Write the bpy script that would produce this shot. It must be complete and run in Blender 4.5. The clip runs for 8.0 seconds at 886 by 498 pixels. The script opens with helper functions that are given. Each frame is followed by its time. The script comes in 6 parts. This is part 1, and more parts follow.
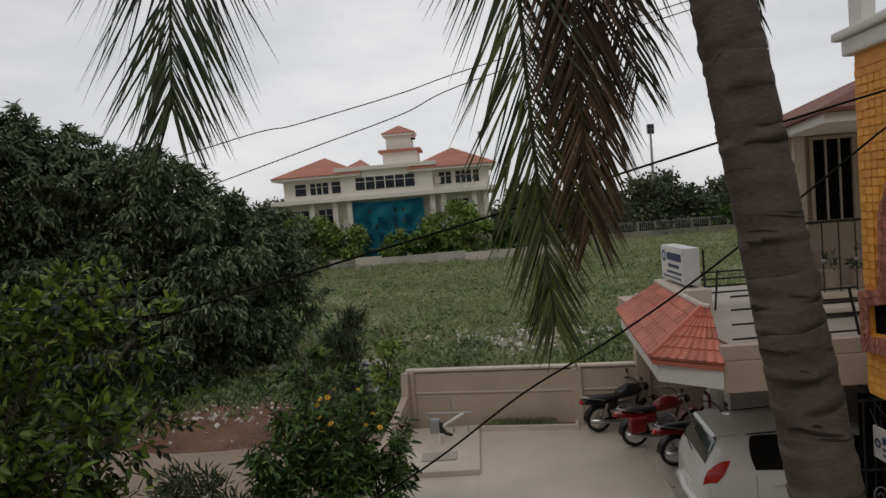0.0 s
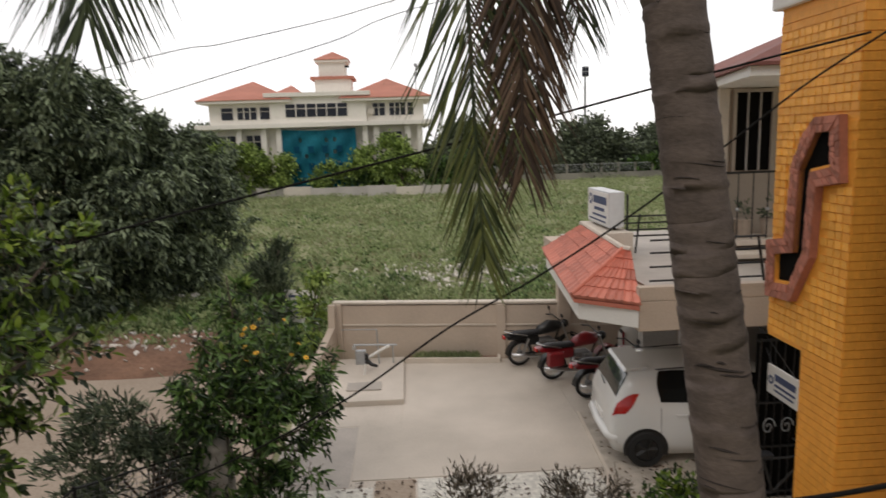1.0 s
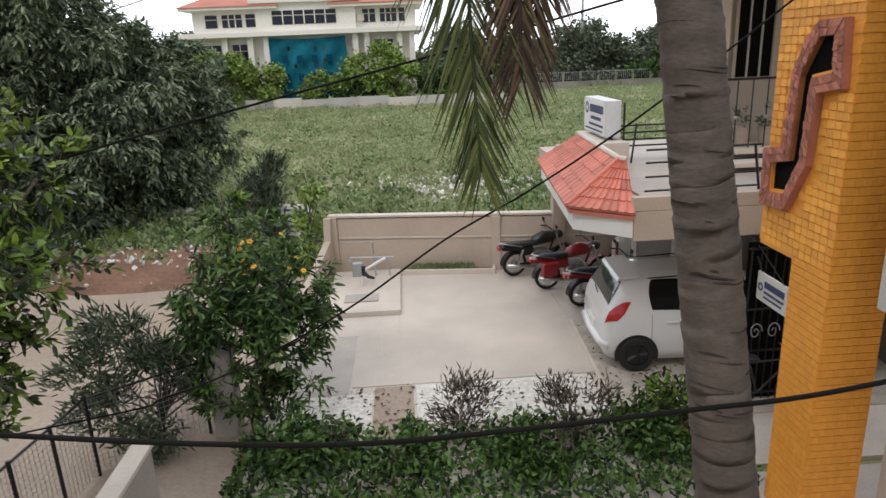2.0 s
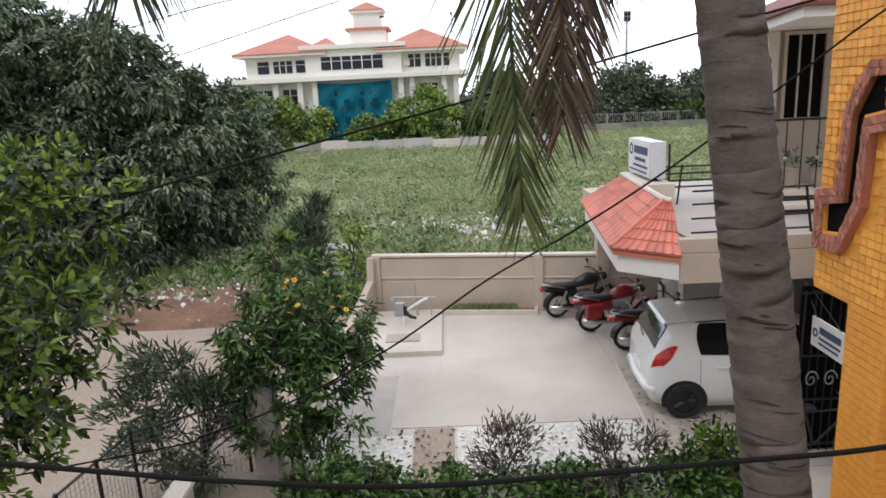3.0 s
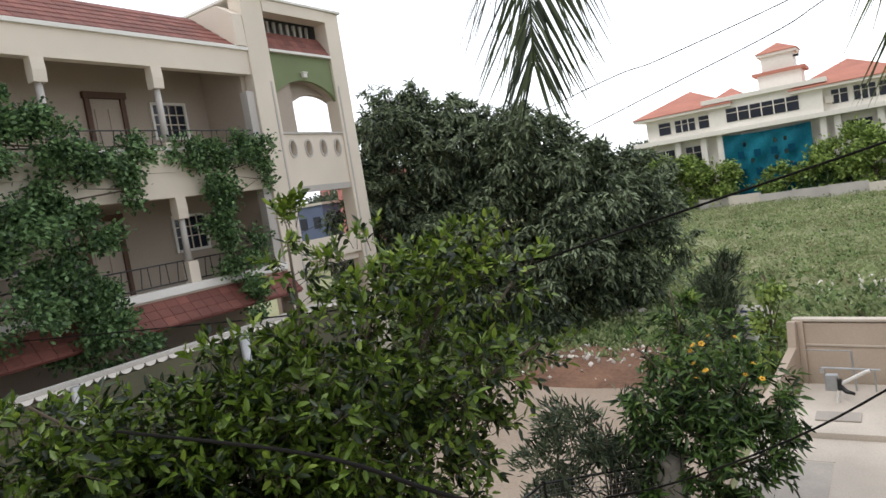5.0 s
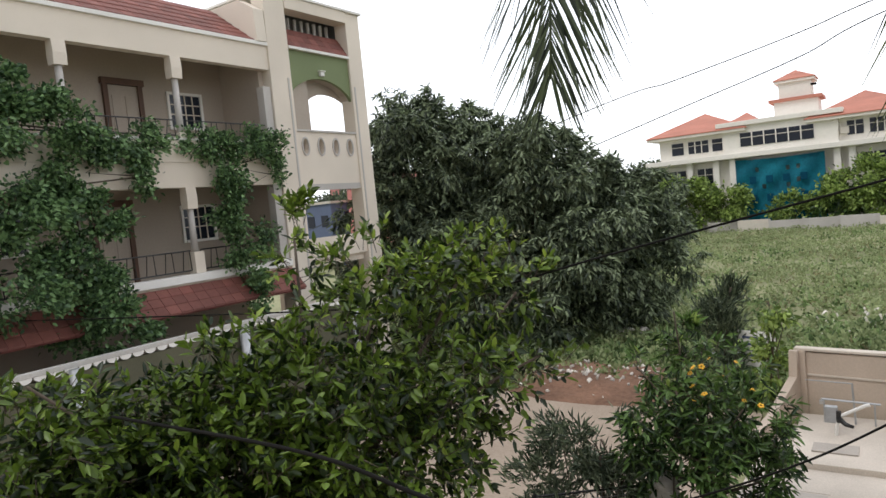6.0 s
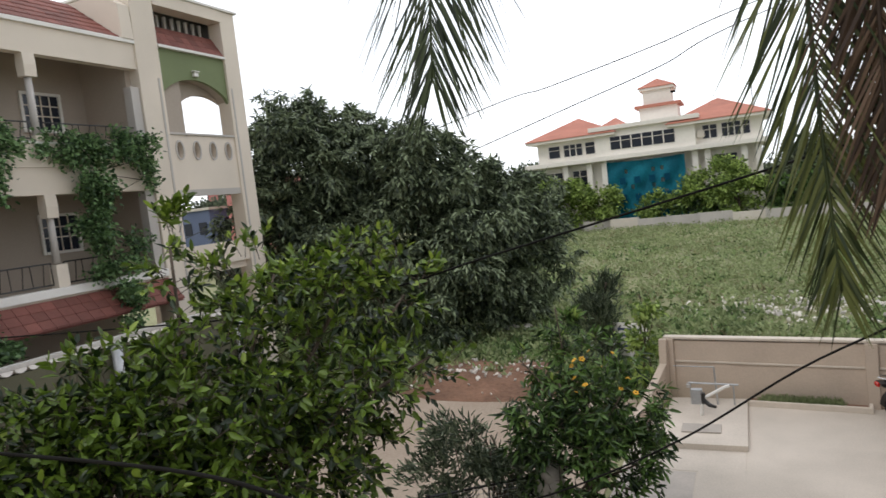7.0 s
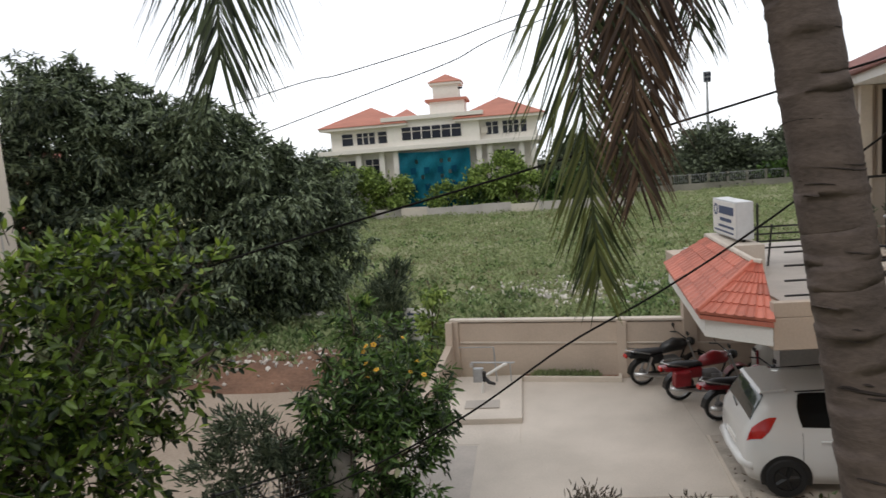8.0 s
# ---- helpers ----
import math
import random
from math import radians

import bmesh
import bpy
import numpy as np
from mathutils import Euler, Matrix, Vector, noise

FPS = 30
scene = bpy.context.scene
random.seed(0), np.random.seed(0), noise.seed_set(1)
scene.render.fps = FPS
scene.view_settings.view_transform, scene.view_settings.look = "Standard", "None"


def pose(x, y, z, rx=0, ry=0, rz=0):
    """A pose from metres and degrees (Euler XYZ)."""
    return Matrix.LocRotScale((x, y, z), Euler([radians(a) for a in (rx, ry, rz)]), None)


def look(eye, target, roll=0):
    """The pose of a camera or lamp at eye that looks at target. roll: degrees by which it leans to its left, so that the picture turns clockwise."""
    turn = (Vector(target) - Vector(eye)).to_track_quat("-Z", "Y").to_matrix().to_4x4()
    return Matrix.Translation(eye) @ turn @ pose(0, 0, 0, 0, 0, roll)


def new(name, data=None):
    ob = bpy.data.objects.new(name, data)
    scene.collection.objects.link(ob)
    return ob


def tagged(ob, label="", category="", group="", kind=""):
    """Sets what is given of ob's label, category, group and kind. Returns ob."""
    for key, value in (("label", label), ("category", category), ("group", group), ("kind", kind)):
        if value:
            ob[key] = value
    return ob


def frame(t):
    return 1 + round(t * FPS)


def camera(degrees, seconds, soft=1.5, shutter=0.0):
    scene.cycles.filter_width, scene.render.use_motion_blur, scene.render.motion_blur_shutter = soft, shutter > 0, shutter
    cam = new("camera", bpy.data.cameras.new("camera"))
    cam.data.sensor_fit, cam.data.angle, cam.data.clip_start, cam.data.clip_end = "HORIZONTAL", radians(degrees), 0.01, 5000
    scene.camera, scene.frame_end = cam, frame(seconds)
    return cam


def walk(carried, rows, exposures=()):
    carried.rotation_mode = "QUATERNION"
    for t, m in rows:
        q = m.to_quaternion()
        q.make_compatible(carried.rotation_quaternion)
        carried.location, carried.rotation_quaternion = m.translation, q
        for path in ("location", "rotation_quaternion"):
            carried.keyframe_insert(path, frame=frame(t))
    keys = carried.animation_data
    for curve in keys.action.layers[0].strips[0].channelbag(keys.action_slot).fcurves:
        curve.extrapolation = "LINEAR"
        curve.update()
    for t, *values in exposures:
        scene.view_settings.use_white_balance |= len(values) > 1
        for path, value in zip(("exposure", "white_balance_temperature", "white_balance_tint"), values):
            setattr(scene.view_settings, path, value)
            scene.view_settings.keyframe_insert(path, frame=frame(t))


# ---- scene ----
cam = camera(67.2, 8.0, shutter=0.2)
# rows: seconds, x, y, z, rx, ry, rz
PATH = [
    (0.0, 0.018, 0.0, 5.2, 86.72, 4.64, 2.64),
    (0.5, 0.018, 0.0, 5.2, 87.17, 4.62, 2.45),
    (1.0, 0.005, 0.0, 5.2, 80.81, 1.76, -3.09),
    (1.5, -0.004, 0.0, 5.2, 77.24, -0.79, -12.67),
    (1.7, -0.008, 0.0, 5.2, 73.17, 1.55, -7.21),
    (2.8, 0.000, 0.0, 5.2, 75.51, 2.63, -1.09),
    (3.0, 0.000, 0.0, 5.2, 76.89, 2.69, -0.02),
    (3.5, 0.025, 0.0, 5.2, 81.17, 5.85, 7.03),
    (4.0, 0.030, 0.0, 5.2, 83.91, 6.40, 18.39),
    (4.5, 0.030, 0.0, 5.2, 85.49, 8.30, 28.02),
    (5.0, 0.030, 0.0, 5.2, 85.68, 9.13, 33.33),
    (5.2, 0.030, 0.0, 5.2, 86.52, 7.67, 33.78),
    (6.3, 0.030, 0.0, 5.2, 86.18, 4.47, 33.09),
    (6.5, 0.030, 0.0, 5.2, 86.06, 5.06, 29.67),
    (7.0, 0.030, 0.0, 5.2, 85.57, 6.45, 24.25),
    (7.5, 0.028, 0.0, 5.2, 83.42, 5.26, 14.87),
    (8.0, 0.027, 0.0, 5.2, 82.82, 4.33, 6.61),
]
EXPOSURES = [(0.0, -1.25, 6600, 11), (0.5, -1.2, 6700, 11), (0.8, -0.75, 6750, 12), (1.0, -0.42, 6800, 13), (1.5, -0.12, 6550, 12), (2.8, 0.2, 6050, 13), (3.5, 0.1, 6150, 12), (4.5, 0.05, 6300, 11),
             (6.3, 0.0, 6350, 11), (7.0, -0.15, 6350, 11), (7.5, -0.35, 6350, 11), (8.0, -0.35, 6400, 11)]
walk(cam, [(t, pose(*r)) for t, *r in PATH], EXPOSURES)

# ---- light: a bright overcast sky ----
world = bpy.data.worlds.new("overcast_sky")
scene.world = world
world.use_nodes = True
wt = world.node_tree
wt.nodes.clear()


def wnode(kind, **kw):
    n = wt.nodes.new(kind)
    for k, v in kw.items():
        n.inputs[k].default_value = v
    return n


SUN_AZ, SUN_EL = radians(200), radians(52)
sky = wnode("ShaderNodeTexSky")
sky.sky_type, sky.sun_disc = "NISHITA", False
sky.sun_elevation, sky.sun_rotation = SUN_EL, SUN_AZ
dim = wnode("ShaderNodeVectorMath")
dim.operation = "SCALE"
dim.inputs["Scale"].default_value = 0.1
coord = wnode("ShaderNodeTexCoord")
stretch = wnode("ShaderNodeMapping")
stretch.inputs["Scale"].default_value = (1, 1, 3.5)
cloud = wnode("ShaderNodeTexNoise", Scale=2.2, Detail=6.0, Roughness=0.55)
ramp = wnode("ShaderNodeValToRGB")
ramp.color_ramp.elements[0].position, ramp.color_ramp.elements[0].color = 0.3, (0.95, 0.98, 1.03, 1)
ramp.color_ramp.elements[1].position, ramp.color_ramp.elements[1].color = 0.7, (1.42, 1.42, 1.42, 1)
mix = wnode("ShaderNodeMix")
mix.data_type = "RGBA"
mix.inputs["Factor"].default_value = 0.88
bg = wnode("ShaderNodeBackground", Strength=1.0)
out = wnode("ShaderNodeOutputWorld")
lk = wt.links.new
lk(sky.outputs[0], dim.inputs[0])
lk(coord.outputs["Generated"], stretch.inputs[0])
lk(stretch.outputs[0], cloud.inputs["Vector"])
lk(cloud.outputs[0], ramp.inputs[0])
lk(dim.outputs[0], mix.inputs["A"])
lk(ramp.outputs[0], mix.inputs["B"])
split = wnode("ShaderNodeSeparateXYZ")
side = wnode("ShaderNodeMapRange")
side.inputs["From Min"].default_value, side.inputs["From Max"].default_value = -1.0, 1.0
side.inputs["To Min"].default_value, side.inputs["To Max"].default_value = 0.6, 1.55
glow = wnode("ShaderNodeVectorMath")
glow.operation = "SCALE"
lk(coord.outputs["Generated"], split.inputs[0])
lk(split.outputs["Y"], side.inputs["Value"])
lk(mix.outputs["Result"], glow.inputs[0])
lk(side.outputs["Result"], glow.inputs["Scale"])
lk(glow.outputs[0], bg.inputs[0])
lk(bg.outputs[0], out.inputs[0])
sun = new("sun", bpy.data.lights.new("sun", "SUN"))
sun.data.energy, sun.data.angle, sun.data.color = 0.9, radians(25), (1.0, 0.96, 0.9)
sun.matrix_world = look((math.sin(SUN_AZ) * 40, math.cos(SUN_AZ) * 40, 50), (0, 0, 0))

# ---- materials ----


def mat(name, col, rough=0.7, var=0.25, fine=30.0, broad=1.5, bump=0.2, dist=0.01, metal=0.0, hue=None, coat=0.0,
        spec=0.5, rand=0.0, island=0.0, tilt=(1, 1, 1)):
    """A worn surface: base colour broken up by broad stains and fine grain, with relief of the fine grain."""
    m = bpy.data.materials.new(name)
    m.use_nodes = True
    t = m.node_tree
    b = t.nodes["Principled BSDF"]
    b.inputs["Roughness"].default_value = rough
    b.inputs["Metallic"].default_value = metal
    b.inputs["Coat Weight"].default_value = coat
    b.inputs["Specular IOR Level"].default_value = spec
    L = t.links.new

    def n(kind):
        return t.nodes.new(kind)
    co = n("ShaderNodeTexCoord")
    mp = n("ShaderNodeMapping")
    mp.inputs["Scale"].default_value = tilt
    L(co.outputs["Object"], mp.inputs[0])
    a, c = n("ShaderNodeTexNoise"), n("ShaderNodeTexNoise")
    a.inputs["Scale"].default_value, a.inputs["Detail"].default_value = broad, 5
    c.inputs["Scale"].default_value, c.inputs["Detail"].default_value = fine, 4
    for q in (a, c):
        L(mp.outputs[0], q.inputs["Vector"])
    mx = n("ShaderNodeMath")
    mx.operation = "MULTIPLY_ADD"
    L(a.outputs[0], mx.inputs[0])
    mx.inputs[1].default_value = 0.65
    sc = n("ShaderNodeMath")
    sc.operation = "MULTIPLY"
    L(c.outputs[0], sc.inputs[0])
    sc.inputs[1].default_value = 0.35
    L(sc.outputs[0], mx.inputs[2])
    last = mx.outputs[0]
    if rand or island:
        src = n("ShaderNodeObjectInfo").outputs["Random"] if rand else n("ShaderNodeNewGeometry").outputs["Random Per Island"]
        ad = n("ShaderNodeMath")
        ad.operation = "MULTIPLY_ADD"
        L(src, ad.inputs[0])
        ad.inputs[1].default_value = rand or island
        sub = n("ShaderNodeMath")
        sub.operation = "SUBTRACT"
        L(last, sub.inputs[0])
        sub.inputs[1].default_value = (rand or island) / 2
        L(sub.outputs[0], ad.inputs[2])
        last = ad.outputs[0]
    rp = n("ShaderNodeValToRGB")
    hi = hue or [min(1, v * (1 + var)) for v in col]
    lo = [v * (1 - var) for v in col]
    e = rp.color_ramp.elements
    e[0].position, e[0].color = 0.3, (*lo, 1)
    e[1].position, e[1].color = 0.7, (*hi, 1)
    L(last, rp.inputs[0])
    L(rp.outputs[0], b.inputs["Base Color"])
    if bump:
        bp = n("ShaderNodeBump")
        bp.inputs["Strength"].default_value, bp.inputs["Distance"].default_value = bump, dist
        L(c.outputs[0], bp.inputs["Height"])
        L(bp.outputs[0], b.inputs["Normal"])
    return m


def leaf_mat(name, col, hue, rough=0.5, glow=0.25, vary=0.9):
    """Leaf: colour varies from leaf to leaf, and some light passes through."""
    m = mat(name, col, rough, 0.35, 6, 0.8, 0, hue=hue, island=vary)
    t = m.node_tree
    b = t.nodes["Principled BSDF"]
    tr = t.nodes.new("ShaderNodeBsdfTranslucent")
    t.links.new(b.inputs["Base Color"].links[0].from_socket, tr.inputs[0])
    ms = t.nodes.new("ShaderNodeMixShader")
    ms.inputs[0].default_value = glow
    t.links.new(b.outputs[0], ms.inputs[1])
    t.links.new(tr.outputs[0], ms.inputs[2])
    t.links.new(ms.outputs[0], t.nodes["Material Output"].inputs[0])
    return m


def glass_mat(name, col, rough=0.05, spec=0.8):
    return mat(name, col, rough, 0.1, 3, 0.6, 0, spec=spec)


M_CREAM = mat("cream_plaster", (0.74, 0.66, 0.56), 0.85, 0.10, 60, 0.5, 0.25, 0.004)
M_WHITE = mat("white_paint", (0.80, 0.78, 0.74), 0.7, 0.10, 40, 0.6, 0.15, 0.004)
M_FARWALL = mat("office_wall", (0.83, 0.79, 0.72), 0.8, 0.08, 4, 0.2, 0.05)
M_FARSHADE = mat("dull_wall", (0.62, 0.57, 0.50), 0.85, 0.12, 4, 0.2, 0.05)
M_GREEN = mat("green_paint", (0.185, 0.225, 0.11), 0.8, 0.12, 40, 0.8, 0.2, 0.004)
M_REDTILE = mat("red_roof_tile", (0.52, 0.165, 0.11), 0.6, 0.22, 14, 1.2, 0.3, 0.006, rand=0.35)
M_FARTILE = mat("orange_roof_tile", (0.50, 0.20, 0.14), 0.8, 0.2, 5, 0.3, 0.4, 0.05, tilt=(1, 1, 6))
M_DULLTILE = mat("dull_red_tile", (0.20, 0.072, 0.056), 0.75, 0.25, 12, 0.8, 0.4, 0.01, island=0.4)
M_ORANGE = mat("orange_tile", (0.86, 0.385, 0.06), 0.55, 0.22, 55, 0.9, 0.8, 0.008, rand=0.3)
M_ORANGE2 = mat("orange_paint", (0.78, 0.325, 0.042), 0.6, 0.16, 22, 0.7, 0.3, 0.004, island=0.14)
M_MAROON = mat("maroon_stone", (0.36, 0.13, 0.08), 0.7, 0.3, 25, 3, 0.5, 0.01)
M_MAROON2 = mat("maroon_split_brick", (0.40, 0.15, 0.10), 0.75, 0.3, 40, 3, 0.6, 0.008, rand=0.5)
M_GREY = mat("grey_wall", (0.50, 0.47, 0.44), 0.85, 0.14, 30, 0.7, 0.25, 0.004)
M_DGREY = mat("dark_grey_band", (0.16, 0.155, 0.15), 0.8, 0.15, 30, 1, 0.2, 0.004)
# stands for unlit depth behind openings and the gate; also colours the loudspeaker
M_DARK = mat("dark_interior", (0.007, 0.0065, 0.006), 0.95, 0.2, 5, 1, 0, spec=0.05)
# cream toned down in the colour for shade in verandas, recesses and under eaves
M_SHADECREAM = mat("shaded_cream", (0.42, 0.36, 0.30), 0.9, 0.1, 20, 0.6, 0.1)
M_CONC = mat("yard_concrete", (0.55, 0.49, 0.415), 0.85, 0.26, 45, 0.5, 0.25, 0.004, hue=(0.70, 0.62, 0.535))
M_CONC2 = mat("wet_concrete", (0.42, 0.375, 0.33), 0.7, 0.22, 35, 1.2, 0.3, 0.004)
M_WALL = mat("compound_plaster", (0.50, 0.41, 0.33), 0.9, 0.16, 35, 0.8, 0.3, 0.004)
M_FENCE = mat("mossy_concrete", (0.23, 0.22, 0.185), 0.9, 0.3, 6, 0.4, 0.2)
# brown darkened to hold the shade under the upper balcony
M_RECESSSHADE = mat("shaded_recess_wall", (0.17, 0.135, 0.115), 0.85, 0.15, 25, 0.8, 0.1)
M_COPING = mat("pale_coping", (0.60, 0.53, 0.45), 0.85, 0.14, 30, 2, 0.3, 0.005)
M_DIRT = mat("tan_dirt", (0.36, 0.275, 0.205), 0.95, 0.24, 18, 0.35, 0.5, 0.02, hue=(0.46, 0.375, 0.295))
M_REDDIRT = mat("red_earth", (0.20, 0.11, 0.07), 0.95, 0.4, 9, 1.2, 0.9, 0.05)
M_GROUND = mat("weedy_ground", (0.21, 0.235, 0.105), 0.95, 0.3, 3, 0.12, 0.8, 0.08, hue=(0.34, 0.33, 0.18))
M_PEBBLE = mat("pale_gravel", (0.70, 0.67, 0.60), 0.9, 0.3, 60, 14, 0.9, 0.02)
M_STRIP = mat("stained_paving", (0.44, 0.39, 0.33), 0.85, 0.28, 30, 3.5, 0.3, 0.005)
M_TRUNK = mat("palm_bark", (0.104, 0.079, 0.066), 0.95, 0.42, 30, 5, 0.7, 0.008, tilt=(1, 1, 2))
M_SCAR = mat("bark_scar", (0.03, 0.022, 0.018), 0.95, 0.3, 30, 6, 0.5, 0.005)
M_BARK = mat("tree_bark", (0.10, 0.075, 0.055), 0.9, 0.35, 25, 5, 0.8, 0.01, tilt=(1, 1, 0.3))
M_FROND = leaf_mat("palm_leaf", (0.016, 0.03, 0.011), (0.06, 0.082, 0.03), 0.5, 0.06)
M_FRONDTIP = leaf_mat("yellowing_palm_leaf", (0.035, 0.056, 0.013), (0.12, 0.135, 0.034), 0.5, 0.12)
M_DEAD = leaf_mat("dead_palm_leaf", (0.06, 0.033, 0.02), (0.125, 0.075, 0.045), 0.75, 0.06)
M_BIGLEAF = leaf_mat("dark_tree_leaf", (0.062, 0.092, 0.052), (0.27, 0.33, 0.19), 0.5, 0.2)
M_NEARLEAF = leaf_mat("bright_tree_leaf", (0.018, 0.042, 0.008), (0.15, 0.235, 0.03), 0.36, 0.25)
M_YOUNG = leaf_mat("young_lit_leaf", (0.12, 0.20, 0.02), (0.30, 0.40, 0.06), 0.4, 0.3)
M_BUSHLEAF = leaf_mat("garden_bush_leaf", (0.022, 0.056, 0.013), (0.12, 0.215, 0.05), 0.4, 0.25)
M_OLEANDER = leaf_mat("oleander_leaf", (0.07, 0.105, 0.06), (0.18, 0.22, 0.13), 0.5, 0.2)
M_TWIG = leaf_mat("dry_twig_leaf", (0.085, 0.068, 0.048), (0.20, 0.165, 0.12), 0.8, 0.1)
M_VINE = leaf_mat("creeper_leaf", (0.06, 0.13, 0.05), (0.2, 0.33, 0.13), 0.5, 0.25)
M_WEED = leaf_mat("field_weed", (0.265, 0.33, 0.145), (0.41, 0.47, 0.235), 0.9, 0.3, 0.25)
M_FRESH = leaf_mat("fresh_weed_leaf", (0.11, 0.18, 0.06), (0.26, 0.36, 0.14), 0.7, 0.25)
M_DRYGRASS = leaf_mat("dry_grass", (0.20, 0.19, 0.085), (0.33, 0.30, 0.15), 0.8, 0.2)
M_LIME = leaf_mat("lime_leaf", (0.14, 0.23, 0.04), (0.38, 0.5, 0.13), 0.5, 0.3)
# distance haze is put into this leaf colour, lighter and greyer
M_FARLEAF = leaf_mat("hazed_wood_leaf", (0.075, 0.095, 0.06), (0.165, 0.20, 0.12), 0.7, 0.1)
M_FLOWER = mat("orange_flower", (0.85, 0.38, 0.03), 0.6, 0.2, 8, 2, 0, hue=(0.9, 0.6, 0.05))
M_NET = mat("blue_net", (0.004, 0.12, 0.20), 0.7, 0.5, 5, 0.5, 0.3, 0.05, hue=(0.01, 0.20, 0.27), spec=0.2)
M_WIN = glass_mat("dark_window", (0.02, 0.024, 0.036), 0.15, 0.35)
M_CARPAINT = mat("white_car_paint", (0.72, 0.72, 0.70), 0.25, 0.03, 3, 0.7, 0, coat=0.6)
M_CARGLASS = glass_mat("tinted_glass", (0.008, 0.009, 0.009), 0.12, 0.18)
M_REARGLASS = glass_mat("rear_glass", (0.045, 0.055, 0.055), 0.04, 1.0)
M_TAIL = mat("red_lamp_glass", (0.45, 0.015, 0.012), 0.15, 0.15, 8, 4, 0, coat=0.5)
M_RUBBER = mat("tyre_rubber", (0.014, 0.014, 0.014), 0.75, 0.3, 40, 4, 0.3, 0.003)
M_BLACK = mat("black_enamel", (0.012, 0.012, 0.012), 0.35, 0.3, 20, 4, 0.05)
M_CHROME = mat("dull_chrome", (0.55, 0.55, 0.55), 0.3, 0.15, 20, 5, 0, metal=1.0)
M_RED = mat("red_enamel", (0.23, 0.012, 0.017), 0.3, 0.2, 12, 4, 0, coat=0.3)
M_SEAT = mat("black_vinyl", (0.02, 0.02, 0.022), 0.5, 0.2, 60, 4, 0.2, 0.002)
M_CABLE = mat("black_cable", (0.008, 0.007, 0.006), 0.8, 0.3, 30, 2, 0.1, spec=0.15)
M_PALECABLE = mat("grey_wire", (0.03, 0.033, 0.035), 0.7, 0.2, 30, 2, 0.1)
M_STEEL = mat("galvanised_steel", (0.42, 0.43, 0.44), 0.45, 0.2, 20, 3, 0.1, metal=0.6)
M_SIGN = mat("sign_sheet", (0.62, 0.63, 0.64), 0.5, 0.12, 12, 2, 0.05)
M_INK = mat("navy_lettering", (0.06, 0.08, 0.16), 0.6, 0.1, 10, 2, 0)
M_WOOD = mat("dark_door_wood", (0.10, 0.05, 0.03), 0.6, 0.3, 30, 3, 0.3, 0.004, tilt=(6, 6, 1))
M_RUBBLE = mat("pale_rubble", (0.62, 0.58, 0.53), 0.9, 0.3, 14, 3, 0.5, 0.02, island=0.6)
M_ASBESTOS = mat("cement_sheet", (0.52, 0.50, 0.47), 0.9, 0.22, 20, 1.5, 0.3, 0.005)
M_OLIVE = mat("olive_wall", (0.10, 0.097, 0.062), 0.9, 0.2, 20, 0.8, 0.3, 0.005)
M_NETDARK = mat("netted_opening", (0.003, 0.055, 0.10), 0.8, 0.3, 5, 0.5, 0, spec=0.1)
M_POT = mat("clay_pot", (0.40, 0.33, 0.27), 0.85, 0.2, 20, 4, 0.2, 0.004)
M_PINK = mat("pink_wall", (0.55, 0.22, 0.20), 0.85, 0.1, 4, 0.4, 0)
M_SLATE = mat("blue_grey_wall", (0.12, 0.15, 0.24), 0.85, 0.1, 4, 0.4, 0)
M_LIMEWALL = mat("lime_wall", (0.50, 0.58, 0.25), 0.85, 0.1, 4, 0.4, 0)
M_BLUEBAG = mat("blue_plastic", (0.01, 0.14, 0.25), 0.4, 0.3, 8, 3, 0.3, 0.01)

# ---- building blocks ----
INV = {}


def obj(name, bm, material, smooth=False):
    me = bpy.data.meshes.new(name)
    bm.to_mesh(me)
    bm.free()
    me.materials.append(material)
    if smooth:
        me.shade_smooth()
    return new(name, me)


def thing(name, base, label, category, group="", kind=""):
    """An Empty at the base of a thing; its parts are given in world coordinates."""
    ob = new(name)
    ob.empty_display_size = 0.2
    ob.location = base
    INV[ob.name] = Matrix.Translation(-Vector(base))
    return tagged(ob, label, category, group, kind)


def part(name, bm, material, parent, label="", smooth=False):
    ob = obj(name, bm, material, smooth)
    ob.parent = parent
    ob.matrix_parent_inverse = INV.get(parent.name, Matrix())
    return tagged(ob, label)


def part_mesh(name, me, parent, label="", m=None):
    ob = new(name, me)
    ob.parent = parent
    ob.matrix_parent_inverse = INV.get(parent.name, Matrix())
    if m is not None:
        ob.matrix_basis = m
    return tagged(ob, label)


def box(x0, x1, y0, y1, z0, z1, bm=None, bevel=0.0):
    own = bmesh.new()
    bmesh.ops.create_cube(own, size=1)
    for v in own.verts:
        v.co = Vector((x0 if v.co.x < 0 else x1, y0 if v.co.y < 0 else y1, z0 if v.co.z < 0 else z1))
    if bevel:
        bmesh.ops.bevel(own, geom=own.edges[:], offset=bevel, segments=2, affect="EDGES", profile=0.6)
    if bm is None:
        return own
    me = bpy.data.meshes.new("t")
    own.to_mesh(me)
    own.free()
    bm.from_mesh(me)
    bpy.data.meshes.remove(me)
    return bm


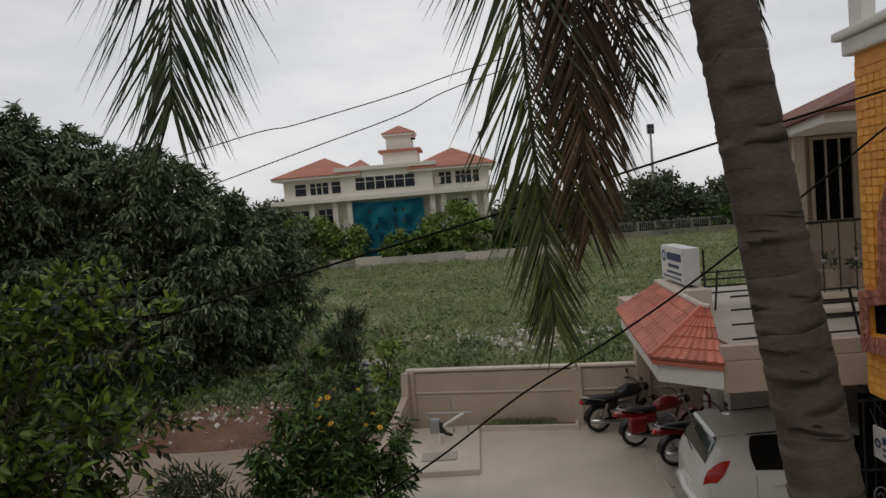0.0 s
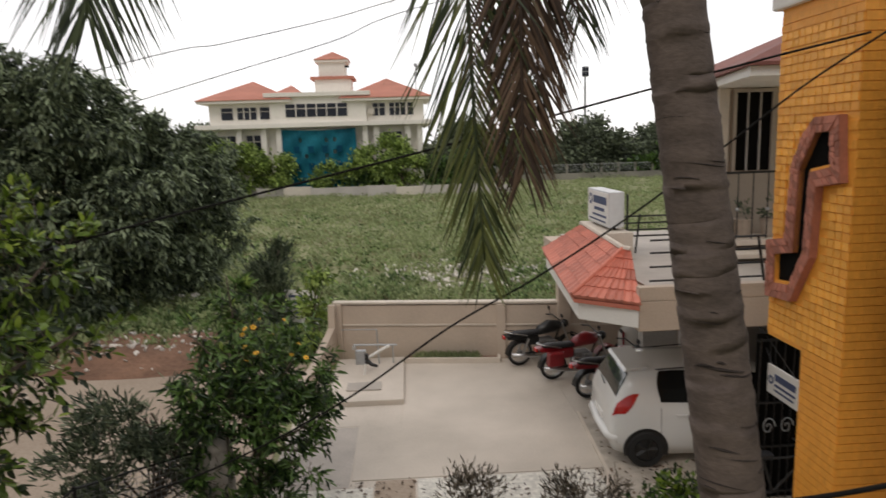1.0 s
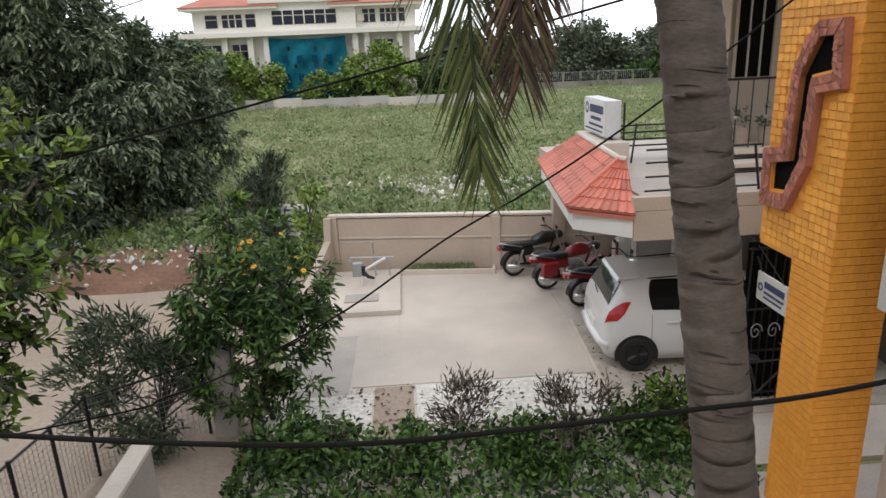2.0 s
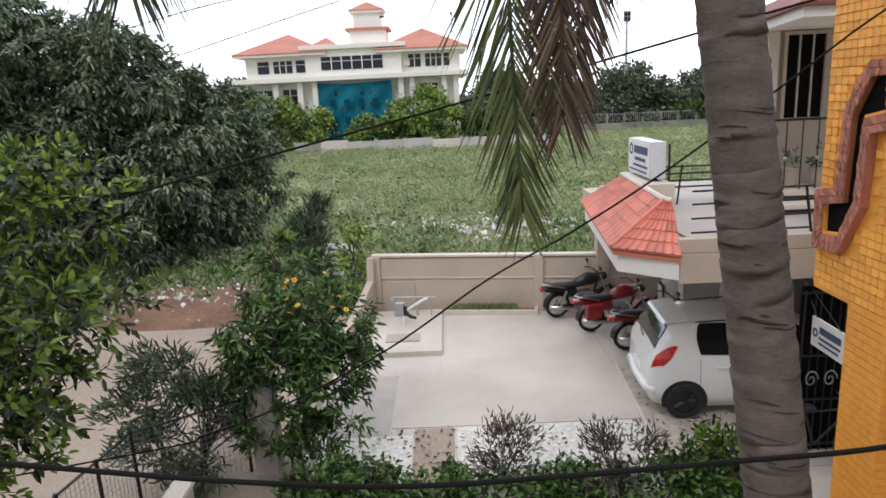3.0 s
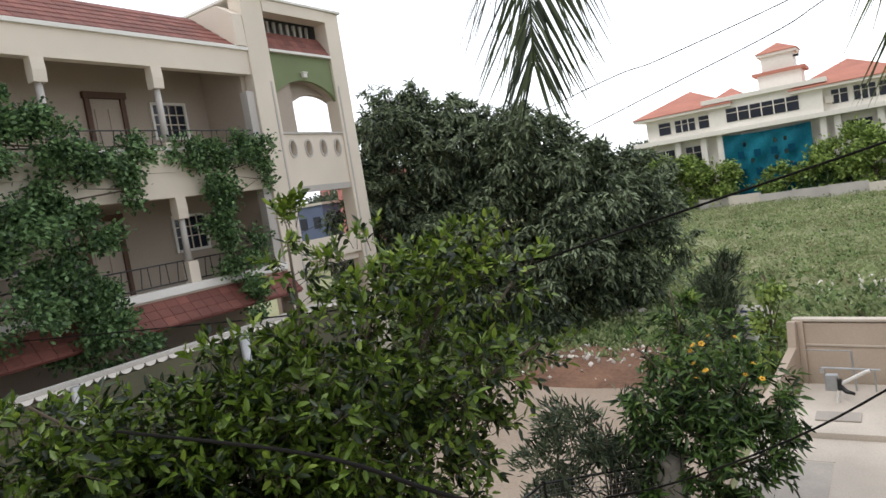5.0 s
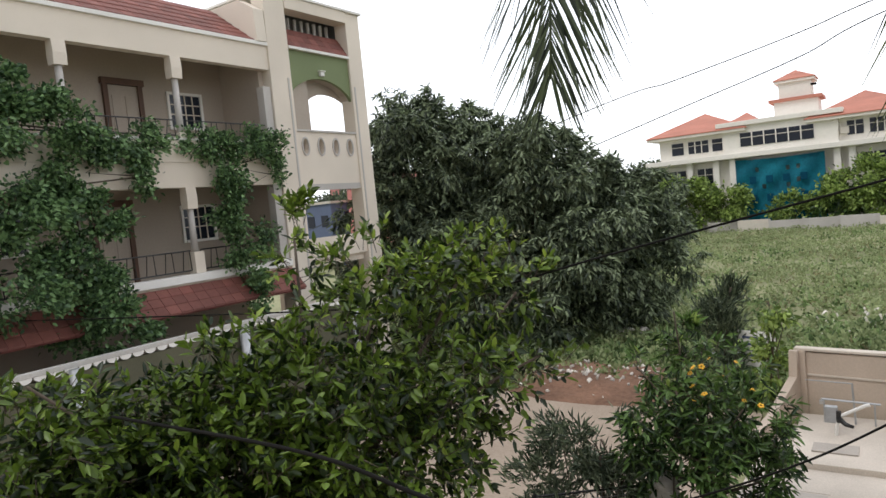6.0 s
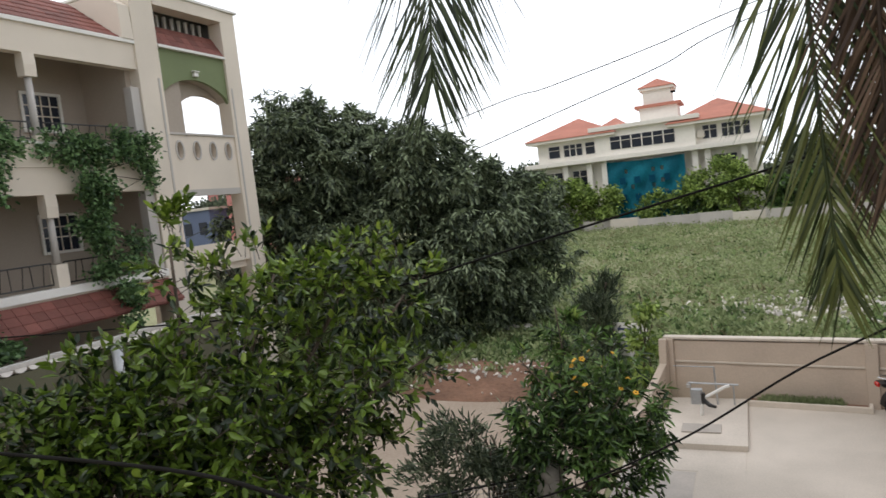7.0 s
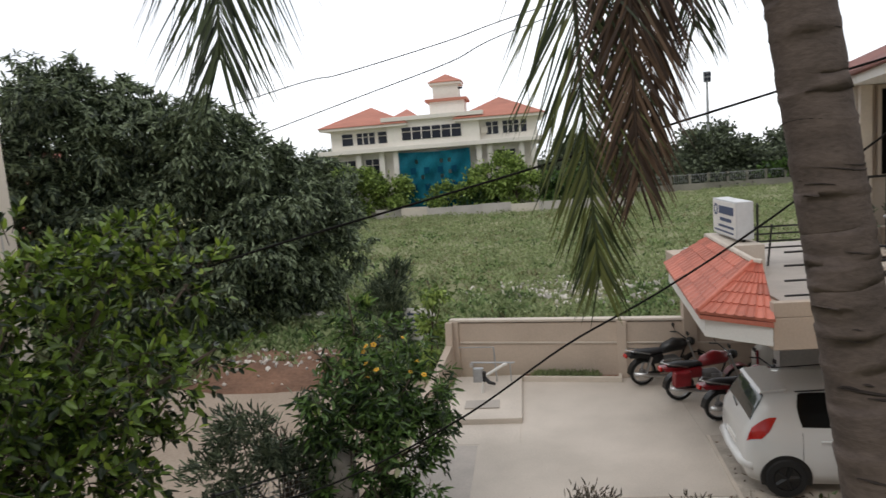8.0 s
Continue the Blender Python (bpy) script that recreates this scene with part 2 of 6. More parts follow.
def tube(pts, radii, n=8, bm=None, cap=True):
    """A round bar along a line of points."""
    bm = bm or bmesh.new()
    pts = [Vector(p) for p in pts]
    if not hasattr(radii, "__len__"):
        radii = [radii] * len(pts)
    side = None
    rings = []
    for i, p in enumerate(pts):
        d = (pts[min(i + 1, len(pts) - 1)] - pts[max(i - 1, 0)]).normalized()
        if side is None:
            side = d.orthogonal().normalized()
        side = (side - d * side.dot(d)).normalized()
        up = d.cross(side)
        rings.append([bm.verts.new(p + (side * math.cos(a) + up * math.sin(a)) * radii[i])
                      for a in (2 * math.pi * k / n for k in range(n))])
    for a, b in zip(rings, rings[1:]):
        for k in range(n):
            bm.faces.new((a[k], a[(k + 1) % n], b[(k + 1) % n], b[k]))
    if cap:
        bm.faces.new(rings[0][::-1])
        bm.faces.new(rings[-1])
    return bm


def prism(poly, axis, a, b, bm=None):
    """A polygon (pairs) drawn out along an axis from a to b. Pairs are (y, z), (x, z) or (x, y)."""
    bm = bm or bmesh.new()

    def put(p, v):
        return {"x": (v, p[0], p[1]), "y": (p[0], v, p[1]), "z": (p[0], p[1], v)}[axis]
    lo = [bm.verts.new(put(p, a)) for p in poly]
    hi = [bm.verts.new(put(p, b)) for p in poly]
    fs = [bm.faces.new(lo), bm.faces.new(hi[::-1])]
    k = len(poly)
    for i in range(k):
        fs.append(bm.faces.new((lo[i], hi[i], hi[(i + 1) % k], lo[(i + 1) % k])))
    bmesh.ops.recalc_face_normals(bm, faces=fs)
    return bm


def wheel(c, axis, r, w, n=20, bm=None, hole=0.6):
    """A tyre-like ring round an axis 'x' or 'y'."""
    bm = bm or bmesh.new()
    prof = [(hole * r, -w / 2), (0.9 * r, -w / 2), (r, -w * 0.28), (r, w * 0.28), (0.9 * r, w / 2), (hole * r, w / 2)]
    rings = []
    for k in range(n):
        a = 2 * math.pi * k / n
        ring = []
        for rr, s in prof:
            u, v = rr * math.cos(a), rr * math.sin(a)
            ring.append(bm.verts.new((c[0] + (s if axis == "x" else u), c[1] + (s if axis == "y" else (u if axis == "x" else 0)), c[2] + v)))
        rings.append(ring)
    m = len(prof)
    fs = []
    for k in range(n):
        a, b = rings[k], rings[(k + 1) % n]
        for j in range(m):
            fs.append(bm.faces.new((a[j], a[(j + 1) % m], b[(j + 1) % m], b[j])))
    bmesh.ops.recalc_face_normals(bm, faces=fs)
    return bm


def ball(c, r, bm=None, n=10, sub=None):
    bm = bm or bmesh.new()
    r = (r, r, r) if not hasattr(r, "__len__") else r
    bmesh.ops.create_uvsphere(bm, u_segments=n + 4, v_segments=n, radius=1,
                              matrix=Matrix.Translation(c) @ Matrix.Diagonal((*r, 1)))
    return bm


def leaves_mesh(name, pos, out, length, width, material, droop=0.35, spread=0.8, seed=1, fold=0.15, skyward=0.0):
    """One mesh of many pointed leaves: at each place a leaf that points roughly along its outward way; skyward turns the blades face up."""
    rng = np.random.default_rng(seed)
    n = len(pos)
    d = out + rng.normal(0, spread, (n, 3))
    d[:, 2] -= droop
    d /= np.linalg.norm(d, axis=1)[:, None] + 1e-9
    r = rng.normal(0, 1, (n, 3))
    r[:, 2] *= 0.6
    r = r * (1 - skyward) + np.array([0, 0, 2.0]) * skyward
    s = np.cross(d, r)
    s /= np.linalg.norm(s, axis=1)[:, None] + 1e-9
    nn = np.cross(s, d)
    L = length * rng.uniform(0.6, 1.25, (n, 1))
    W = width * rng.uniform(0.7, 1.2, (n, 1))
    v = np.empty((n, 6, 3))
    v[:, 0] = pos
    v[:, 1] = pos + d * L * 0.35 + s * W * 0.5 + nn * L * fold
    v[:, 2] = pos + d * L * 0.75 + s * W * 0.36 + nn * L * fold * 0.6
    v[:, 3] = pos + d * L
    v[:, 4] = pos + d * L * 0.75 - s * W * 0.36 + nn * L * fold * 0.6
    v[:, 5] = pos + d * L * 0.35 - s * W * 0.5 + nn * L * fold
    base = np.arange(n)[:, None] * 6
    q = np.concatenate([base + np.array([[0, 1, 2, 3]]), base + np.array([[0, 3, 4, 5]])]).astype(np.int32)
    me = bpy.data.meshes.new(name)
    me.vertices.add(n * 6)
    me.vertices.foreach_set("co", v.reshape(-1).astype(np.float32))
    me.loops.add(q.size)
    me.loops.foreach_set("vertex_index", q.reshape(-1))
    me.polygons.add(len(q))
    me.polygons.foreach_set("loop_start", np.arange(0, q.size, 4, dtype=np.int32))
    me.polygons.foreach_set("loop_total", np.full(len(q), 4, dtype=np.int32))
    me.materials.append(material)
    me.update(calc_edges=True)
    return me


def clumps(blobs, per, twigs, seed, shell=0.55, jitter=0.16):
    """Places for leaves: each rounded mass (x, y, z, rx, ry, rz) carries sprays, each spray twigs, each twig leaves."""
    rng = np.random.default_rng(seed)
    P, O = [], []
    for x, y, z, rx, ry, rz in blobs:
        size = np.array([rx, ry, rz])
        k = max(4, int(twigs * (rx * ry * rz) ** 0.66))
        sprays = max(5, k // 22)
        u = rng.normal(0, 1, (sprays, 3))
        u /= np.linalg.norm(u, axis=1)[:, None]
        rad = shell + (1 - shell) * rng.random((sprays, 1)) ** 0.5
        c = u * rad * size * rng.uniform(0.8, 1.12, (sprays, 1))
        pick = rng.integers(0, sprays, k)
        off = np.clip(rng.normal(0, 0.19, (k, 3)), -0.38, 0.38) * size * np.array([1.0, 1.0, 0.5])
        tw = c[pick] + off
        way = u[pick] * 0.7 + off / (np.linalg.norm(off, axis=1)[:, None] + 1e-6) * 0.6 + np.array([0, 0, 0.15])
        P.append(np.repeat(tw + np.array([x, y, z]), per, axis=0) + np.clip(rng.normal(0, jitter, (k * per, 3)), -2 * jitter, 2 * jitter))
        O.append(np.repeat(way, per, axis=0))
    return np.concatenate(P), np.concatenate(O)


def whorls(blobs, density, per, reach, seed, shell=0.45, lift=0.25, sprays=9, droop=0.0):
    """Leafy shoots on rounded masses: sprays of shoots, each shoot set round with leaves that open towards its tip.
    Gives the places of the leaves, their ways, and the foot and tip of each shoot."""
    rng = np.random.default_rng(seed)
    P, O, A, Z = [], [], [], []
    for x, y, z, rx, ry, rz in blobs:
        size = np.array([rx, ry, rz])
        n = max(6, int(density * (rx * ry * rz) ** 0.66))
        k = max(3, n // sprays)
        u = rng.normal(0, 1, (k, 3))
        u /= np.linalg.norm(u, axis=1)[:, None]
        c = u * (shell + (1 - shell) * rng.random((k, 1)) ** 0.6) * size
        pick = rng.integers(0, k, n)
        foot = c[pick] + rng.normal(0, 0.17, (n, 3)) * size * [1, 1, 0.6] + [x, y, z]
        d = u[pick] * 0.8 + rng.normal(0, 0.38, (n, 3)) + [0, 0, lift]
        d /= np.linalg.norm(d, axis=1)[:, None]
        long = reach * rng.uniform(0.55, 1.25, (n, 1))
        a = np.cross(d, rng.normal(0, 1, (n, 3)))
        a /= np.linalg.norm(a, axis=1)[:, None] + 1e-9
        b = np.cross(d, a)
        for j in range(per):
            f = (j + 1) / per
            turn = 2.4 * j + rng.uniform(0, 0.9, (n, 1))
            ring = a * np.cos(turn) + b * np.sin(turn)
            P.append(foot + d * long * f - [0, 0, droop * 0.4 * f])
            O.append(ring * (1.0 - 0.45 * f) + d * (0.35 + 0.75 * f) - [0, 0, droop])
        A.append(foot - d * 0.1)
        Z.append(foot + d * long)
    return np.concatenate(P), np.concatenate(O), np.concatenate(A), np.concatenate(Z)


def at(az, d, z):
    """A place by compass: degrees right of +y, metres out, height."""
    return Vector((d * math.sin(radians(az)), d * math.cos(radians(az)), z))


def limb_bm(base, ends, r0, seed, r1=0.02, bend=0.25):
    rng = random.Random(seed)
    bm = bmesh.new()
    fork, top = base
    tube([fork, fork.lerp(top, 0.35) + Vector((rng.uniform(-.1, .1), rng.uniform(-.1, .1), 0)), top], [r0, r0 * 0.85, r0 * 0.7], 10, bm)
    for e in ends:
        s = fork.lerp(top, rng.uniform(0.6, 1.0))
        mid = s.lerp(e, 0.5) + Vector((rng.uniform(-1, 1), rng.uniform(-1, 1), rng.uniform(0, 1))) * bend
        tube([s, s.lerp(mid, 0.55), mid, mid.lerp(e, 0.6), e], [r0 * 0.5, r0 * 0.42, r0 * 0.3, r0 * 0.2, r1], 6, bm)
    return bm

# ---- ground ----


def grid_sheet(name, xs, ys, height, material, label, category, kind="structure"):
    bm = bmesh.new()
    vs = [[bm.verts.new((x, y, height(x, y))) for x in xs] for y in ys]
    for j in range(len(ys) - 1):
        for i in range(len(xs) - 1):
            bm.faces.new((vs[j][i], vs[j][i + 1], vs[j + 1][i + 1], vs[j + 1][i]))
    return tagged(obj(name, bm, material, True), label, category, "", kind)


def lump(x, y):
    return noise.noise(Vector((x * 0.25, y * 0.25, 3.1)))


def field_z(x, y):
    """The waste field lies a little lower than the yard and is uneven; the road and the yard are flat."""
    if y < 15.9:
        return -0.06
    k = min(1, (y - 15.9) / 3)
    return -0.06 + k * (0.12 * lump(x, y) + 0.1 * lump(x * 3, y * 3))


steps = [-900, -400, -150, -70, -45] + [-30 + 1.0 * i for i in range(76)] + [60, 90, 160, 400, 900]
rows_y = [-60, -10, 0, 8, 15.8] + [16 + 0.8 * i for i in range(66)] + [75, 90, 130, 250, 600, 1500]
grid_sheet("ground", steps, rows_y, field_z, M_GROUND, "weedy uneven waste field with bare earth", "ground")

# road of beaten earth left of the yard, behind the garden fence
rng = random.Random(4)
road_edge = [(-40, 15.2), (-30, 15.8), (-20, 15.5), (-14, 15.9), (-10.5, 15.5), (-8, 15.75), (-6, 15.4), (-4.2, 15.9), (-2.6, 15.6),
             (-2.45, 9.2), (-2.6, 3), (-3, -6), (-40, -6)]
tagged(obj("road", prism(road_edge, "z", -0.3, -0.02), M_DIRT), "bare tan beaten-earth road beside the yard", "road", "", "structure")

# raised bank of red earth where the road meets the field


def bank_z(x, y):
    u = (x + 6.8) / 3.3
    v = (y - 17.2) / 2.2
    h = max(0, 1 - u * u - v * v)
    return -0.1 + 0.36 * h ** 0.6 + 0.2 * h * lump(x * 4, y * 4) + 0.1 * h * lump(x * 11, y * 11)


grid_sheet("earth_bank", [-10.3 + 0.25 * i for i in range(29)], [15.0 + 0.25 * i for i in range(20)], bank_z, M_REDDIRT,
           "low bank of bare red earth with litter", "earth bank")

# the concrete yard: slabs poured side by side with open joints
yard = tagged(new("pavement"), "pale concrete yard with joints and stains", "pavement", "", "structure")
for x0, x1, y0, y1, z, m in ((-2.35, -1.08, 9.55, 11.76, 0.012, M_CONC2), (-2.35, -0.29, 11.79, 12.74, 0.015, M_CONC), (3.02, 9.0, 11.92, 15.1, 0.018, M_CONC), (-0.68, -0.06, 7.0, 9.72, 0.014, M_DIRT),
                             (-2.4, 9.0, 2.0, 6.9, 0.0, M_CONC2)):
    part("slab", box(x0, x1, y0, y1, -0.25, z, None, 0.012), m, yard)
part("slab", prism([(-1.05, 9.75), (3.02, 9.75), (3.01, 15.25), (-0.26, 15.25), (-0.26, 11.8), (-1.05, 11.8)], "z", -0.25, 0.02), M_CONC, yard)
part("bed", box(-2.3, 8.9, 7.05, 15.05, -0.22, 0.006), M_CONC, yard)
for x0, x1, y0, y1 in ((-2.3, -0.7, 8.45, 9.5), (-0.03, 2.8, 8.5, 9.7)):
    b = box(x0, x1, y0, y1, -0.2, 0.028, None, 0.01)
    part("gravel_bed", b, M_PEBBLE, yard, "bed of pale crushed stone")
part("paving_strip", prism([(2.9, 8.2), (3.08, 11.88), (9, 11.88), (9, 8.2)], "z", -0.2, 0.026), M_STRIP, yard, "stained paving strewn with dry leaves")
part("kerb", prism([(2.84, 8.2), (3.03, 11.88), (3.08, 11.88), (2.9, 8.2)], "z", -0.2, 0.05), M_COPING, yard)

# scattered dry leaves on the paving and gravel
rng = np.random.default_rng(9)
pl = np.column_stack([rng.uniform(-2.2, 4.6, 1100), rng.uniform(8.3, 11.6, 1100), np.full(1100, 0.045)])
keep = (pl[:, 1] < 9.7) | ((pl[:, 0] > 3.1) & (rng.random(1100) < 0.4))
pl = pl[keep]
litter = new("dry_leaves", leaves_mesh("dry_leaves", pl, np.tile([0.0, 0.0, 0.0], (len(pl), 1)), 0.10, 0.05, M_DEAD, 0.0, 1.0, 3, 0.05))
for v in litter.data.vertices:
    v.co.z = 0.034 + max(0, v.co.z - 0.045) * 0.2
tagged(litter, "brown dry leaves scattered on the gravel", "leaves", "", "stuff")

# ---- compound wall behind the yard ----
wall = tagged(new("wall_back"), "beige plastered compound wall with pale coping", "wall", "", "structure")
part("wall_panel", box(-1.78, 1.97, 15.5, 15.65, -0.1, 1.32), M_WALL, wall)
part("wall_panel", box(2.19, 12, 15.5, 15.65, -0.1, 1.32), M_WALL, wall)
part("pier", box(1.97, 2.19, 15.4, 15.68, -0.1, 1.35, None, 0.01), M_WALL, wall)
part("pier", box(-2.01, -1.78, 15.42, 15.68, -0.1, 1.36, None, 0.01), M_WALL, wall)
part("coping", box(-2.01, 12, 15.46, 15.69, 1.355, 1.41, None, 0.012), M_COPING, wall)
part("plaster_ledge", box(-1.78, 1.97, 15.47, 15.498, 0.82, 0.86, None, 0.006), M_COPING, wall)
part("plaster_ledge", box(2.19, 12, 15.47, 15.498, 0.82, 0.86, None, 0.006), M_COPING, wall)
part("return_wall", prism([(15.41, -0.1), (15.41, 1.38), (15.28, 1.38), (15.2, 0.84), (13.6, 0.46), (12.6, 0.4), (12.6, -0.1)], "x", -2.06, -1.9), M_WALL, wall,
     "stub wall with a sloping top")
wall.matrix_basis = Matrix.Translation((2.06, 15.31, 0)) @ Matrix.Rotation(radians(-8.5), 4, "Z") @ Matrix.Translation((-2.06, -15.46, 0))
# planter along the wall, with rough grass
planter = thing("planter", (0.9, 15.25, 0), "low concrete planter kerb with rough grass", "planter")
part("kerb", box(-0.2, 2.06, 15.06, 15.14, -0.1, 0.14, None, 0.012), M_COPING, planter)
part("kerb", box(1.99, 2.06, 15.145, 15.395, -0.1, 0.14, None, 0.012), M_COPING, planter)
part("soil", box(-0.2, 1.988, 15.142, 15.49, -0.1, 0.06), M_REDDIRT, planter)
rng = np.random.default_rng(2)
gp = np.column_stack([rng.uniform(0.0, 1.55, 900), rng.uniform(15.16, 15.46, 900), np.full(900, 0.05)])
part_mesh("grass", leaves_mesh("grass", gp, np.tile([0, 0, 1.0], (900, 1)), 0.16, 0.02, M_WEED, 0, 0.35, 5), planter)
planter.matrix_basis = Matrix.Translation((2.06, 15.34, 0)) @ Matrix.Rotation(radians(-7.5), 4, "Z") @ Matrix.Translation((-2.06, -15.46, 0)) @ planter.matrix_basis

# hand-pump platform
plat = thing("pump_platform", (-1.1, 13.9, 0), "raised concrete platform round the borewell", "platform")
part("slab", box(-1.82, -0.25, 12.76, 15.45, -0.1, 0.12, None, 0.015), M_CONC, plat)
part("cover", box(-1.45, -0.72, 13.3, 13.75, 0.124, 0.15, None, 0.01), M_CONC2, plat, "iron-edged inspection cover")
pump = thing("hand_pump", (-1.1, 14.3, 0.12), "old steel hand pump with a white pipe handle", "pump")
part("stand", tube([(-1.12, 14.3, 0.12), (-1.1, 14.3, 0.3), (-1.04, 14.3, 0.5)], 0.032, 10), M_WHITE, pump, "white pipe stand")
part("head", box(-1.3, -1.08, 14.32, 14.46, 0.34, 0.66, None, 0.02), M_STEEL, pump, "grey cast pump head")
part("spout", tube([(-1.06, 14.28, 0.46), (-0.95, 14.2, 0.38), (-0.82, 14.14, 0.36)], [0.05, 0.045, 0.03], 8), M_BLACK, pump, "black pump spout", True)
part("collar", tube([(-1.06, 14.29, 0.38), (-1.06, 14.29, 0.6)], 0.045, 8), M_BLACK, pump)
part("handle", tube([(-1.04, 14.3, 0.5), (-0.62, 14.3, 0.74), (-0.55, 14.3, 0.76)], 0.034, 8), M_WHITE, pump, "white pipe handle")
pipes = thing("water_pipe", (-1.2, 15.0, 0), "thin steel water pipes with a standing tap", "pipe")
part("pipe", tube([(-1.4, 15.0, 0.60), (-0.4, 15.0, 0.56)], 0.022, 8), M_STEEL, pipes)
part("riser", tube([(-0.83, 15.02, 0.1), (-0.86, 15.02, 0.95)], 0.02, 8), M_STEEL, pipes)
part("cross_pipe", tube([(-1.72, 15.4, 0.86), (-0.87, 15.03, 0.94)], 0.012, 8), M_STEEL, pipes)
part("leg", tube([(-1.36, 15.0, 0.12), (-1.36, 15.0, 0.6)], 0.016, 8), M_STEEL, pipes)
part("leg", tube([(-0.5, 15.0, 0.12), (-0.5, 15.0, 0.57)], 0.016, 8), M_STEEL, pipes)
part("tap", box(-1.44, -1.36, 14.94, 15.06, 0.5, 0.58, None, 0.01), M_CHROME, pipes)

# ---- far office building across the field ----
far = thing("office_building", (-9.5, 74, 0), "white three-storey office with orange hipped roofs and blue netting", "building")
FY = 74.0
part("ground_storey", box(-20.6, 1.7, FY, 92, -0.2, 7.1), M_FARWALL, far)
part("upper_storey", box(-20.9, 2.0, FY - 0.3, 92, 7.62, 10.0), M_FARWALL, far)
part("balcony_slab", box(-22.2, 2.8, FY - 1.5, 92.6, 7.1, 7.6, None, 0.05), M_FARWALL, far)
part("centre_block", box(-14.4, -4.2, FY - 0.9, 90, 7.62, 10.3), M_FARWALL, far)
part("centre_cornice", box(-14.9, -3.7, FY - 1.3, 91, 10.3, 10.75, None, 0.04), M_FARWALL, far)


def hip(x0, x1, y0, y1, z, top, ridge=0.0):
    bm = bmesh.new()
    cx, cy = (x0 + x1) / 2, (y0 + y1) / 2
    lo = [bm.verts.new(p) for p in ((x0, y0, z), (x1, y0, z), (x1, y1, z), (x0, y1, z))]
    lu = [bm.verts.new((v.co.x, v.co.y, z + 0.08)) for v in lo]
    if ridge:
        ta, tb = bm.verts.new((cx, cy - ridge, top)), bm.verts.new((cx, cy + ridge, top))
    else:
        ta = tb = bm.verts.new((cx, cy, top))
    for i in range(4):
        bm.faces.new((lo[i], lo[(i + 1) % 4], lu[(i + 1) % 4], lu[i]))
    bm.faces.new(lo[::-1])
    for i, tops in enumerate(((ta,), (ta, tb), (tb,), (tb, ta))):
        tops = tuple(dict.fromkeys(tops))
        bm.faces.new((lu[i], lu[(i + 1) % 4]) + (tuple(reversed(tops)) if len(tops) > 1 else tops))
    bmesh.ops.recalc_face_normals(bm, faces=bm.faces[:])
    return bm


def hip_roof(x0, x1, y0, y1, z, top, ridge=0.0):
    r = part("roof", hip(x0, x1, y0, y1, z, top, ridge), M_FARTILE, far, "orange hipped tile roof")
    part("eave_board", box(x0 + 0.1, x1 - 0.1, y0 + 0.1, y1 - 0.1, z - 0.25, z - 0.003), M_FARWALL, r)


hip_roof(-22.0, -12.0, FY - 1.5, 84, 10.05, 12.5)
hip_roof(-6.95, 2.85, FY - 1.5, 84, 9.98, 12.46)
hip_roof(-14.2, -11.4, FY + 1, 82, 10.8, 12.0)
part("tower", box(-10.0, -6.0, 77.2, 81, 10.6, 12.4), M_FARWALL, far)
part("tower_cornice", box(-10.45, -5.6, 76.8, 81.4, 12.4, 12.72, None, 0.05), M_FARTILE, far, "orange tiled cornice")
part("tower_top", box(-9.55, -6.6, 77.6, 80.6, 12.72, 14.5), M_FARWALL, far)
hip_roof(-10.0, -6.15, 77.2, 81, 14.55, 15.65)
part("loudspeaker", box(-6.6, -6.1, 77.5, 77.9, 13.7, 13.9), M_DARK, far)


def far_window(x0, x1, z0, z1, y, n=2):
    w = part("window", box(x0, x1, y - 0.06, y - 0.004, z0, z1), M_WIN, far)
    for i in range(1, n):
        x = x0 + (x1 - x0) * i / n
        part("mullion", box(x - 0.05, x + 0.05, y - 0.12, y - 0.065, z0, z1), M_FARWALL, w)
    part("transom", box(x0, x1, y - 0.125, y - 0.066, z0 + (z1 - z0) * 0.62, z0 + (z1 - z0) * 0.62 + 0.07), M_FARSHADE, w)


for x0, x1, n in ((-19.6, -18.4, 1), (-17.9, -15.9, 3), (-15.5, -14.5, 1)):
    far_window(x0, x1, 8.1, 9.35, FY - 0.3, n)
far_window(-12.7, -6.2, 8.2, 9.55, FY - 0.9, 6)
for x0, x1, n in ((-2.6, -1.3, 2), (-0.8, 1.0 - 0.1, 3), (0.75 + 0.4, 1.75, 1)):
    far_window(x0 - 0.9, x1 - 0.9, 8.15, 9.45, FY - 0.3, n)
part("air_conditioner", box(-4.05, -3.35, FY - 0.75, FY - 0.3, 8.3, 8.95, None, 0.03), M_FARSHADE, far)
for x in (-17.8, -15.2, -13.6, -4.4, -3.2, 0.2, 1.5):
    part("column", box(x - 0.28, x + 0.28, FY - 0.9, FY - 0.3, 0, 7.1), M_FARWALL, far)
for x0, x1 in ((-20.2, -18.4), (-17.2, -15.7), (-2.6, -0.5)):
    far_window(x0, x1, 4.6, 6.4, FY, 2)
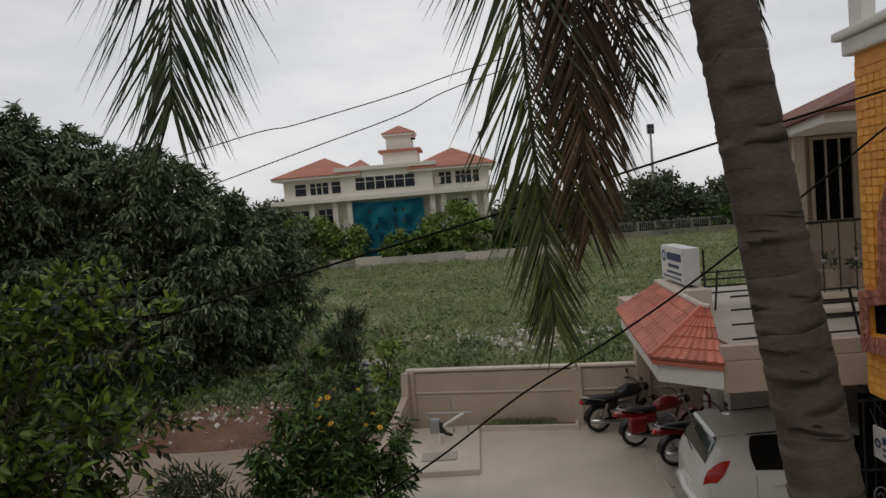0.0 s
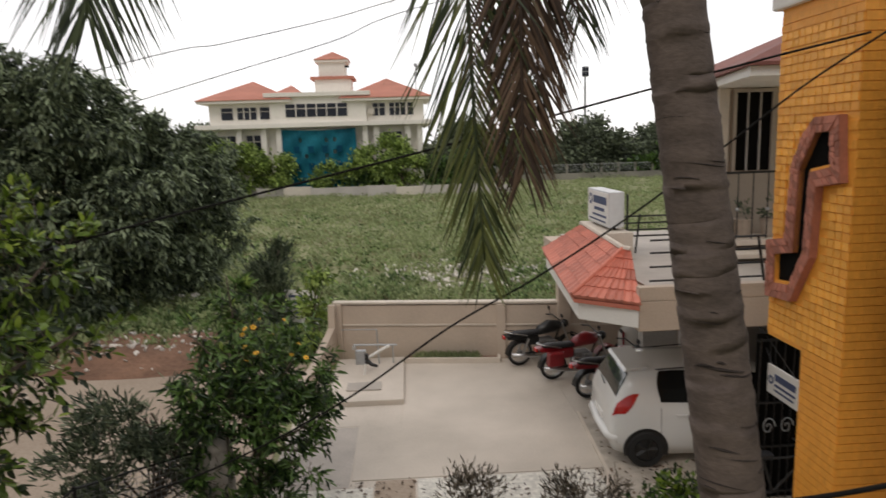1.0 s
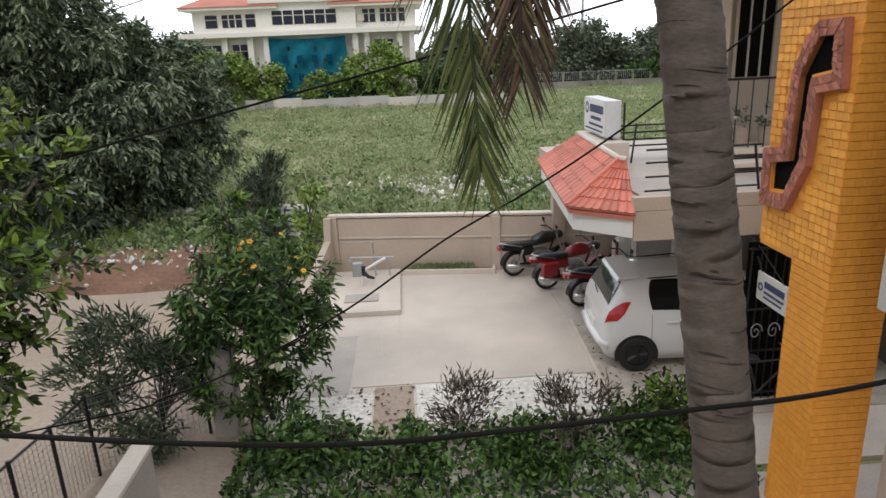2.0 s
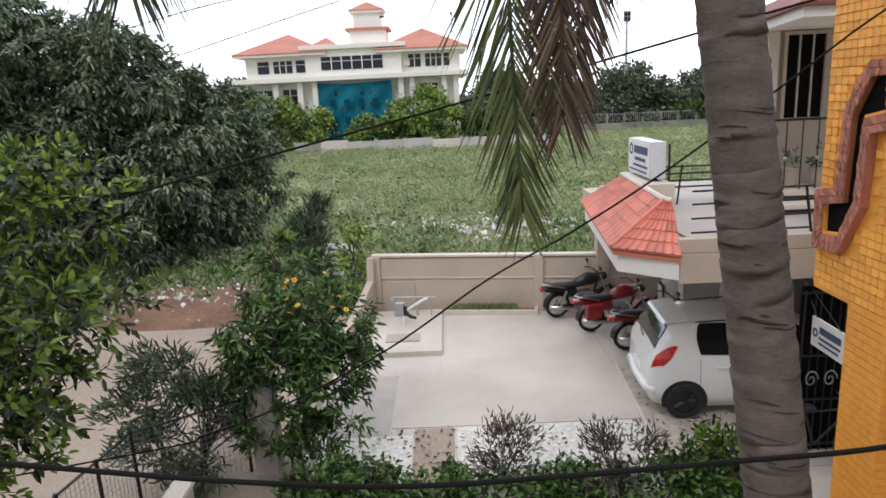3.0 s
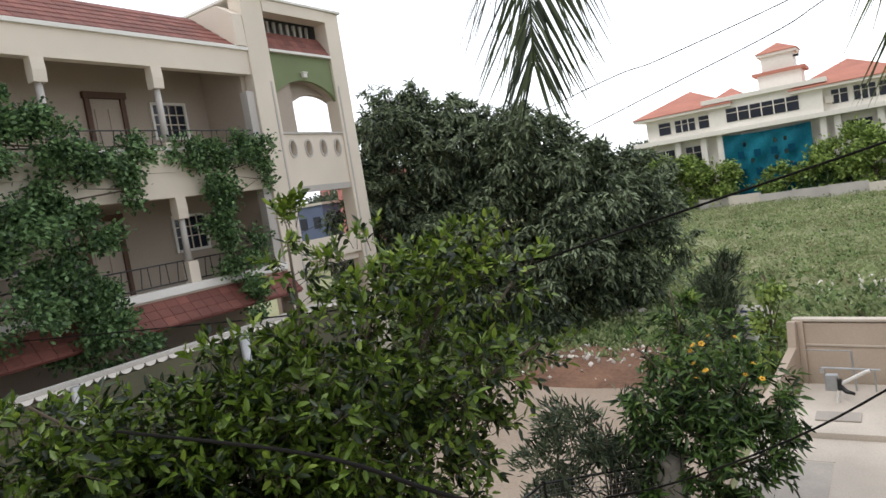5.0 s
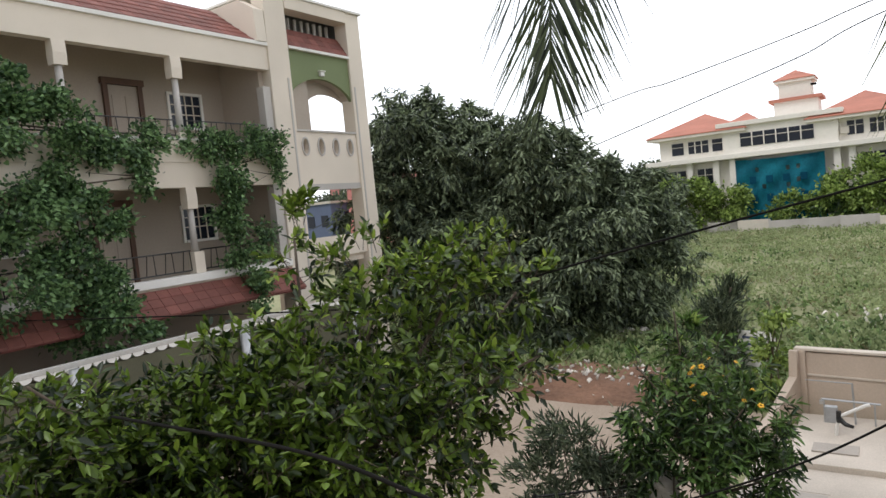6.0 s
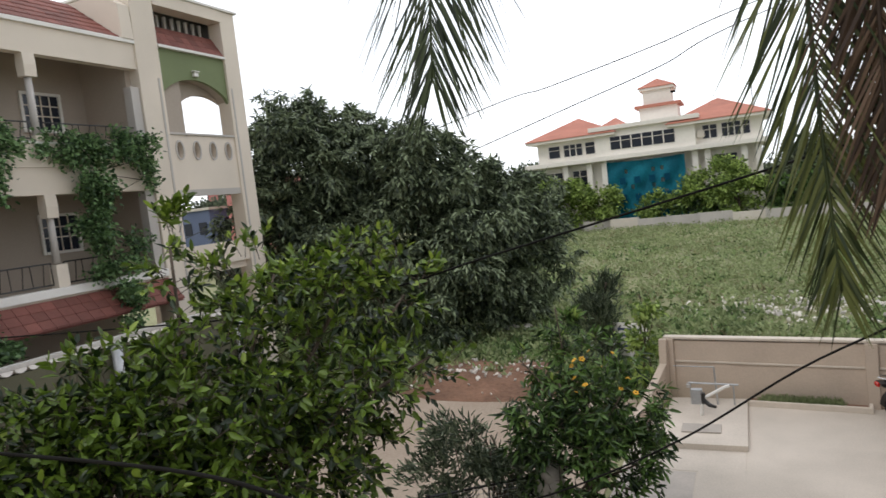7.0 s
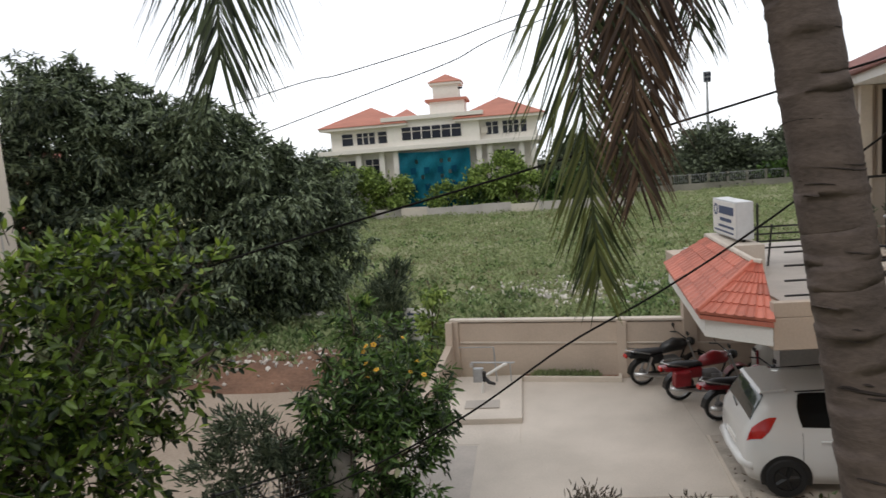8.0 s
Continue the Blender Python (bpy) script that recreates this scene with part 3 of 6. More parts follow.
# blue construction netting over the entrance, in sagging lengths
bm = bmesh.new()
nx, nz = 26, 16
vs = [[bm.verts.new((-13.3 + 7.9 * i / nx, FY - 1.0 + 0.25 * math.sin(i * 1.7) * math.sin(j * 0.9 + i) + 0.15 * math.sin(i * 0.6),
                     0.2 + 6.7 * j / nz - 0.15 * math.sin(math.pi * i / nx))) for i in range(nx + 1)] for j in range(nz + 1)]
for j in range(nz):
    for i in range(nx):
        if random.Random(i * 91 + j).random() > 0.02:
            bm.faces.new((vs[j][i], vs[j][i + 1], vs[j + 1][i + 1], vs[j + 1][i]))
net = part("netting", bm, M_NET, far, "teal blue construction netting", True)
for x in (-11.7, -10.2, -8.7, -7.2):
    for z in (4.4, 2.6):
        part("dark_opening", box(x - 0.3, x + 0.3, FY - 1.42, FY - 1.38, z, z + 0.7), M_NETDARK, net)
mast = thing("roof_antenna", (1.3, 76, 10), "thin steel antenna pole on the office roof", "antenna")
part("pole", tube([(1.3, 76, 10.1), (1.3, 76, 13.6)], 0.06, 6), M_STEEL, mast)
part("head", box(1.12, 1.48, 75.9, 76.1, 13.4, 13.8), M_STEEL, mast)

# low boundary wall before the office, in bays
bwall = tagged(new("wall_far"), "long low whitewashed boundary wall across the field", "wall", "", "structure")
for i in range(16):
    x = -36 + 2.9 * i
    y = 70.6 - (x + 18) * 0.22 if x > -18 else 70.6
    part("wall_panel", box(x, x + 2.72, y - 0.1, y + 0.1, -0.3, 0.85 + 0.08 * ((i * 7) % 3)), M_GREY if i % 4 else M_FARSHADE, bwall)
    part("pier", box(x + 2.72, x + 2.9, y - 0.14, y + 0.14, -0.3, 1.0), M_GREY, bwall)

# fence and belt of trees to the side
fence = thing("field_fence", (28, 84, 0), "low concrete wall with a railing across the far field", "fence")
part("plinth", box(9, 60, 83.8, 84.1, -0.3, 0.7), M_FENCE, fence)
for i in range(24):
    part("post", box(9 + 2.2 * i, 9.25 + 2.2 * i, 83.85, 84.05, 0.7, 1.9), M_FENCE, fence)
bm = bmesh.new()
for i in range(200):
    box(9.1 + 0.255 * i, 9.14 + 0.255 * i, 83.93, 83.97, 0.85, 1.75, bm)
part("railing", bm, M_STEEL, fence)
part("rail", box(9, 60, 83.91, 83.99, 1.76, 1.82), M_STEEL, fence)
lamp = thing("floodlight_mast", (23.5, 88, 0), "tall steel floodlight mast at the far field", "mast")
part("pole", tube([(23.5, 88, -0.1), (23.5, 88, 13.4)], [0.24, 0.14], 10), M_STEEL, lamp)
part("lamp_rack", box(23.05, 23.95, 87.8, 88.1, 12.9, 14.2, None, 0.04), M_STEEL, lamp)
for i in range(2):
    for j in range(2):
        part("floodlight", box(23.1 + 0.45 * i, 23.45 + 0.45 * i, 87.6, 87.78, 12.98 + 0.6 * j, 13.45 + 0.6 * j, None, 0.03), M_WIN, lamp)

# ---- the villa on the road: open verandas, arched tower, creepers ----
villa = thing("villa", (-18, 9, 0), "cream two-storey villa with verandas, arched tower and red tiles", "house")
FX = -14.0
BX = -15.9
part("ground_floor_wall", box(-24, BX, -6, 12.9, -0.2, 3.78), M_SHADECREAM, villa)
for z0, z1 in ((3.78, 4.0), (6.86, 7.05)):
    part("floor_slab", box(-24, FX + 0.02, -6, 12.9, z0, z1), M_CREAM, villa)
part("back_wall", box(-24, BX, -6, 12.9, 4.0, 6.86), M_SHADECREAM, villa)
part("back_wall", box(-24, BX, -6, 12.9, 7.05, 9.9), M_SHADECREAM, villa)
part("ceiling_slab", box(-24, FX - 0.25, -6, 12.9, 9.9, 10.02), M_CREAM, villa)
part("roof_beam", box(FX - 0.24, FX, -6, 12.9, 9.36, 10.0), M_CREAM, villa)
part("cornice", box(FX - 0.24, FX + 0.07, -6, 12.9, 10.0, 10.1, None, 0.012), M_WHITE, villa)
part("lower_beam", box(FX - 0.24, FX, -6, 12.9, 6.24, 6.84), M_CREAM, villa)
part("parapet", box(FX - 0.16, FX + 0.022, -6, 12.9, 6.845, 7.36), M_CREAM, villa)
part("parapet_rail", box(FX - 0.2, FX + 0.05, -6, 12.9, 7.36, 7.42, None, 0.01), M_WHITE, villa)
part("plinth_ledge", box(FX - 0.2, FX + 0.12, -6, 12.9, 3.97, 4.16, None, 0.015), M_WHITE, villa)
# sloping tile skirts: courses of tile, each lapping the next


def tile_slope(name, y0, y1, x_low, z_low, x_top, z_top, rows, pitch, parent, label):
    bm = bmesh.new()
    for r in range(rows):
        a, b = r / rows, (r + 1) / rows + 0.02
        n = max(1, int(abs(y1 - y0) / pitch))
        for i in range(n):
            ya, yb = y0 + (y1 - y0) * i / n, y0 + (y1 - y0) * (i + 0.96) / n
            lift = 0.035
            p = [(x_low + (x_top - x_low) * a, z_low + (z_top - z_low) * a + lift), (x_low + (x_top - x_low) * b, z_low + (z_top - z_low) * b + 0.008)]
            q = [bm.verts.new((p[0][0], ya, p[0][1])), bm.verts.new((p[0][0], yb, p[0][1])), bm.verts.new((p[1][0], yb, p[1][1])), bm.verts.new((p[1][0], ya, p[1][1]))]
            lo = [bm.verts.new((v.co.x, v.co.y, v.co.z - 0.05)) for v in q]
            bm.faces.new(q)
            bm.faces.new(lo[::-1])
            for k in range(4):
                bm.faces.new((q[k], lo[k], lo[(k + 1) % 4], q[(k + 1) % 4]))
    bmesh.ops.recalc_face_normals(bm, faces=bm.faces[:])
    return part(name, bm, M_DULLTILE, parent, label)


tile_slope("roof_tiles", -6, 12.5, FX + 0.02, 10.1, FX - 1.6, 11.25, 6, 0.3, villa, "dull red tiled roof slope")
tile_slope("skirt_tiles", -6, 12.9, FX + 0.55, 3.36, FX + 0.06, 3.9, 3, 0.3, villa, "dull red tiled skirt")
part("skirt_bed", prism([(FX + 0.5, 3.3), (FX + 0.02, 3.85), (FX + 0.02, 3.3)], "y", -6, 12.9), M_DULLTILE, villa)
part("roof_core", prism([(FX - 0.05, 10.02), (FX - 1.6, 11.18), (-24, 11.18), (-24, 10.02)], "y", -6, 12.5), M_CREAM, villa)
part("parapet_end", prism([(FX + 0.1, 10.1), (FX + 0.06, 10.95), (FX - 0.5, 11.3), (FX - 1.7, 11.3), (FX - 1.7, 10.1)], "y", 12.52, 12.86), M_CREAM, villa)


def veranda_post(y):
    for z0, zc, zb in ((4.7, 5.72, 6.24), (7.42, 8.85, 9.36)):
        c = part("column", tube([(FX - 0.12, y, z0), (FX - 0.12, y, zc)], [0.085, 0.075], 12), M_GREY, villa, "grey round column", True)
        part("capital", prism([(FX + 0.0, zb), (FX + 0.02, zc + 0.25), (FX - 0.0, zc), (FX - 0.24, zc), (FX - 0.26, zc + 0.25), (FX - 0.24, zb)], "y", y - 0.14, y + 0.14), M_CREAM, c)
    part("rail_post", box(FX - 0.22, FX + 0.04, y - 0.14, y + 0.14, 4.16, 4.68, None, 0.01), M_CREAM, villa)
    part("rail_post", box(FX - 0.2, FX + 0.04, y - 0.14, y + 0.14, 7.42, 7.55, None, 0.01), M_CREAM, villa)


def iron_rail(y0, y1, z0, z1):
    bm = bmesh.new()
    for z in (z0, z1):
        tube([(FX - 0.1, y0, z), (FX - 0.1, y1, z)], 0.018, 6, bm)
    n = int((y1 - y0) / 0.22)
    for i in range(n + 1):
        y = y0 + (y1 - y0) * i / n
        tube([(FX - 0.1, y, z0), (FX - 0.1, y + (0.06 if i % 2 else -0.02), z1)], 0.011, 5, bm)
    part("iron_railing", bm, M_BLACK, villa, "black wrought-iron railing")


posts = [-0.8, 1.9, 4.6, 7.3, 10.0]
for y in posts:
    veranda_post(y)
for y0, y1 in zip(posts, posts[1:] + [12.8]):
    iron_rail(y0 + 0.16, y1 - 0.16, 4.24, 4.72)
    iron_rail(y0 + 0.16, y1 - 0.16, 7.5, 7.86)
for z0, z1 in ((4.0, 6.86), (7.05, 9.9)):
    part("end_wall", box(BX + 0.002, FX - 0.27, 12.74, 12.895, z0, z1), M_SHADECREAM, villa)
part("end_pilaster", box(FX - 0.26, FX + 0.0, 12.6, 12.88, 4.16, 6.24), M_GREY, villa)
part("end_pilaster", box(FX - 0.26, FX + 0.0, 12.62, 12.88, 7.42, 8.9), M_GREY, villa)


def villa_window(y0, y1, z0, z1):
    w = part("window", box(BX - 0.05, BX + 0.004, y0, y1, z0, z1), M_WIN, villa)
    part("frame", box(BX + 0.005, BX + 0.06, y0 - 0.07, y0, z0 - 0.07, z1 + 0.07), M_WHITE, w)
    part("frame", box(BX + 0.005, BX + 0.06, y1, y1 + 0.07, z0 - 0.07, z1 + 0.07), M_WHITE, w)
    part("frame", box(BX + 0.005, BX + 0.06, y0, y1, z1, z1 + 0.07), M_WHITE, w)
    part("sill", box(BX + 0.005, BX + 0.1, y0, y1, z0 - 0.07, z0), M_WHITE, w)
    k = max(2, int((y1 - y0) / 0.22))
    for i in range(1, k):
        y = y0 + (y1 - y0) * i / k
        part("grille_bar", box(BX + 0.01, BX + 0.035, y - 0.014, y + 0.014, z0, z1), M_CREAM, w)
    for z in (z0 + (z1 - z0) * 0.4, z0 + (z1 - z0) * 0.7):
        part("grille_bar", box(BX + 0.012, BX + 0.033, y0, y1, z - 0.014, z + 0.014), M_CREAM, w)


def villa_door(y0, y1, z0, z1):
    d = part("door", box(BX - 0.02, BX + 0.03, y0, y1, z0, z1), M_SHADECREAM, villa, "panelled veranda door")
    part("door_frame", box(BX + 0.005, BX + 0.09, y0 - 0.12, y0, z0, z1 + 0.12), M_WOOD, d)
    part("door_frame", box(BX + 0.005, BX + 0.09, y1, y1 + 0.12, z0, z1 + 0.12), M_WOOD, d)
    part("door_head", box(BX + 0.005, BX + 0.12, y0 - 0.16, y1 + 0.16, z1 + 0.005, z1 + 0.16), M_WOOD, d)
    for i in range(2):
        a = y0 + 0.1 + i * (y1 - y0 - 0.1) / 2
        part("door_panel", box(BX + 0.03, BX + 0.05, a, a + (y1 - y0 - 0.3) / 2, z0 + 0.3, z1 - 0.25, None, 0.01), M_SHADECREAM, d)


for z in (4.0, 7.05):
    villa_window(11.0, 11.95, z + 0.95, z + 1.82)
    villa_window(6.2, 7.0, z + 1.05, z + 1.95)
villa_door(9.3, 10.1, 7.06, 8.98)
villa_door(8.6, 9.4, 4.01, 5.95)
part("green_shutter", box(BX + 0.005, BX + 0.05, 8.1, 8.55, 4.01, 5.2), M_GREEN, villa, "green painted shutter")
villa_door(3.4, 4.2, 7.06, 8.98)

# the tower at the corner: open on the front and the side, so that the sky shows through its arch
TY0, TY1 = 12.9, 16.84
for y0, y1 in ((TY0, 13.66), (16.2, TY1)):
    part("tower_pier", box(FX - 0.42, FX + 0.06, y0, y1, -0.2, 11.5, None, 0.015), M_CREAM, villa)
part("tower_pier", box(-18.6, -18.2, TY0, TY0 + 0.4, -0.2, 11.4), M_CREAM, villa)
part("tower_pier", box(-18.6, -18.2, TY1 - 0.4, TY1, -0.2, 11.4), M_CREAM, villa)
part("groove", box(FX + 0.062, FX + 0.075, 13.5, 13.56, 3, 9.2), M_GREY, villa)
part("groove", box(FX + 0.062, FX + 0.075, 16.3, 16.36, 3, 9.2), M_GREY, villa)
for z0, z1 in ((3.78, 4.0), (6.86, 7.05), (9.7, 9.9)):
    part("tower_floor", box(-18.2, FX - 0.16, TY0 + 0.02, TY1 - 0.03, z0, z1), M_CREAM, villa)
part("tower_parapet", box(FX - 0.16, FX, 13.66, 16.2, 4.0, 4.62), M_CREAM, villa)


def panel_with_ovals(y0, y1, z0, z1, n, x0, x1):
    """A parapet pierced by upright ovals."""
    bm = bmesh.new()
    ys = [y0 + (y1 - y0) * i / n for i in range(n + 1)]
    for a, b in zip(ys, ys[1:]):
        cy, cz, ry, rz = (a + b) / 2, z1 - 0.42, 0.115, 0.23
        k = 20
        ring = [(cy + ry * math.cos(2 * math.pi * i / k), cz + rz * math.sin(2 * math.pi * i / k)) for i in range(k)]

        def edge(i):
            u, v = math.cos(2 * math.pi * i / k), math.sin(2 * math.pi * i / k)
            t = min((b - a) / 2 / max(abs(u), 1e-6), ((z1 - cz) if v > 0 else (cz - z0)) / max(abs(v), 1e-6))
            return (cy + u * t, cz + v * t)
        rim = [edge(i) for i in range(k)]
        for X in (x0, x1):
            A = [bm.verts.new((X, *p)) for p in ring]
            B = [bm.verts.new((X, *p)) for p in rim]
            for i in range(k):
                bm.faces.new((A[i], A[(i + 1) % k], B[(i + 1) % k], B[i]))
            for cyy, czz in ((a, z0), (b, z0), (a, z1), (b, z1)):
                near = sorted(range(k), key=lambda i: (rim[i][0] - cyy) ** 2 + (rim[i][1] - czz) ** 2)[:2]
                if abs(near[0] - near[1]) in (1, k - 1):
                    bm.faces.new((B[near[0]], B[near[1]], bm.verts.new((X, cyy, czz))))
            if X == x0:
                keep = A
        for i in range(k):
            bm.faces.new((keep[i], keep[(i + 1) % k], A[(i + 1) % k], A[i]))
    bmesh.ops.recalc_face_normals(bm, faces=bm.faces[:])
    return bm


part("oval_parapet", panel_with_ovals(13.66, 16.2, 6.2, 7.72, 4, FX - 0.14, FX), M_CREAM, villa, "cream parapet pierced by four ovals")
for i in range(4):
    y = 13.66 + 2.54 * (i + 0.5) / 4
    bm = bmesh.new()
    k = 20
    for j in range(k):
        a0, a1 = 2 * math.pi * j / k, 2 * math.pi * (j + 1) / k
        q = [(y + r * 0.115 * math.cos(a), 7.30 + s * 0.23 * math.sin(a)) for r, s, a in ((1, 1, a0), (1.35, 1.2, a0), (1.35, 1.2, a1), (1, 1, a1))]
        prism(q, "x", FX + 0.003, FX + 0.03, bm)
    part("oval_trim", bm, M_GREY, villa)
part("sill", box(FX - 0.18, FX + 0.05, 13.66, 16.2, 7.72, 7.78, None, 0.01), M_GREY, villa)
part("opening_head", box(FX - 0.16, FX, 13.66, 16.2, 6.02, 6.2), M_GREY, villa)


def arch_panel(y0, y1, z_spring, z_crown, z_top, x0, x1, inset):
    """The wall over an arched opening, pointed a little."""
    k = 24
    a, b = y0 + inset, y1 - inset
    pts = [(a + (b - a) * i / k, z_spring + (z_crown - z_spring) * math.sin(math.pi * i / k) ** 0.62) for i in range(k + 1)]
    poly = [(y0, 7.78)] + ([(a, 7.78)] if inset > 0.01 else []) + pts + ([(b, 7.78)] if inset > 0.01 else []) + [(y1, 7.78), (y1, z_top), (y0, z_top)]
    return prism(poly if inset > 0.01 else pts + [(y1, z_top), (y0, z_top)], "x", x0, x1)


part("arch_wall", arch_panel(13.66, 16.2, 8.75, 9.32, 10.05, FX - 0.12, FX - 0.02, 0.0), M_GREEN, villa, "green arched spandrel")
# jamb, reveal and soffit take the shade-toned cream
part("arch_jamb", box(FX - 0.6, FX - 0.13, 13.66, 14.42, 7.78, 9.7), M_SHADECREAM, villa)
part("arch_reveal", arch_panel(14.42, 16.75, 8.45, 9.0, 9.7, FX - 0.6, FX - 0.43, 0.0), M_SHADECREAM, villa)
part("arch_soffit", arch_panel(13.66, 16.2, 8.8, 9.33, 9.7, FX - 0.42, FX - 0.13, 0.0), M_SHADECREAM, villa)
part("arch_ledge", box(FX - 0.2, FX + 0.09, 13.66, 16.2, 10.05, 10.13, None, 0.01), M_WHITE, villa)
tile_slope("tower_tiles", 13.66, 16.2, FX + 0.04, 10.13, FX - 0.35, 10.72, 3, 0.28, villa, "dull red tiled slope")
part("tile_bed", prism([(FX - 0.02, 10.06), (FX - 0.38, 10.68), (FX - 0.38, 10.06)], "y", 13.66, 16.2), M_DULLTILE, villa)
part("attic_back", box(FX - 0.95, FX - 0.85, 13.66, 16.6, 10.1, 11.5), M_DGREY, villa)
part("attic_side", box(FX - 0.84, FX - 0.43, 16.3, 16.7, 9.9, 11.5), M_DGREY, villa)
part("oval_backing", box(FX - 0.2, FX - 0.15, 13.66, 16.2, 6.3, 7.7), M_SHADECREAM, villa)
for i in range(9):
    y = 13.85 + 0.27 * i
    part("baluster", tube([(FX - 0.6, y, 10.3), (FX - 0.6, y, 10.6), (FX - 0.6, y, 10.85), (FX - 0.6, y, 11.15)], [0.05, 0.075, 0.045, 0.06], 8), M_GREY, villa)
part("top_beam", box(FX - 0.4, FX + 0.09, 13.66, 16.2, 11.16, 11.5, None, 0.01), M_CREAM, villa)
part("top_slab", box(-18.7, FX + 0.14, TY0 - 0.05, TY1 + 0.08, 11.505, 11.58, None, 0.015), M_WHITE, villa)
lampw = thing("wall_lamp", (FX, 14.93, 9.45), "small white bulkhead lamp on the green arch", "lamp")
part("lamp_body", box(FX - 0.02, FX + 0.07, 14.86, 15.02, 9.4, 9.52, None, 0.015), M_WHITE, lampw)
part("lamp_cap", box(FX - 0.02, FX + 0.1, 14.83, 15.05, 9.53, 9.56, None, 0.008), M_WHITE, lampw)

# creepers over the veranda
rng = np.random.default_rng(31)


def creeper(spots, seed, per=16, label=""):
    P, O = clumps([(x, y, z, rx * 1.15, ry * 1.15, rz * 1.2) for x, y, z, rx, ry, rz in spots], per, 210, seed, 0.25, 0.11)
    c = thing("creeper", (FX + 0.2, float(np.mean([s[1] for s in spots])), 3.0), label, "climbing plant")
    part_mesh("foliage", leaves_mesh("foliage", P, O + [0.5, 0, 0], 0.115, 0.075, M_VINE, 0.5, 0.8, seed, 0.15, 0.3), c)
    bm = bmesh.new()
    r = random.Random(seed)
    cy = [s for s in spots]
    pts = [(FX + 0.22, s[1] + r.uniform(-.2, .2), s[2]) for s in sorted(cy, key=lambda s: s[2])]
    tube([(pts[0][0], pts[0][1], 2.4)] + pts, 0.02, 6, bm)
    part("stem", bm, M_BARK, c)


creeper([(FX + .2, 10.35, 7.3, .25, .4, .35), (FX + .25, 10.9, 7.3, .3, .55, .42), (FX + .2, 11.8, 7.25, .3, .5, .42), (FX + .2, 12.45, 7.05, .25, .35, .45), (FX + .2, 12.5, 6.5, .15, .2, .4), (FX + .25, 11.0, 6.7, .25, .4, .4),
         (FX + .3, 11.15, 6.1, .3, .42, .5), (FX + .3, 11.1, 5.4, .3, .45, .55), (FX + .3, 11.15, 4.7, .3, .45, .55), (FX + .5, 11.2, 4.0, .3, .4, .5), (FX + .6, 11.25, 3.4, .22, .3, .4), (FX + .2, 12.0, 5.0, .15, .28, .5)],
        5, 18, "dark green creeper hanging over the veranda parapet")
creeper([(FX + .2, 8.6, 7.2, .3, .5, .42), (FX + .3, 7.7, 7.4, .35, .65, .5), (FX + .3, 6.8, 7.7, .45, .8, .6), (FX + .4, 7.3, 6.6, .4, .65, .6), (FX + .4, 7.3, 5.8, .4, .7, .7), (FX + .5, 7.2, 5.0, .45, .75, .7), (FX + .3, 8.7, 6.5, .2, .3, .5),
         (FX + .6, 7.1, 4.1, .5, .85, .7), (FX + .7, 6.9, 3.3, .55, 1.0, .6), (FX + .4, 5.6, 7.6, .6, .9, .8), (FX + .5, 5.4, 6.2, .65, 1.0, .9), (FX + .6, 5.2, 4.6, .65, 1.0, .9)],
        6, 18, "thick dark green creeper covering a veranda bay")

# screen wall of the villa's forecourt, with a scalloped white crest
port = thing("forecourt_wall", (-12.43, 7, 0), "tall dull forecourt wall with a white scalloped crest", "wall")
part("wall_panel", box(-12.5, -12.4, -2, 14.2, -0.1, 2.84), M_OLIVE, port)
part("crest_board", box(-12.53, -12.37, -2, 14.2, 2.945, 3.03, None, 0.01), M_ASBESTOS, port)
for i in range(62):
    y = -2 + 0.26 * i
    arc = [(y + 0.125 + 0.12 * math.cos(math.pi * j / 8), 2.943 - 0.095 * math.sin(math.pi * j / 8)) for j in range(9)]
    part("scallop", prism(arc, "x", -12.44, -12.38), M_WHITE, port)
for y in (-1.5, 2.2, 5.93, 9.7, 13.4):
    part("post", tube([(-12.25, y, -0.05), (-12.25, y, 2.93)], 0.11, 12), M_STEEL, port, "grey pipe post", True)

# ---- neighbouring clinic: porch with a tiled canopy over the yard ----
clinic = thing("clinic_house", (6, 12, 0), "cream house with a roof terrace over a porch and red-tiled canopy", "house")
part("porch_slab", box(3.12, 9.4, 8.8, 15.3, 2.5, 2.93, None, 0.015), M_WALL, clinic, "beige porch roof slab")
part("terrace_floor", box(3.5, 9.4, 8.95, 15.3, 2.934, 2.97), M_CONC2, clinic)
part("terrace_kerb", box(3.12, 9.4, 8.8, 8.94, 2.934, 3.13, None, 0.01), M_WALL, clinic)
part("sign_wall", box(3.47, 3.95, 11.5, 13.4, 2.975, 3.5, None, 0.01), M_COPING, clinic)
part("fascia", prism([(2.42, 9.38), (2.80, 13.5), (3.1, 13.5), (3.1, 8.76)], "z", 2.57, 2.82), M_WHITE, clinic, "white plaster fascia below the tiles")
part("fascia_band", prism([(2.35, 9.35), (2.76, 13.56), (3.1, 13.56), (3.1, 8.72)], "z", 2.825, 2.885), M_REDTILE, clinic)
# canopy tiles: the long slope to the yard in sheets, the splayed corner in ribbed courses
eave = [Vector((2.76, 13.6, 2.9)), Vector((2.32, 9.36, 2.9)), Vector((3.12, 8.7, 2.9))]
ridge = [Vector((3.44, 12.95, 3.47)), Vector((3.28, 10.0, 3.45)), Vector((3.36, 9.86, 3.45))]


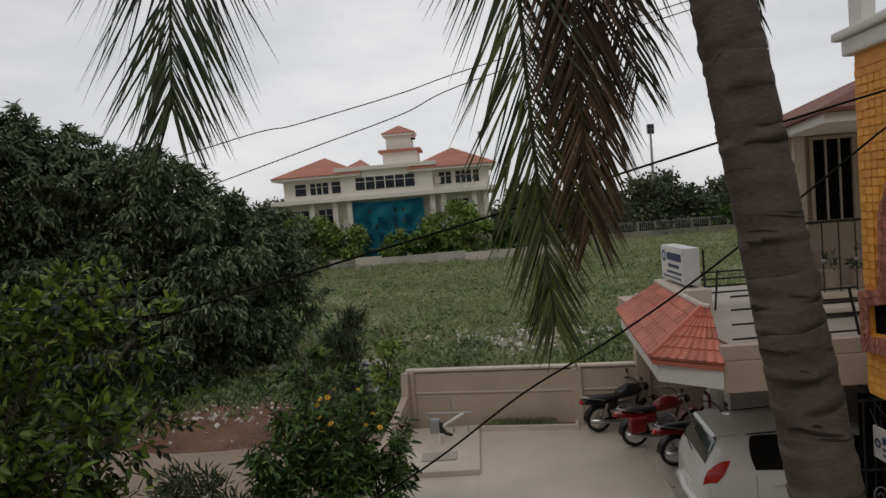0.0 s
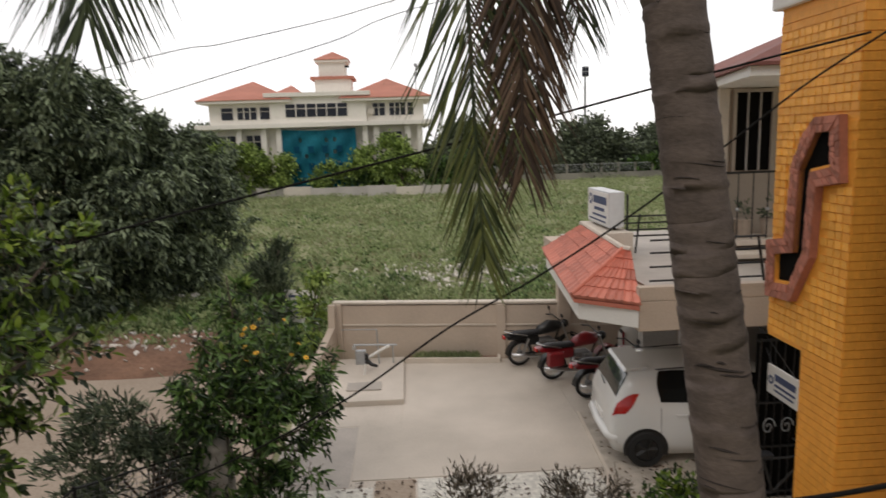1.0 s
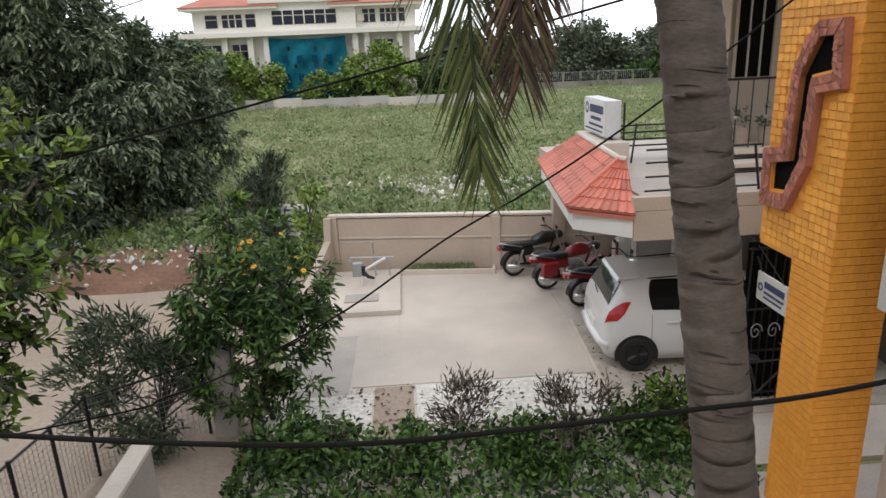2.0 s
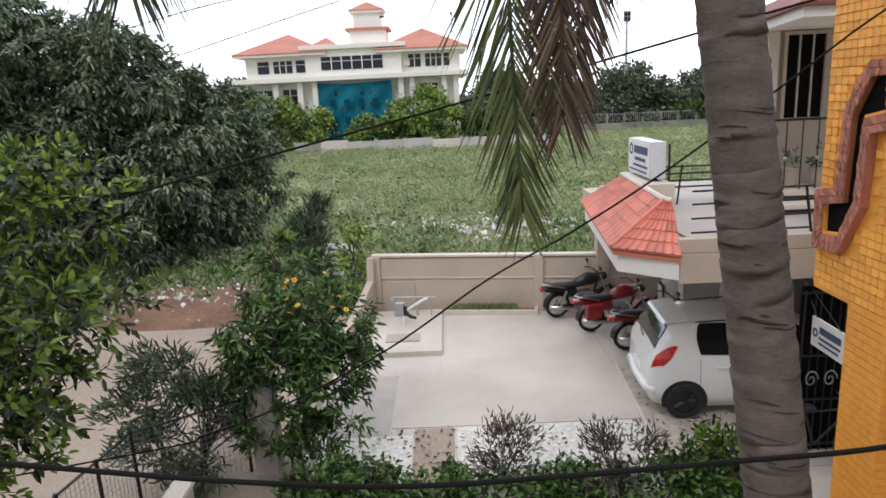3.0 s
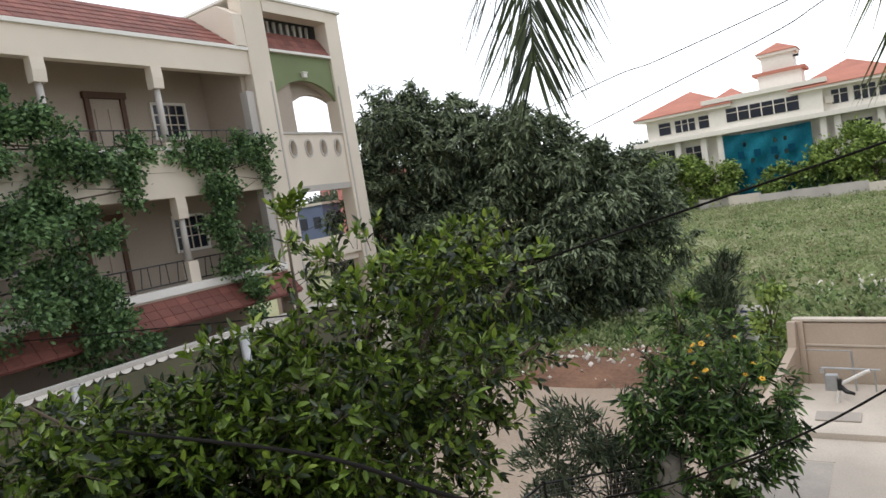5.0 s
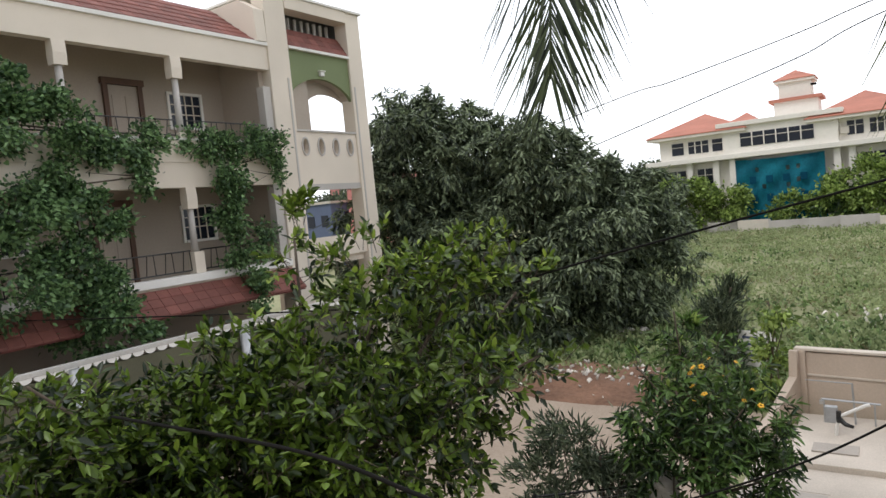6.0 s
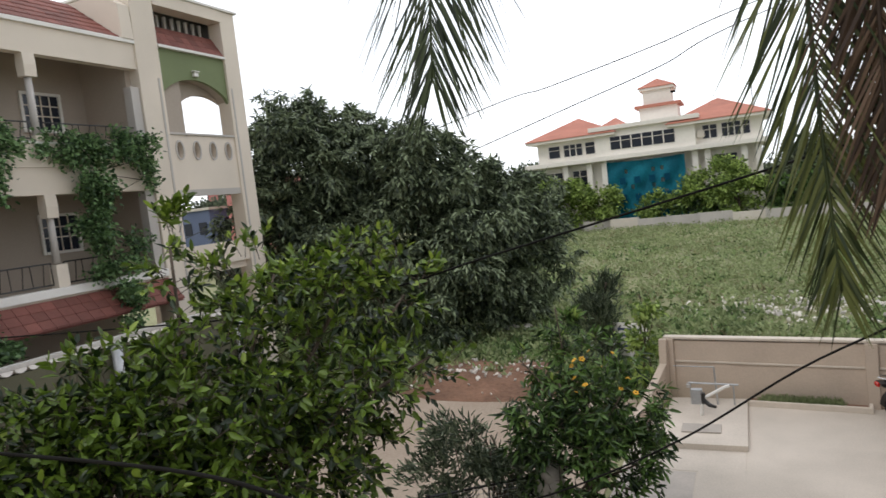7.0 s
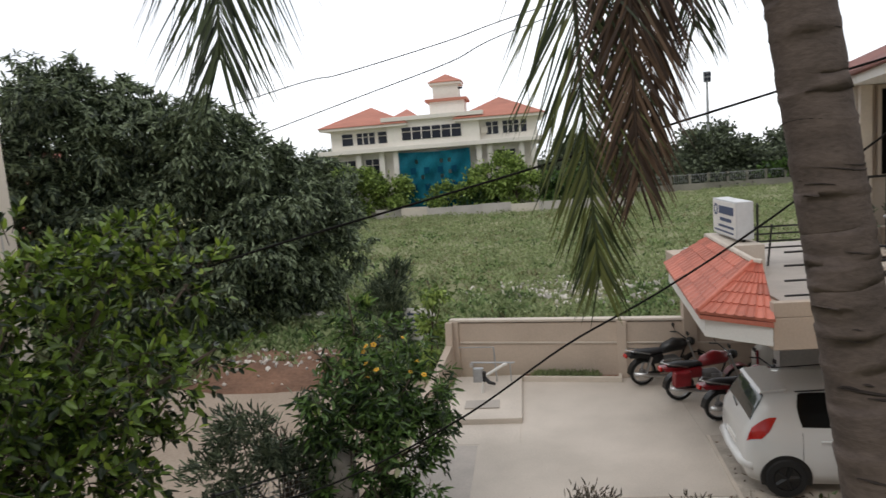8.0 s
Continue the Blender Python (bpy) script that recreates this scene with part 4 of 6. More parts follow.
def slope_tile(a, b, c, d, thick, ribs, name, parent):
    """One tile on a slope: corners low a, b, high c, d; ribs raised along the fall."""
    bm = bmesh.new()
    up = (b - a).cross(d - a).normalized()
    if up.z < 0:
        up = -up
    n = ribs * 4
    lo, hi, under = [], [], []
    for i in range(n + 1):
        s = i / n
        w = up * (thick + (0.022 * max(0, math.cos(2 * math.pi * s * ribs)) if ribs > 0 else 0))
        lo.append(bm.verts.new(a.lerp(b, s) + w + up * 0.016))
        hi.append(bm.verts.new(d.lerp(c, s) + w))
        under.append(bm.verts.new(a.lerp(b, s)))
    for i in range(n):
        bm.faces.new((lo[i], lo[i + 1], hi[i + 1], hi[i]))
        bm.faces.new((under[i], under[i + 1], lo[i + 1], lo[i]))
    bmesh.ops.recalc_face_normals(bm, faces=bm.faces[:])
    if sum((f.normal for f in bm.faces), Vector()).z < 0:
        bmesh.ops.reverse_faces(bm, faces=bm.faces[:])
    return part(name, bm, M_REDTILE, parent)


canopy = part("canopy", prism([(2.72, 2.89), (3.26, 3.38), (3.32, 3.38), (3.32, 2.89)], "y", 9.95, 12.8), M_REDTILE, clinic, "red clay tile canopy")
rows, cols = 5, 9
for r in range(rows):
    for c in range(cols):
        s0, s1, t0, t1 = c / cols, (c + 0.985) / cols, r / rows, min(1, (r + 1.03) / rows)
        pt = [eave[0].lerp(eave[1], s).lerp(ridge[0].lerp(ridge[1], s), t) for s, t in ((s0, t0), (s1, t0), (s1, t1), (s0, t1))]
        slope_tile(*pt, 0.02, 2, "tile", canopy)
hipc = part("hip_bed", prism([(2.42, 9.4), (3.26, 9.98), (3.34, 9.84), (3.11, 8.78)], "z", 2.888, 2.9), M_REDTILE, clinic)
rows, cols = 5, 4
for r in range(rows):
    for c in range(cols):
        s0, s1, t0, t1 = c / cols, (c + 0.985) / cols, r / rows, min(1, (r + 1.03) / rows)
        pt = [eave[1].lerp(eave[2], s).lerp(ridge[1].lerp(ridge[2], s), t) for s, t in ((s0, t0), (s1, t0), (s1, t1), (s0, t1))]
        slope_tile(*pt, 0.03, 2, "tile", hipc)
part("ridge_cap", tube([ridge[0] + Vector((0, 0, .03)), ridge[1] + Vector((0, 0, .03)), ridge[2] + Vector((0, 0, .03))], 0.05, 8), M_COPING, clinic)
part("hip_cap", tube([eave[1] + Vector((0, 0, .05)), ridge[1] + Vector((0, 0, .04))], 0.035, 8), M_REDTILE, clinic)
part("clad_pillar", box(4.55, 5.25, 12.6, 12.9, -0.1, 2.497), M_ASBESTOS, clinic, "pale grey speckled pillar")
for x, y in ((9.1, 9.0), (3.4, 15.0), (7.2, 12.2)):
    part("pillar", box(x, x + 0.28, y, y + 0.28, -0.1, 2.497), M_WALL, clinic)
part("porch_back_wall", box(5.6, 9.4, 13.2, 13.4, -0.1, 2.497), M_GREY, clinic)
# dark grey here puts the porch's shade into the wall colour
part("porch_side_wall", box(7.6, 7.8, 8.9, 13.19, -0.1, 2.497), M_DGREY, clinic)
part("upper_wall", box(5.6, 9.4, 12.0, 13.3, 2.975, 5.98), M_SHADECREAM, clinic)
part("cornice", prism([(5.36, 11.48), (4.92, 9.5), (9.6, 9.5), (9.6, 13.5), (5.36, 13.5)], "z", 5.982, 6.12), M_WHITE, clinic, "white eave slab")
bm = bmesh.new()
low = [bm.verts.new(p) for p in ((5.26, 11.5, 6.124), (4.82, 9.42, 6.124), (9.7, 9.42, 6.124), (9.7, 13.6, 6.124), (5.26, 13.6, 6.124))]
lip = [bm.verts.new(v.co + Vector((0, 0, 0.05))) for v in low]
tops = [bm.verts.new(p) for p in ((7.5, 11.4, 7.2), (9.7, 11.4, 7.2))]
for i in range(5):
    bm.faces.new((low[i], low[(i + 1) % 5], lip[(i + 1) % 5], lip[i]))
for q in ((lip[0], lip[1], tops[0]), (lip[1], lip[2], tops[1], tops[0]), (lip[2], lip[3], tops[1]), (lip[3], lip[4], tops[0], tops[1]), (lip[4], lip[0], tops[0]), tuple(low[::-1])):
    bm.faces.new(q)
bmesh.ops.recalc_face_normals(bm, faces=bm.faces[:])
part("roof", bm, M_DULLTILE, clinic, "faded red tiled roof")
# flat near-black pane paints the unlit room behind the bars
w = part("window", box(5.95, 6.62, 11.985, 11.998, 4.5, 5.9), M_DARK, clinic)
for x in (5.9, 6.62):
    part("frame", box(x, x + 0.06, 11.93, 11.996, 4.44, 5.96), M_SHADECREAM, w)
part("frame", box(5.96, 6.62, 11.93, 11.996, 5.9, 5.96), M_SHADECREAM, w)
for i in range(2):
    part("bar", box(6.17 + 0.23 * i, 6.19 + 0.23 * i, 11.94, 11.984, 4.5, 5.9), M_GREY, w)
part("pilaster", box(5.62, 5.8, 11.9, 11.997, 2.98, 5.975), M_COPING, clinic)
part("ledge", box(5.3, 9.4, 11.3, 11.995, 3.22, 3.32, None, 0.012), M_COPING, clinic)
part("step", box(5.1, 9.4, 10.9, 11.29, 3.06, 3.14, None, 0.012), M_COPING, clinic)
rail_top = part("railing", tube([(5.45, 11.4, 4.5), (9.3, 11.4, 4.5)], 0.022, 6), M_BLACK, clinic, "black iron railing")
for i in range(12):
    x = 5.5 + 0.27 * i
    part("baluster", tube([(x, 11.4, 3.32), (x, 11.4, 4.48)], 0.012, 5), M_BLACK, rail_top)
    if i % 2:
        part("collar", ball((x, 11.4, 3.85), 0.035, None, 6), M_STEEL, rail_top)
# black pipe railings on the terrace
rail = thing("terrace_railing", (4.2, 9, 2.97), "black steel pipe railing leaning on the terrace edge", "railing")
for z in (3.16, 3.36, 3.56, 3.74):
    part("bar", tube([(3.35, 9.05, z), (5.0, 9.05, z + 0.01)], 0.016, 6), M_BLACK, rail)
for x in (3.72, 4.9):
    part("post", tube([(x + 0.1, 8.86, 2.6), (x, 9.05, 3.76)], 0.02, 6), M_BLACK, rail)
rail2 = thing("terrace_railing", (4.2, 12.4, 2.97), "black steel pipe railing across the back of the terrace", "railing")
for z in (3.3, 3.42, 3.55, 3.68):
    part("bar", tube([(3.65, 12.4, z), (5.5, 12.4, z)], 0.018, 6), M_BLACK, rail2)
for x in (3.7, 4.3, 5.45):
    part("post", tube([(x, 12.4, 2.97), (x + 0.08, 12.4, 3.72)], 0.018, 6), M_BLACK, rail2)
sign = thing("sign_box", (3.74, 12.5, 3.5), "white lit-type sign box with dark lettering above the canopy", "sign")
part("box", box(3.6, 3.88, 11.8, 13.2, 3.55, 4.2, None, 0.012), M_SIGN, sign)
part("face", box(3.588, 3.598, 11.84, 13.16, 3.58, 4.17), M_WHITE, sign)
for y0, y1, z0, z1 in ((11.92, 12.76, 3.95, 4.09), (12.05, 12.7, 3.82, 3.88), (11.92, 12.8, 3.71, 3.75), (11.95, 13.05, 3.62, 3.65)):
    part("lettering", box(3.58, 3.587, y0, y1, z0, z1), M_INK, sign)
bm = bmesh.new()
for j in range(16):
    a0, a1 = 2 * math.pi * j / 16, 2 * math.pi * (j + 1) / 16
    prism([(12.96 + r * math.cos(a), 4.01 + r * math.sin(a)) for r, a in ((0.07, a0), (0.11, a0), (0.11, a1), (0.07, a1))], "x", 3.58, 3.587, bm)
part("emblem", bm, M_INK, sign)
for y in (11.9, 13.05):
    part("leg", box(3.72, 3.77, y, y + 0.05, 3.5, 3.55), M_BLACK, sign)
part("back_post", tube([(3.93, 11.78, 3.5), (3.93, 11.78, 4.16)], 0.02, 6), M_BLACK, sign)
plate = thing("hanging_sign", (4.85, 8.2, 1.66), "white signboard with blue lettering under the porch", "sign")
part("board", box(4.84, 4.87, 7.8, 8.54, 1.66, 2.06), M_WHITE, plate)
for y0, y1, z0, z1 in ((7.86, 8.34, 1.88, 1.97), (7.86, 8.34, 1.8, 1.83), (7.9, 8.34, 1.73, 1.755)):
    part("lettering", box(4.83, 4.838, y0, y1, z0, z1), M_INK, plate)
bm = bmesh.new()
for j in range(16):
    a0, a1 = 2 * math.pi * j / 16, 2 * math.pi * (j + 1) / 16
    prism([(8.44 + r * math.cos(a), 1.86 + r * math.sin(a)) for r, a in ((0.035, a0), (0.06, a0), (0.06, a1), (0.035, a1))], "x", 4.83, 4.838, bm)
part("emblem", bm, M_INK, plate)
for y in (7.9, 8.46):
    part("hanger", tube([(4.855, y, 2.06), (4.855, 8.86, 2.52)], 0.008, 5), M_BLACK, plate)
for x, s in ((5.62, 0.9), (5.98, 1.2), (6.45, 0.9)):
    p = thing("flower_pot", (x, 11.62, 3.32), "clay flower pot with a small leafy plant", "plant pot", "pots on the ledge")
    part("pot", tube([(x, 11.62, 3.32), (x, 11.62, 3.35), (x, 11.62, 3.6), (x, 11.62, 3.66)], [0.1 * s, 0.11 * s, 0.15 * s, 0.165 * s], 14), M_POT, p)
    P, O = clumps([(x, 11.62, 3.85, .14, .14, .2)], 6, 500, int(x * 10), 0.1, 0.03)
    part_mesh("plant", leaves_mesh("plant", P, O, 0.08, 0.03, M_OLEANDER, 0.1, 0.6, 3), p)

gg = thing("grille_gate", (5.3, 8.6, 0), "black iron grille gate across the porch front", "gate")
# near-black sheet added to stand for the porch's shade behind the bars
part("backing_sheet", box(4.72, 6.4, 8.62, 8.64, 0.02, 2.45), M_DARK, gg)
for i in range(15):
    x = 4.75 + 0.115 * i
    part("bar", tube([(x, 8.58, 0.02), (x, 8.58, 1.2), (x + 0.03 * math.sin(i * 2.1), 8.57, 2.4)], 0.012, 6), M_BLACK, gg)
for z in (0.12, 0.8, 1.45, 2.35):
    part("cross_bar", box(4.72, 6.4, 8.565, 8.6, z, z + 0.03), M_BLACK, gg)
for i in range(6):
    c = Vector((4.9 + 0.26 * i, 8.56, 1.12))
    part("scroll", tube([c + Vector((0.1 * (1 - k / 22) * math.cos(k * 0.5), 0, 0.14 * (1 - k / 22) * math.sin(k * 0.5))) for k in range(20)], 0.008, 5), M_STEEL, gg)

# ---- orange stair tower ----
tower = thing("stair_tower", (4.3, 6.4, 0), "orange tiled stair tower with a maroon-framed zigzag window", "tower")
part("core", box(4.02, 4.62, 5.82, 7.12, 2.93, 6.45), M_ORANGE2, tower)
part("core_low", box(4.02, 4.62, 5.82, 6.46, -0.2, 2.93), M_ORANGE2, tower)
part("cornice", box(3.95, 4.75, 5.7, 7.24, 6.45, 6.62, None, 0.03), M_WHITE, tower, "white plaster cornice")
part("cornice", box(3.9, 4.85, 5.6, 7.34, 6.623, 6.72, None, 0.03), M_WHITE, tower)
part("parapet_stub", box(3.98, 4.12, 6.9, 7.12, 6.724, 7.3), M_WHITE, tower)
S_OUT = [(6.53, 5.15), (6.35, 5.32), (5.97, 5.33), (5.90, 4.71), (6.26, 4.65), (6.30, 3.95), (6.60, 3.43), (7.08, 3.39), (7.10, 4.02), (6.76, 4.08), (6.70, 4.84)]
S_IN = [(6.42, 5.02), (6.32, 5.17), (6.10, 5.18), (6.06, 4.85), (6.38, 4.79), (6.42, 4.0), (6.64, 3.6), (6.92, 3.57), (6.93, 3.88), (6.60, 3.95), (6.56, 4.80)]
bm = bmesh.new()
k = len(S_OUT)
for i in range(k):
    j = (i + 1) % k
    prism([S_OUT[i], S_OUT[j], S_IN[j], S_IN[i]], "x", 3.94, 4.018, bm)
zig = part("window_frame", bm, M_MAROON, tower, "maroon stone zigzag frame")


def mix2(a, b, t):
    return (a[0] + (b[0] - a[0]) * t, a[1] + (b[1] - a[1]) * t)


# rough split bricks laid in two courses round the frame
for i in range(k):
    j = (i + 1) % k
    run = math.hypot(S_OUT[j][0] - S_OUT[i][0], S_OUT[j][1] - S_OUT[i][1])
    cnt = max(2, round(run / 0.075))
    for c0, c1, sh in ((0.04, 0.47, 0.0), (0.53, 0.96, 0.5)):
        for q in range(cnt):
            u0, u1 = max(0.01, (q + sh + 0.07) / cnt), min(0.99, (q + sh + 0.93) / cnt)
            if u1 - u0 < 0.02:
                continue
            o0, o1, n0, n1 = mix2(S_OUT[i], S_OUT[j], u0), mix2(S_OUT[i], S_OUT[j], u1), mix2(S_IN[i], S_IN[j], u0), mix2(S_IN[i], S_IN[j], u1)
            part("brick", prism([mix2(o0, n0, c0), mix2(o1, n1, c0), mix2(o1, n1, c1), mix2(o0, n0, c1)], "x", 3.926 + 0.004 * ((q * 5 + i) % 3), 3.938), M_MAROON2, zig)
# flat near-black panel in place of a hole, its darkness all in the colour
part("window_opening", prism(S_IN, "x", 4.0, 4.016), M_DARK, tower)
for a, b in zip(S_IN, S_IN[1:] + S_IN[:1]):
    part("reveal", prism([a, b, (b[0], b[1] + 0.03), (a[0], a[1] + 0.03)], "x", 3.95, 4.0), M_ORANGE2, tower)


def inside(p, poly):
    hit = False
    for (a, b), (c, d) in zip(poly, poly[1:] + poly[:1]):
        if (b > p[1]) != (d > p[1]) and p[0] < (c - a) * (p[1] - b) / (d - b) + a:
            hit = not hit
    return hit


def brick_mesh(w, h, t):
    bm = bmesh.new()
    cut = (0.0, 0.31, 0.52, 0.8, 1.0)
    for i in range(4):
        a, b = -w / 2 + w * cut[i], -w / 2 + w * (cut[i + 1] - 0.012)
        d = (0.0, 0.004, -0.003, 0.003)[i]
        box(a, b, -t - d, 0, -h / 2 + abs(d), h / 2 - 0.002 * (i % 2), bm)
    me = bpy.data.meshes.new("brick")
    bm.to_mesh(me)
    bm.free()
    me.materials.append(M_ORANGE)
    return me


BW, BH = 0.215, 0.085
full = brick_mesh(BW - 0.004, BH - 0.008, 0.012)
side_turn = Matrix.Rotation(radians(-90), 4, "Z")
rest = bmesh.new()
count = 0
brng = random.Random(12)
for r in range(int(6.45 / BH)):
    z = BH * (r + 0.5)
    off = BW / 2 if r % 2 else 0
    y1 = 7.12 if z > 2.96 else 6.46
    y = 5.82 + BW / 2 - off
    while y < y1 + 0.01:
        lo, hi = max(5.82, y - BW / 2), min(y1, y + BW / 2)
        spots = [(lo, z), (hi, z), ((lo + hi) / 2, z), (lo, z - BH / 2), (hi, z + BH / 2)]
        if hi - lo > 0.03 and not any(inside(p, S_OUT) for p in spots):
            if hi - lo > BW - 0.01 and 3.0 < z < 6.2 and count < 300:
                part_mesh("brick", full, tower, "", Matrix.Translation((4.02 - brng.uniform(0, .003), y, z)) @ side_turn)
                count += 1
            else:
                n = max(1, round((hi - lo) / 0.054))
                for i in range(n):
                    box(4.008 + 0.001 * (i % 3), 4.02, lo + (hi - lo) * (i + 0.01) / n, lo + (hi - lo) * (i + 0.98) / n, z - BH / 2 + 0.004, z + BH / 2 - 0.004, rest)
        y += BW
    x = 4.02 + BW / 2 - off
    while x < 4.7:
        lo, hi = max(4.004, x - BW / 2), min(4.62, x + BW / 2)
        if hi - lo > 0.03:
            n = max(1, round((hi - lo) / 0.054))
            for i in range(n):
                box(lo + (hi - lo) * (i + 0.01) / n, lo + (hi - lo) * (i + 0.98) / n, 5.808 + 0.001 * (i % 3), 5.82, z - BH / 2 + 0.004, z + BH / 2 - 0.004, rest)
        x += BW
tagged(part("outer_bricks", rest, M_ORANGE2, tower), kind="stuff")

# ---- grey house with balconies ----
grey = thing("grey_house", (5.5, 2, 0), "unpainted grey house with balconies and arched windows", "house")
part("balcony_wall", box(4.0, 4.14, 4.43, 5.14, 2.9, 4.75, None, 0.01), M_GREY, grey)
part("balcony_wall", box(4.0, 4.14, -4, 4.425, 2.9, 4.12, None, 0.01), M_GREY, grey)
part("band", box(3.94, 3.996, -4, 4.88, 4.13, 4.42, None, 0.008), M_DGREY, grey, "dark grey band")
part("band", box(3.95, 3.997, -4, 4.4, 4.03, 4.11, None, 0.008), M_DGREY, grey)
part("beige_panel", box(3.98, 3.998, -4, 3.88, 3.1, 3.78), M_WALL, grey, "beige panel")
part("balcony_floor", box(4.15, 8, -4, 5.14, 2.9, 3.2), M_GREY, grey)
for z in (4.58, 4.75):
    part("rail", tube([(3.98, -4, z), (3.98, 4.9, z)], 0.022, 8), M_BLACK, grey, "black rail")
part("drain_pipe", tube([(3.97, 4.88, 2.92), (3.97, 4.9, 3.72), (3.97, 4.84, 3.9), (3.97, 4.62, 3.98), (3.97, 3.7, 3.97)], 0.022, 8), M_DGREY, grey, "grey cable conduit", True)
part("loose_wire", tube([(4.6, 5.2, 2.9), (4.5, 5.0, 2.6), (4.45, 4.6, 2.45)], 0.01, 5), M_BLACK, grey)
part("upper_balcony", box(3.95, 8, -4, 5.22, 5.68, 6.3, None, 0.01), M_GREY, grey)
part("upper_moulding", box(3.86, 3.947, -4, 5.26, 6.0, 6.12, None, 0.02), M_GREY, grey)
part("inner_wall", box(5.2, 8, -4, 5.5, 3.2, 5.68), M_RECESSSHADE, grey)
part("end_wall", box(4.55, 8, 5.69, 5.81, 2.9, 7.6), M_RECESSSHADE, grey)
part("lower_wall", box(4.85, 8, -4, 5.8, -0.1, 2.9), M_GREY, grey)
for y1, y0 in ((5.06, 4.62), (4.5, 4.08), (3.7, 3.2)):
    c, r = (y0 + y1) / 2, (y1 - y0) / 2
    arch = [(c + r * math.cos(math.pi * i / 12), 2.06 + 0.24 * math.sin(math.pi * i / 12)) for i in range(13)]
    w = part("window", prism([(y1, 0.8)] + arch + [(y0, 0.8)], "x", 4.83, 4.848), M_WIN, grey, "dark arched window")
    bm = bmesh.new()
    rim = [(y1, 0.8)] + arch + [(y0, 0.8)]
    big = [(c + (p[0] - c) * 1.16, 0.8 if p[1] < 0.9 else 2.06 + (p[1] - 2.06) * 1.25 + 0.02) for p in rim]
    for i in range(len(rim) - 1):
        prism([rim[i], rim[i + 1], big[i + 1], big[i]], "x", 4.79, 4.845, bm)
    part("arch_frame", bm, M_COPING, w, "pale arched frame")
part("meter_board", box(4.8, 4.848, 5.25, 5.6, 1.2, 2.0, None, 0.01), M_COPING, grey)
part("meter_switch", box(4.77, 4.798, 5.42, 5.5, 1.7, 1.85), M_BLACK, grey)

# ---- parked car ----
CAR_RINGS = [  # distance from the tail, half width, sill, belt line, roof, half width of the roof
    (0.00, 0.66, 0.42, 0.80, 0.86, 0.60), (0.04, 0.76, 0.28, 0.92, 0.99, 0.67), (0.09, 0.80, 0.24, 0.97, 1.07, 0.69), (0.18, 0.825, 0.21, 0.99, 1.25, 0.67), (0.28, 0.84, 0.20, 0.99, 1.42, 0.645),
    (0.36, 0.845, 0.19, 0.99, 1.485, 0.625), (0.6, 0.845, 0.18, 0.98, 1.515, 0.615), (0.95, 0.845, 0.18, 0.97, 1.53, 0.61), (1.6, 0.845, 0.18, 0.95, 1.53, 0.61), (2.2, 0.845, 0.18, 0.94, 1.49, 0.60),
    (2.55, 0.845, 0.18, 0.93, 1.38, 0.61), (2.95, 0.845, 0.18, 0.92, 1.05, 0.66), (3.1, 0.84, 0.19, 0.90, 0.97, 0.70), (3.5, 0.81, 0.2, 0.80, 0.88, 0.66),
    (3.75, 0.72, 0.24, 0.66, 0.76, 0.58), (3.85, 0.60, 0.32, 0.56, 0.62, 0.5)]


def car_ring(s):
    """The half section of the body at s metres from the tail."""
    for a, b in zip(CAR_RINGS, CAR_RINGS[1:]):
        if s <= b[0]:
            t = (s - a[0]) / (b[0] - a[0])
            _, w, lo, belt, top, rw = (p + (q - p) * t for p, q in zip(a, b))
            break
    return [(w * 0.90, lo), (w * 0.985, lo + (belt - lo) * 0.22), (w, lo + (belt - lo) * 0.5), (w * 0.995, lo + (belt - lo) * 0.8), (w * 0.965, belt),
            (w * 0.965 + (rw - w * 0.965) * 0.5, belt + (top - belt) * 0.5), (rw, belt + (top - belt) * 0.9), (rw * 0.86, belt + (top - belt) * 0.985), (rw * 0.45, top + 0.012), (0, top + 0.02)]


def car_point(s, k, grow=0.0):
    """A point of the shell: section s, place k along the half ring (0 sill to 9 roof middle); grow: metres outwards."""
    r = car_ring(s)
    i = min(8, int(k))
    y, z = (r[i][j] + (r[i + 1][j] - r[i][j]) * (k - i) for j in (0, 1))
    return s, y + grow * (1 if k < 7.5 else 0), z + grow * (0.5 if k < 6 else 1)


def car_patch(s0, s1, k0, k1, side, grow=0.006, ns=8, nk=6, bend=None):
    bm = bmesh.new()
    vs = []
    for i in range(ns + 1):
        row = []
        for j in range(nk + 1):
            k = k0 + (k1 - k0) * j / nk
            a, b = (s0, s1) if bend is None else bend(k)
            x, y, z = car_point(a + (b - a) * i / ns, k, grow)
            row.append(bm.verts.new((x, y * side, z)))
        vs.append(row)
    for i in range(ns):
        for j in range(nk):
            q = (vs[i][j], vs[i + 1][j], vs[i + 1][j + 1], vs[i][j + 1])
            bm.faces.new(q if side < 0 else q[::-1])
    return bm


